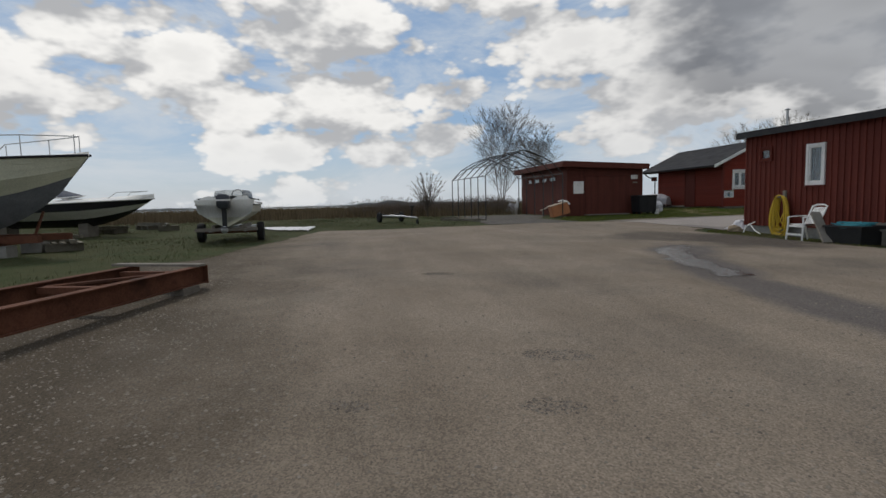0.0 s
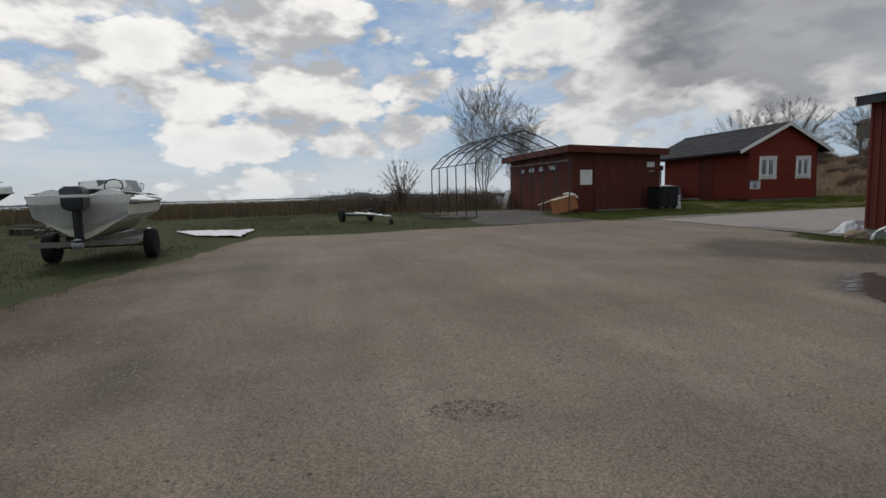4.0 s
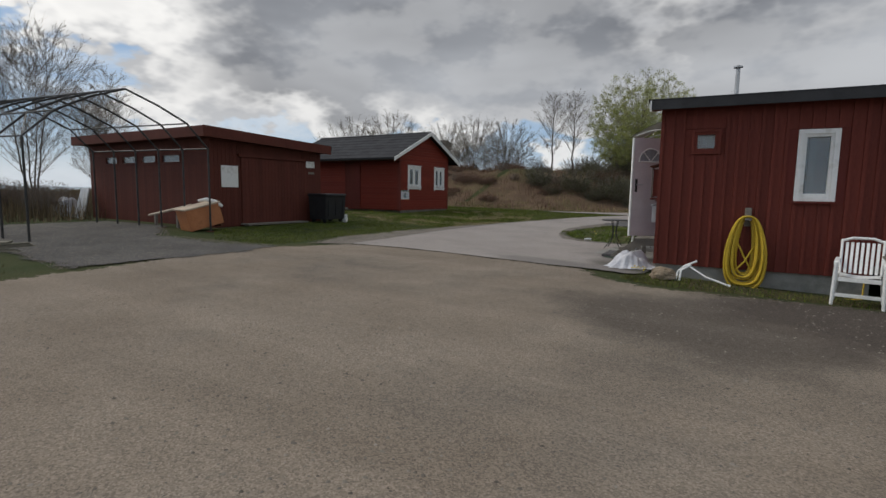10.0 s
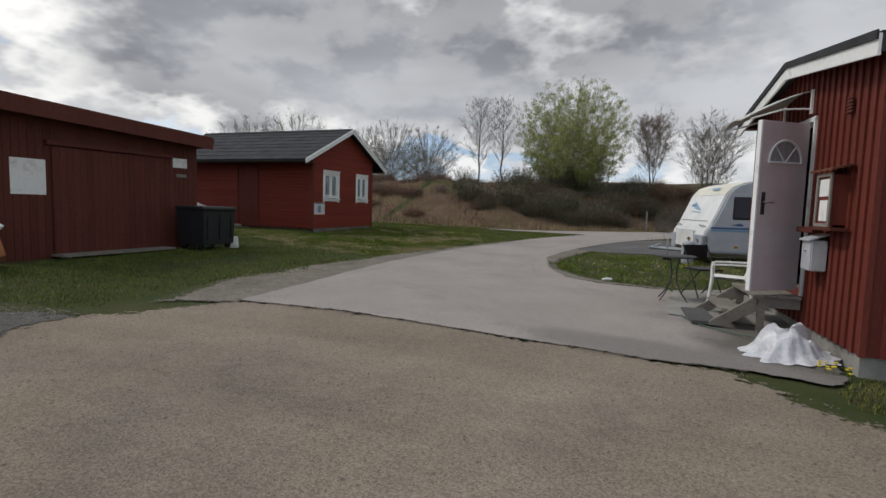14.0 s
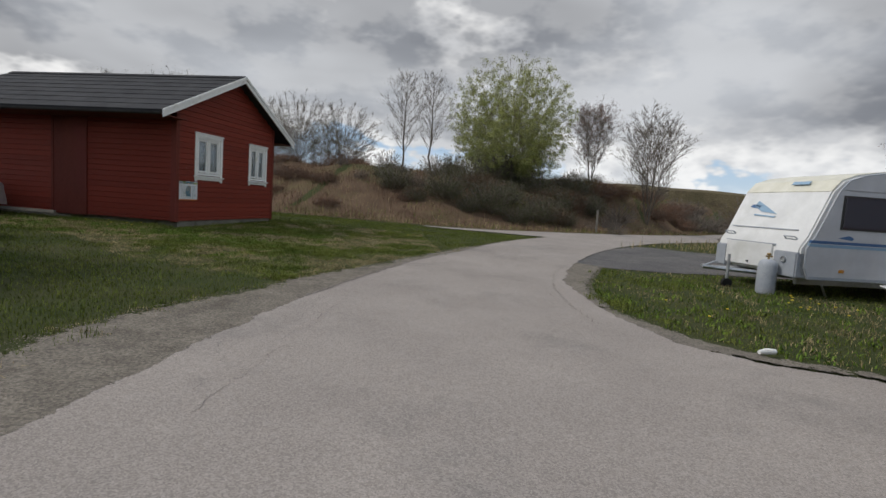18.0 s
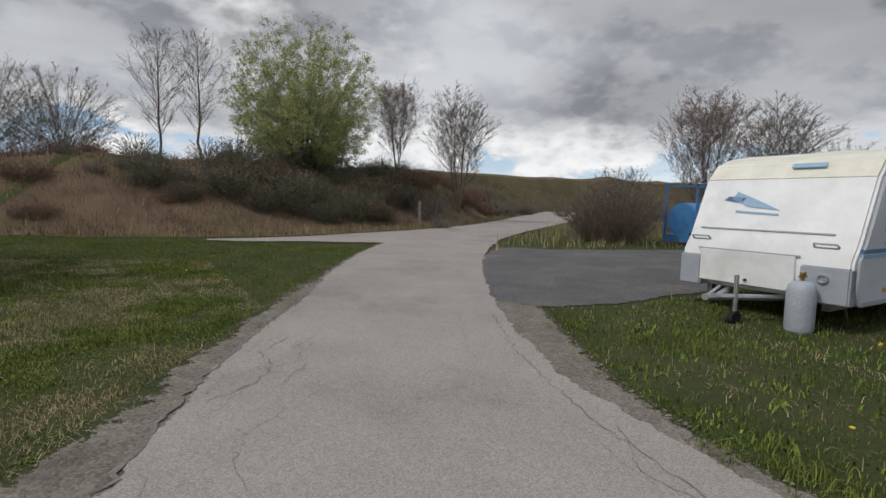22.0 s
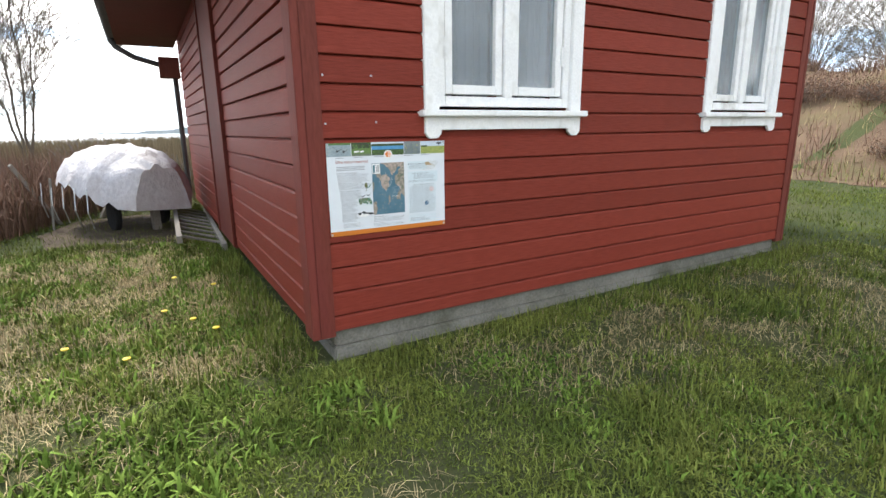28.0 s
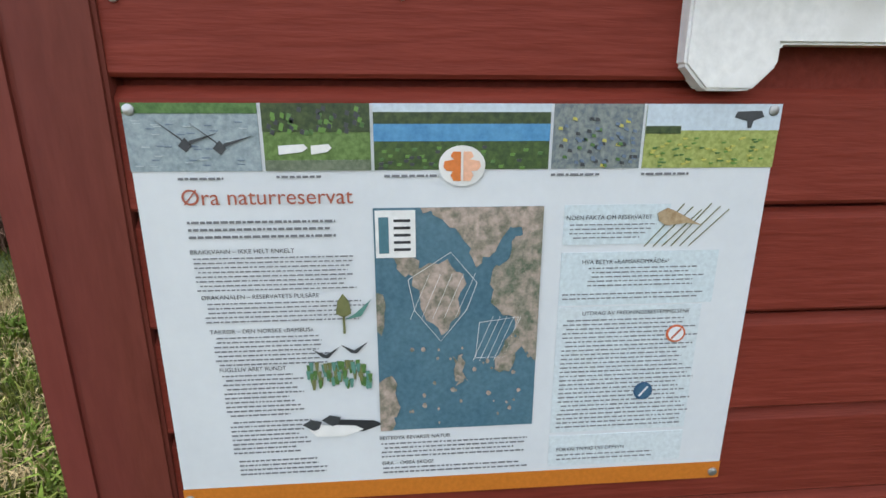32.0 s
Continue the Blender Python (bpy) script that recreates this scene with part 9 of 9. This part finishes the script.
blades("grass_lawn", LAWN, 470000, (0.03, 0.075), 0.012, M["blade"], "green spring grass of the lawn", 1, lambda x, y: np.clip(0.3 + green_k(x, y), 0, 1), avoid=[CABIN, SHOP, NEAR], curve=False)
blades("grass_near", NEAR, 460000, (0.02, 0.055), 0.008, M["blade"], "short green lawn grass by the cabin", 2, green_k, 1.1, avoid=[CABIN], tall=lush)
blades("grass_nearer", NEARER, 260000, (0.018, 0.05), 0.006, M["blade"], "short green lawn grass by the cabin", 12, green_k, 0.9, avoid=[CABIN], tall=lush)
blades("straw_near", NEAR, 215000, (0.03, 0.08), 0.0042, M["blade_dry"], "dead straw matted in the lawn", 3, dry_k, 1.6, avoid=[CABIN])
blades("side_grass", [(-12.5, 9.2), (-8.4, 9.6), (-8.4, 11.75), (-12.5, 11.75)], 70000, (0.03, 0.09), 0.008, M["blade"], "lush weeds and grass beside the cabin", 13, lambda x, y: np.clip(3.0 * (mix_k(x + 9, y) - 0.38), 0.02, 1), 0.7, tall=lush)
M["weed"] = material("broad_weed_leaves", (0.062, 0.115, 0.016), (0.145, 0.20, 0.034), 3, 0.85, 0.0, per_object=0.45, island=True)
blades("weed_leaves", NEARER, 100000, (0.02, 0.055), 0.015, M["weed"], "broad weed leaves and rosettes in the lawn", 41, lambda x, y: np.clip(5 * (0.5 * clump(x, y, 0.55, 21) + 0.5 * clump(x, y, 0.14, 22) - 0.52), 0, 1), 0.9, avoid=[CABIN])
blades("weed_leaves", [(-12.5, 9.2), (-8.3, 9.4), (-7.4, 10.4), (-7.4, 11.9), (-8.25, 11.9), (-8.3, 11.76), (-12.5, 11.76)], 38000, (0.04, 0.10), 0.018, M["weed"], "broad weeds beside the cabin", 43, lambda x, y: np.clip(5 * (0.5 * clump(x, y, 0.6, 23) + 0.5 * clump(x, y, 0.16, 24) - 0.48), 0, 1), 0.8)
blades("weed_leaves", ISLAND, 26000, (0.03, 0.09), 0.02, M["weed"], "broad weeds on the island", 45, lambda x, y: np.clip(5 * (0.5 * clump(x, y, 0.7, 25) + 0.5 * clump(x, y, 0.2, 26) - 0.52), 0, 1), 0.8)
blades("side_straw", [(-12.5, 9.2), (-8.4, 9.6), (-8.4, 11.75), (-12.5, 11.75)], 70000, (0.03, 0.10), 0.005, M["blade_dry"], "dead straw beside the cabin", 44, lambda x, y: np.clip(3.0 * (0.58 - mix_k(x + 9, y)), 0.1, 1), 1.4)
blades("straw_lawn", LAWN, 14000, (0.02, 0.05), 0.008, M["blade_dry"], "dead straw in the lawn", 4, dry_k, 0.8, avoid=[CABIN, SHOP, NEAR], curve=False)
TALL = [(-7.6, 12.6), (-5.2, 13.0), (-4.2, 14.2), (-3.6, 15.6), (-7.9, 16.9)]
blades("grass_tufts", TALL, 26000, (0.05, 0.13), 0.007, M["blade"], "taller dark tufts of grass before the cabin", 5, lambda x, y: (patchy(x, y, 2.3, 0.7) > 0.55) * 0.9)
blades("grass_base", [(-8.29, 11.6), (-8.0, 11.6), (-8.0, 16.6), (-8.29, 16.6)], 5000, (0.03, 0.10), 0.006, M["blade"], "grass along the cabin foundation", 6)
blades("grass_base", [(-15, 11.5), (-8.35, 11.5), (-8.35, 11.80), (-15, 11.80)], 9000, (0.04, 0.14), 0.007, M["blade"], "grass along the cabin foundation", 7)
blades("grass_island", ISLAND, 130000, (0.02, 0.065), 0.008, M["blade"], "green grass and weeds on the island by the caravan", 8, lambda x, y: np.clip(3.2 * (mix_k(x, y) - 0.36), 0.05, 1) * np.where(x > 3.6, 0.6, 1.0), 0.7, tall=lush)
blades("straw_island", ISLAND, 55000, (0.03, 0.11), 0.006, M["blade_dry"], "dead stalks on the island by the caravan", 9, lambda x, y: np.where(x > 3.2, 0.9, 0.35) * dry_k(x, y), 1.3)
MEADOW = [(-2.6, -5.4), (-2.5, -9), (-2.6, -12.4), (0, -13.3), (3, -13.8), (5, -14.4), (7.4, -14.8), (8.6, -16.2), (12, -17), (20, -19.3), (20, -28), (-14, -30), (-16, -10), (-13, -5), (-7.2, -5.2)]
blades("grass_meadow", MEADOW, 150000, (0.03, 0.09), 0.014, M["meadow_blade"], "rough green meadow by the laid-up boats", 10, lambda x, y: np.clip(2.6 * (clump(x, y, 2.6, 4) * 0.6 + clump(x, y, 0.7, 5) * 0.4 - 0.35), 0.03, 0.9), curve=False)
blades("straw_meadow", MEADOW, 75000, (0.03, 0.11), 0.012, M["meadow_straw"], "dead straw in the rough meadow", 11, lambda x, y: np.clip(0.9 - 0.8 * patchy(x, y, 0.5, 1.0), 0.1, 0.7), 0.8, curve=False)
WEEDS = [(4.95, 0.8), (4.9, 0.4), (5.2, 0.12), (5.6, -0.05), (6.8, 0.2), (8.2, 0.45), (10, 0.45), (10, 1.3), (5.35, 1.42)]
blades("weeds_shed", WEEDS, 9000, (0.02, 0.08), 0.010, M["blade"], "weeds along the shed wall", 14, lambda x, y: np.where(x < 6.0, 0.9, 0.35))
blades("straw_shed", WEEDS, 12000, (0.02, 0.07), 0.005, M["meadow_straw"], "dead leaves along the shed wall", 15, None, 1.1)
M["bank_soil"] = material("bramble_litter", (0.075, 0.048, 0.032), (0.14, 0.095, 0.06), 0.8, 0.95, 0.6, fine=30, stain=(0.09, 0.085, 0.035), stain_scale=0.3, bump_dist=0.03)
REEDS = [(-14.5, -30), (-16.5, -10.5), (-13.6, -5), (-13.4, 0.8), (-16.2, 0.8), (-16.2, 6.4), (-13.2, 9.2), (-15, 10.2), (-15.6, 11.7), (-16.2, 17), (-19, 21), (-34, 24), (-90, 40), (-125, 20), (-125, -60), (-60, -70)]
blades("reed_bed", REEDS, 330000, (0.5, 1.15), 0.035, M["reed"], "brown winter reeds towards the water", 16, lambda x, y: np.clip(1.3 + x / 60, 0.12, 1), 0.22, curve=False)
FAR = [(-20, -30), (-125, -75), (-400, -500), (60, -500), (60, -40), (20, -29)]
blades("reed_far", FAR, 60000, (0.5, 1.0), 0.16, M["reed"], "brown rough grass of the far meadow", 17, lambda x, y: np.clip(1.0 + y / 120, 0.05, 1), 0.3, curve=False)
BANK = [(-40, 30), (-14, 23.2), (-8, 22.6), (-4.6, 23.2), (-1.8, 24.6), (0.6, 26.8), (2.6, 28.6), (4.6, 30.8), (7.4, 34.8), (17, 52.6), (30, 76), (-10, 80), (-45, 60)]
sheet("bank_litter", BANK, M["bank_soil"], 0.014, "brown dead litter covering the bank", 0.8, 0.3)
blades("bank_straw", BANK, 85000, (0.18, 0.5), 0.020, M["blade_dry"], "pale dead grass on the bank", 18, lambda x, y: np.clip(0.85 - 0.75 * patchy(x, y, 0.8, 3.0), 0.04, 0.8) * np.clip(1.6 - y / 50, 0.1, 1), 0.4, curve=False)
blades("bank_bramble", BANK, 260000, (0.20, 0.60), 0.022, M["cane"], "red-brown bramble thicket on the bank", 19, lambda x, y: np.clip(patchy(x, y, 0.8, 3.0) * 1.5 - 0.3, 0.03, 1) * np.clip(1.5 - y / 60, 0.1, 1) * np.where(x < -4, 1, 0.55), 1.0, curve=False)
blades("bank_grass", BANK, 90000, (0.15, 0.4), 0.02, M["blade"], "green grass at the foot of the bank", 20, lambda x, y: np.clip(np.maximum(1.0 - (y - np.interp(x, [-40, -14, -5, 3, 8, 30], [30, 23, 24, 29, 35.5, 76])) / 4, 3 * (clump(x, y, 3.0, 51) - 0.5) * (x > -8)), 0.06, 0.8), 0.6, curve=False)
FOOT = [(-40, 30), (-14, 23.2), (-8, 22.6), (-4.6, 23.2), (-1.8, 24.6), (0.6, 26.8), (2.6, 28.6), (4.6, 30.8), (7.4, 34.8), (17, 52.6)]
blades("foot_grass", [(x, y - 0.7) for x, y in FOOT] + [(x, y + 1.6) for x, y in FOOT[::-1]], 70000, (0.06, 0.26), 0.018, M["blade"], "rough green grass at the foot of the bank", 47, lambda x, y: np.clip(4 * (0.5 * clump(x, y, 1.2, 27) + 0.5 * clump(x, y, 0.3, 28) - 0.40), 0, 1), 0.6, curve=False)
blades("foot_straw", [(x, y - 0.4) for x, y in FOOT] + [(x, y + 2.0) for x, y in FOOT[::-1]], 50000, (0.10, 0.45), 0.016, M["blade_dry"], "pale straw tufts at the foot of the bank", 48, lambda x, y: np.clip(4 * (0.5 * clump(x, y, 1.6, 29) + 0.5 * clump(x, y, 0.3, 30) - 0.5), 0, 1), 0.5, curve=False)
RIGHT = [(2.95, 17.8), (3.9, 20.2), (5.3, 22.9), (8.6, 28.3), (20, 45.6), (34, 71), (80, 71), (80, 10), (16, 16), (16, 20.6), (11, 20.4), (7.5, 19.9), (5.4, 19.85), (4.5, 20.4)]
blades("verge_straw", RIGHT, 90000, (0.15, 0.45), 0.022, M["blade_dry"], "pale dead grass beside the road", 21, lambda x, y: np.clip(1.3 - (x + y) / 75, 0.06, 0.8), 0.5, curve=False)
blades("verge_grass", RIGHT, 90000, (0.08, 0.25), 0.02, M["blade"], "green verge grass beside the road", 22, lambda x, y: np.clip(1.1 - (x + y) / 75, 0.05, 0.8), 0.5, curve=False)
# brambles beside the covered dinghy
blades("bramble_canes", [(-20, 4.5), (-12.2, 6.6), (-11.2, 8.4), (-13.2, 9.4), (-15.5, 10.4), (-20, 11.5)], 45000, (0.4, 1.1), 0.012, M["cane"], "tangled bare brambles beside the dinghy", 23, None, 0.6)


def edge_tufts(name, line, wide, count, high, mat, label, seed, level=0.55, lean=0.6):
    """Loose tufts creeping over an edge."""
    rng = np.random.default_rng(seed)
    a = np.array(line, float)
    poly = [tuple(p) for p in a + [wide[0], 0]] + [tuple(p) for p in a[::-1] + [wide[1], 0]]
    return blades(name, poly, count, high, 0.007, mat, label, seed, lambda x, y: np.clip(5 * (0.6 * clump(x, y, 0.28, seed) + 0.4 * clump(x, y, 0.09, seed + 1) - level), 0, 1), lean, tall=lush)


edge_tufts("edge_grass", EDGE_L, (-0.2, 0.45), 60000, (0.02, 0.07), M["blade"], "tufts of grass creeping over the shoulder", 31)
edge_tufts("edge_straw", EDGE_L, (-0.2, 0.6), 30000, (0.02, 0.06), M["blade_dry"], "dead grass creeping over the shoulder", 33, 0.5, 1.2)
SEAM = [(x, y - 0.07) for x, y in JOINT] + [(x, y + 0.09) for x, y in JOINT[::-1]]
blades("seam_grass", SEAM, 5000, (0.01, 0.035), 0.006, M["blade"], "small weeds in the road seam", 53, lambda x, y: np.clip(4 * (clump(x, y, 0.35, 54) - 0.55), 0, 1), 0.8)
blades("seam_straw", SEAM, 7000, (0.01, 0.04), 0.005, M["blade_dry"], "dry litter in the road seam", 55, lambda x, y: np.clip(4 * (clump(x, y, 0.3, 56) - 0.45), 0, 1), 1.3)
EDGE_R = [(1.9, 12.2), (1.62, 10.7), (1.42, 9.6), (1.42, 8.6), (1.54, 7.6), (2.1, 6.75)]
edge_tufts("edge_grass", EDGE_R, (-0.25, 0.15), 22000, (0.02, 0.06), M["blade"], "tufts of grass on the road edge", 35)
YARD_EDGE = [(-2.4, -6), (-2.4, -7.7), (-1.9, -9.2), (-2.3, -12.5), (0, -13.1), (3, -13.5), (5, -14.2), (7.5, -14.6), (8.6, -16), (12, -16.8), (20, -19)]
edge_tufts("yard_edge_straw", [(x, y + 0.6) for x, y in YARD_EDGE], (-0.8, 0.8), 60000, (0.02, 0.07), M["meadow_straw"], "dead grass along the yard edge", 37, 0.5, 1.2)
edge_tufts("yard_edge_grass", [(x, y + 0.4) for x, y in YARD_EDGE], (-0.8, 0.8), 60000, (0.02, 0.07), M["meadow_blade"], "tufts of grass along the yard edge", 39, 0.5)


def yellow_flowers():
    petal = material("dandelion_yellow", (0.55, 0.40, 0.02), (0.68, 0.52, 0.04), 20, 0.6, 0.0)
    rng_ = random.Random(8)
    head = Geo().lathe([(0.003, 0.0), (0.018, 0.008), (0.020, 0.014), (0.006, 0.018)], (0, 0, 0), 10).mesh("flower_head", petal)
    stalk = Geo().tube([(0, 0, -0.06), (0, 0, 0.002)], 0.0022, 5).mesh("stalk", M["blade"])
    spots = [(rng_.uniform(4.2, 5.6), rng_.uniform(8.4, 9.8)) for _ in range(14)] + [(5.05 + rng_.uniform(-0.12, 0.14), 1.25 + rng_.uniform(-0.15, 0.2)) for _ in range(12)]
    spots += [(-9.2, 11.25), (-9.5, 11.1), (-8.9, 11.35), (-9.9, 11.45), (-10.3, 11.2), (-8.75, 10.9), (-9.1, 10.6), (-3.3, 15.2), (2.6, 7.4), (2.3, 8.3), (3.0, 8.0)]
    for x, y in spots:
        f_ = thing("dandelion", pose(x, y, gz(x, y) + rng_.uniform(0.07, 0.12)), "yellow dandelion flower in the grass", "flower", "dandelions")
        for nm, me in (("flower_head", head), ("stalk", stalk)):
            o = new(nm, me)
            o.parent = f_


yellow_flowers()

# ---- loose stones on the yard and the shoulders ----
M["pebble"] = material("pebbles", (0.105, 0.090, 0.073), (0.205, 0.182, 0.152), 3, 0.9, 0.0, per_object=0.35, island=True)


def pebbles(name, poly, count, r0, r1, label, seed, keep=None, lift=0.02):
    rng = np.random.default_rng(seed)
    a = np.array(poly, float)
    x, y = rng.uniform(a[:, 0].min(), a[:, 0].max(), count), rng.uniform(a[:, 1].min(), a[:, 1].max(), count)
    ok = in_poly(x, y, poly)
    if keep is not None:
        ok &= rng.random(count) < keep(x, y)
    x, y = x[ok], y[ok]
    n = len(x)
    r = r0 + (r1 - r0) * rng.random(n) ** 3
    dirs = np.array([(1, 0, 0), (0, 1, 0), (-1, 0, 0), (0, -1, 0), (0, 0, 0.6)], float)
    jit = rng.uniform(0.6, 1.25, (n, 5, 1))
    c = np.stack([x, y, height(x, y) + lift - 0.002], -1)
    v = (c[:, None] + dirs[None] * jit * r[:, None, None]).reshape(-1, 3)
    i = np.arange(n)[:, None] * 5
    f = np.concatenate([i + [[0, 1, 4]], i + [[1, 2, 4]], i + [[2, 3, 4]], i + [[3, 0, 4]]], 1).reshape(-1, 3)
    return tagged(new(name, quick_mesh(name, v, f, M["pebble"])), label, "gravel", "", "stuff")


YARD = [(21, -18.5), (12, -16.4), (8.6, -15.6), (7.5, -14.2), (5, -13.8), (0, -12.8), (-1.9, -9.2), (-2.4, -5), (-2.6, 0), (4.2, 0.8), (5.6, -0.3), (10, 0.2), (21, 0.3)]
pebbles("yard_stones", YARD, 170000, 0.003, 0.018, "small loose stones on the gravel yard", 1, lambda x, y: np.clip(patchy(x, y, 0.7, 1.5) * 0.9, 0.1, 0.9))
pebbles("yard_grit", [(19.5, -16), (14, -16), (8.5, -15), (9, -12), (14, -11.6), (19.5, -11.9)], 26000, 0.003, 0.018, "coarser stones along the yard edge", 2)
pebbles("shoulder_stones", [(-1.9, 1.2), (-2.15, 4.6), (-2.2, 8.4), (-1.95, 12), (-1.1, 14.5), (-1.45, 14.2), (-1.79, 12.7), (-2.2, 10.8), (-2.58, 9), (-2.9, 7.8), (-3.2, 6.3), (-3.4, 5), (-3.5, 2.6), (-2.8, 0.4)], 50000, 0.003, 0.012, "stones of the road shoulder", 3)
pebbles("verge_stones", [(2.0, 6.0), (1.5, 7.2), (1.2, 8.4), (1.04, 9.5), (1.06, 10.8), (1.43, 12.6), (1.9, 12.3), (1.60, 10.7), (1.40, 9.6), (1.40, 8.6), (1.52, 7.6), (2.05, 6.7)], 9000, 0.004, 0.018, "stones of the right road edge", 4)
pebbles("patch_stones", [(-2.6, -5.0), (-7.2, -4.5), (-12.5, -4.4), (-12.5, 0.4), (-8.4, 0.1), (-6.5, -0.9), (-3.0, -0.4)], 50000, 0.004, 0.018, "dark gravel stones round the tent frame", 5, None, 0.026)

sheet("bare_soil", [(-14.6, 10.2), (-13.6, 9.9), (-12.4, 10.1), (-12.0, 10.7), (-12.3, 11.3), (-13.4, 11.5), (-14.7, 11.2)], material("bare_dark_soil", (0.045, 0.034, 0.024), (0.085, 0.065, 0.045), 3, 0.95, 0.8, fine=30, bump_dist=0.03), 0.02, "bare dark soil below the covered dinghy", 0.3, 0.1)
# shallow potholes with darker loose grit, a wet trace, road cracks
M["crack"] = material("crack_dirt", (0.07, 0.062, 0.05), (0.11, 0.10, 0.08), 6, 0.95, 0.3)


M["pebble_dark"] = material("dark_pothole_grit", (0.075, 0.064, 0.052), (0.16, 0.14, 0.12), 3, 0.9, 0.0, per_object=0.4, island=True)
for k, (x, y, a, b) in enumerate([(15.85, -9.6, 0.30, 0.16), (16.8, -10.05, 0.22, 0.13), (11.35, -9.8, 0.28, 0.15), (16.5, -11.3, 0.15, 0.09)]):
    c, s = math.cos(radians(70)), math.sin(radians(70))
    ring = [(x + c * a * math.cos(u) - s * b * math.sin(u), y + s * a * math.cos(u) + c * b * math.sin(u)) for u in [2 * math.pi * i / 14 for i in range(14)]]
    ob = pebbles("pothole_grit", ring, int(5200 * a * b * 4), 0.004, 0.016, "dark loose grit in a shallow pothole", 20 + k)
    ob.data.materials.clear()
    ob.data.materials.append(M["pebble_dark"])


M["damp_edge"] = material("damp_road_edge", (0.135, 0.122, 0.11), (0.185, 0.168, 0.152), 3, 0.85, 0.4, fine=60, speck=(90, 0.25))


def crack(pts, w, seed, mat="crack"):
    r = random.Random(seed)
    left, right = [], []
    for a, b in zip(pts, pts[1:]):
        a, b = Vector(a), Vector(b)
        k = max(2, int((b - a).length / 0.06))
        n = Vector((-(b - a).y, (b - a).x)).normalized()
        for i in range(k):
            p = a.lerp(b, i / k) + n * r.gauss(0, 0.018)
            h_ = w * r.uniform(0.25, 1.0)
            left.append(p + n * h_)
            right.append(p - n * h_)
    rows = [[(p.x, p.y, gz(p.x, p.y) + 0.0345) for p in left], [(p.x, p.y, gz(p.x, p.y) + 0.0345) for p in right]]
    tagged(part("road_crack", Geo().skin(rows, False, False), M[mat]), "dark crack in the worn asphalt", "crack", "", "structure")


crack([(x, y + 0.02) for x, y in JOINT], 0.012, 1)
crack([(1.2, 6.6), (0.9, 7.8), (0.75, 9.0), (0.8, 10.4), (1.1, 12.0)], 0.004, 6)
crack([(0.95, 7.4), (0.7, 8.2), (0.9, 8.8)], 0.003, 7)
crack([(x + 0.05, y) for x, y in ROAD_L[2:11]], 0.028, 9, "damp_edge")
crack([(-1.85, 9.6), (-1.55, 9.9), (-1.45, 10.3), (-1.6, 10.7), (-1.35, 11.2)], 0.004, 10)
crack([(-1.5, 10.2), (-1.25, 10.4), (-1.1, 11.0)], 0.003, 11)
for k in range(18):
    rr = random.Random(k + 900)
    left_ = k % 3 < 2
    y0_ = rr.uniform(3.2, 12.5) if left_ else rr.uniform(7.0, 14)
    edge_ = ROAD_L if left_ else ROAD_R[3:]
    off_ = rr.uniform(0.12, 0.75) * (1 if left_ else -1)
    pts_ = []
    for m_ in range(6):
        yy = y0_ + 0.32 * m_
        pts_.append((float(np.interp(yy, [p[1] for p in edge_], [p[0] for p in edge_])) + off_ + rr.gauss(0, 0.07), yy))
    crack(pts_, rr.uniform(0.0014, 0.003), 40 + k, "damp_edge")
    for m_ in (1, 3, 4):
        p_ = pts_[m_]
        crack([p_, (p_[0] + rr.uniform(-0.22, 0.22), p_[1] + rr.uniform(-0.08, 0.12)), (p_[0] + rr.uniform(-0.34, 0.34), p_[1] + rr.uniform(-0.1, 0.25))], 0.0018, 80 + 3 * k + m_, "damp_edge")
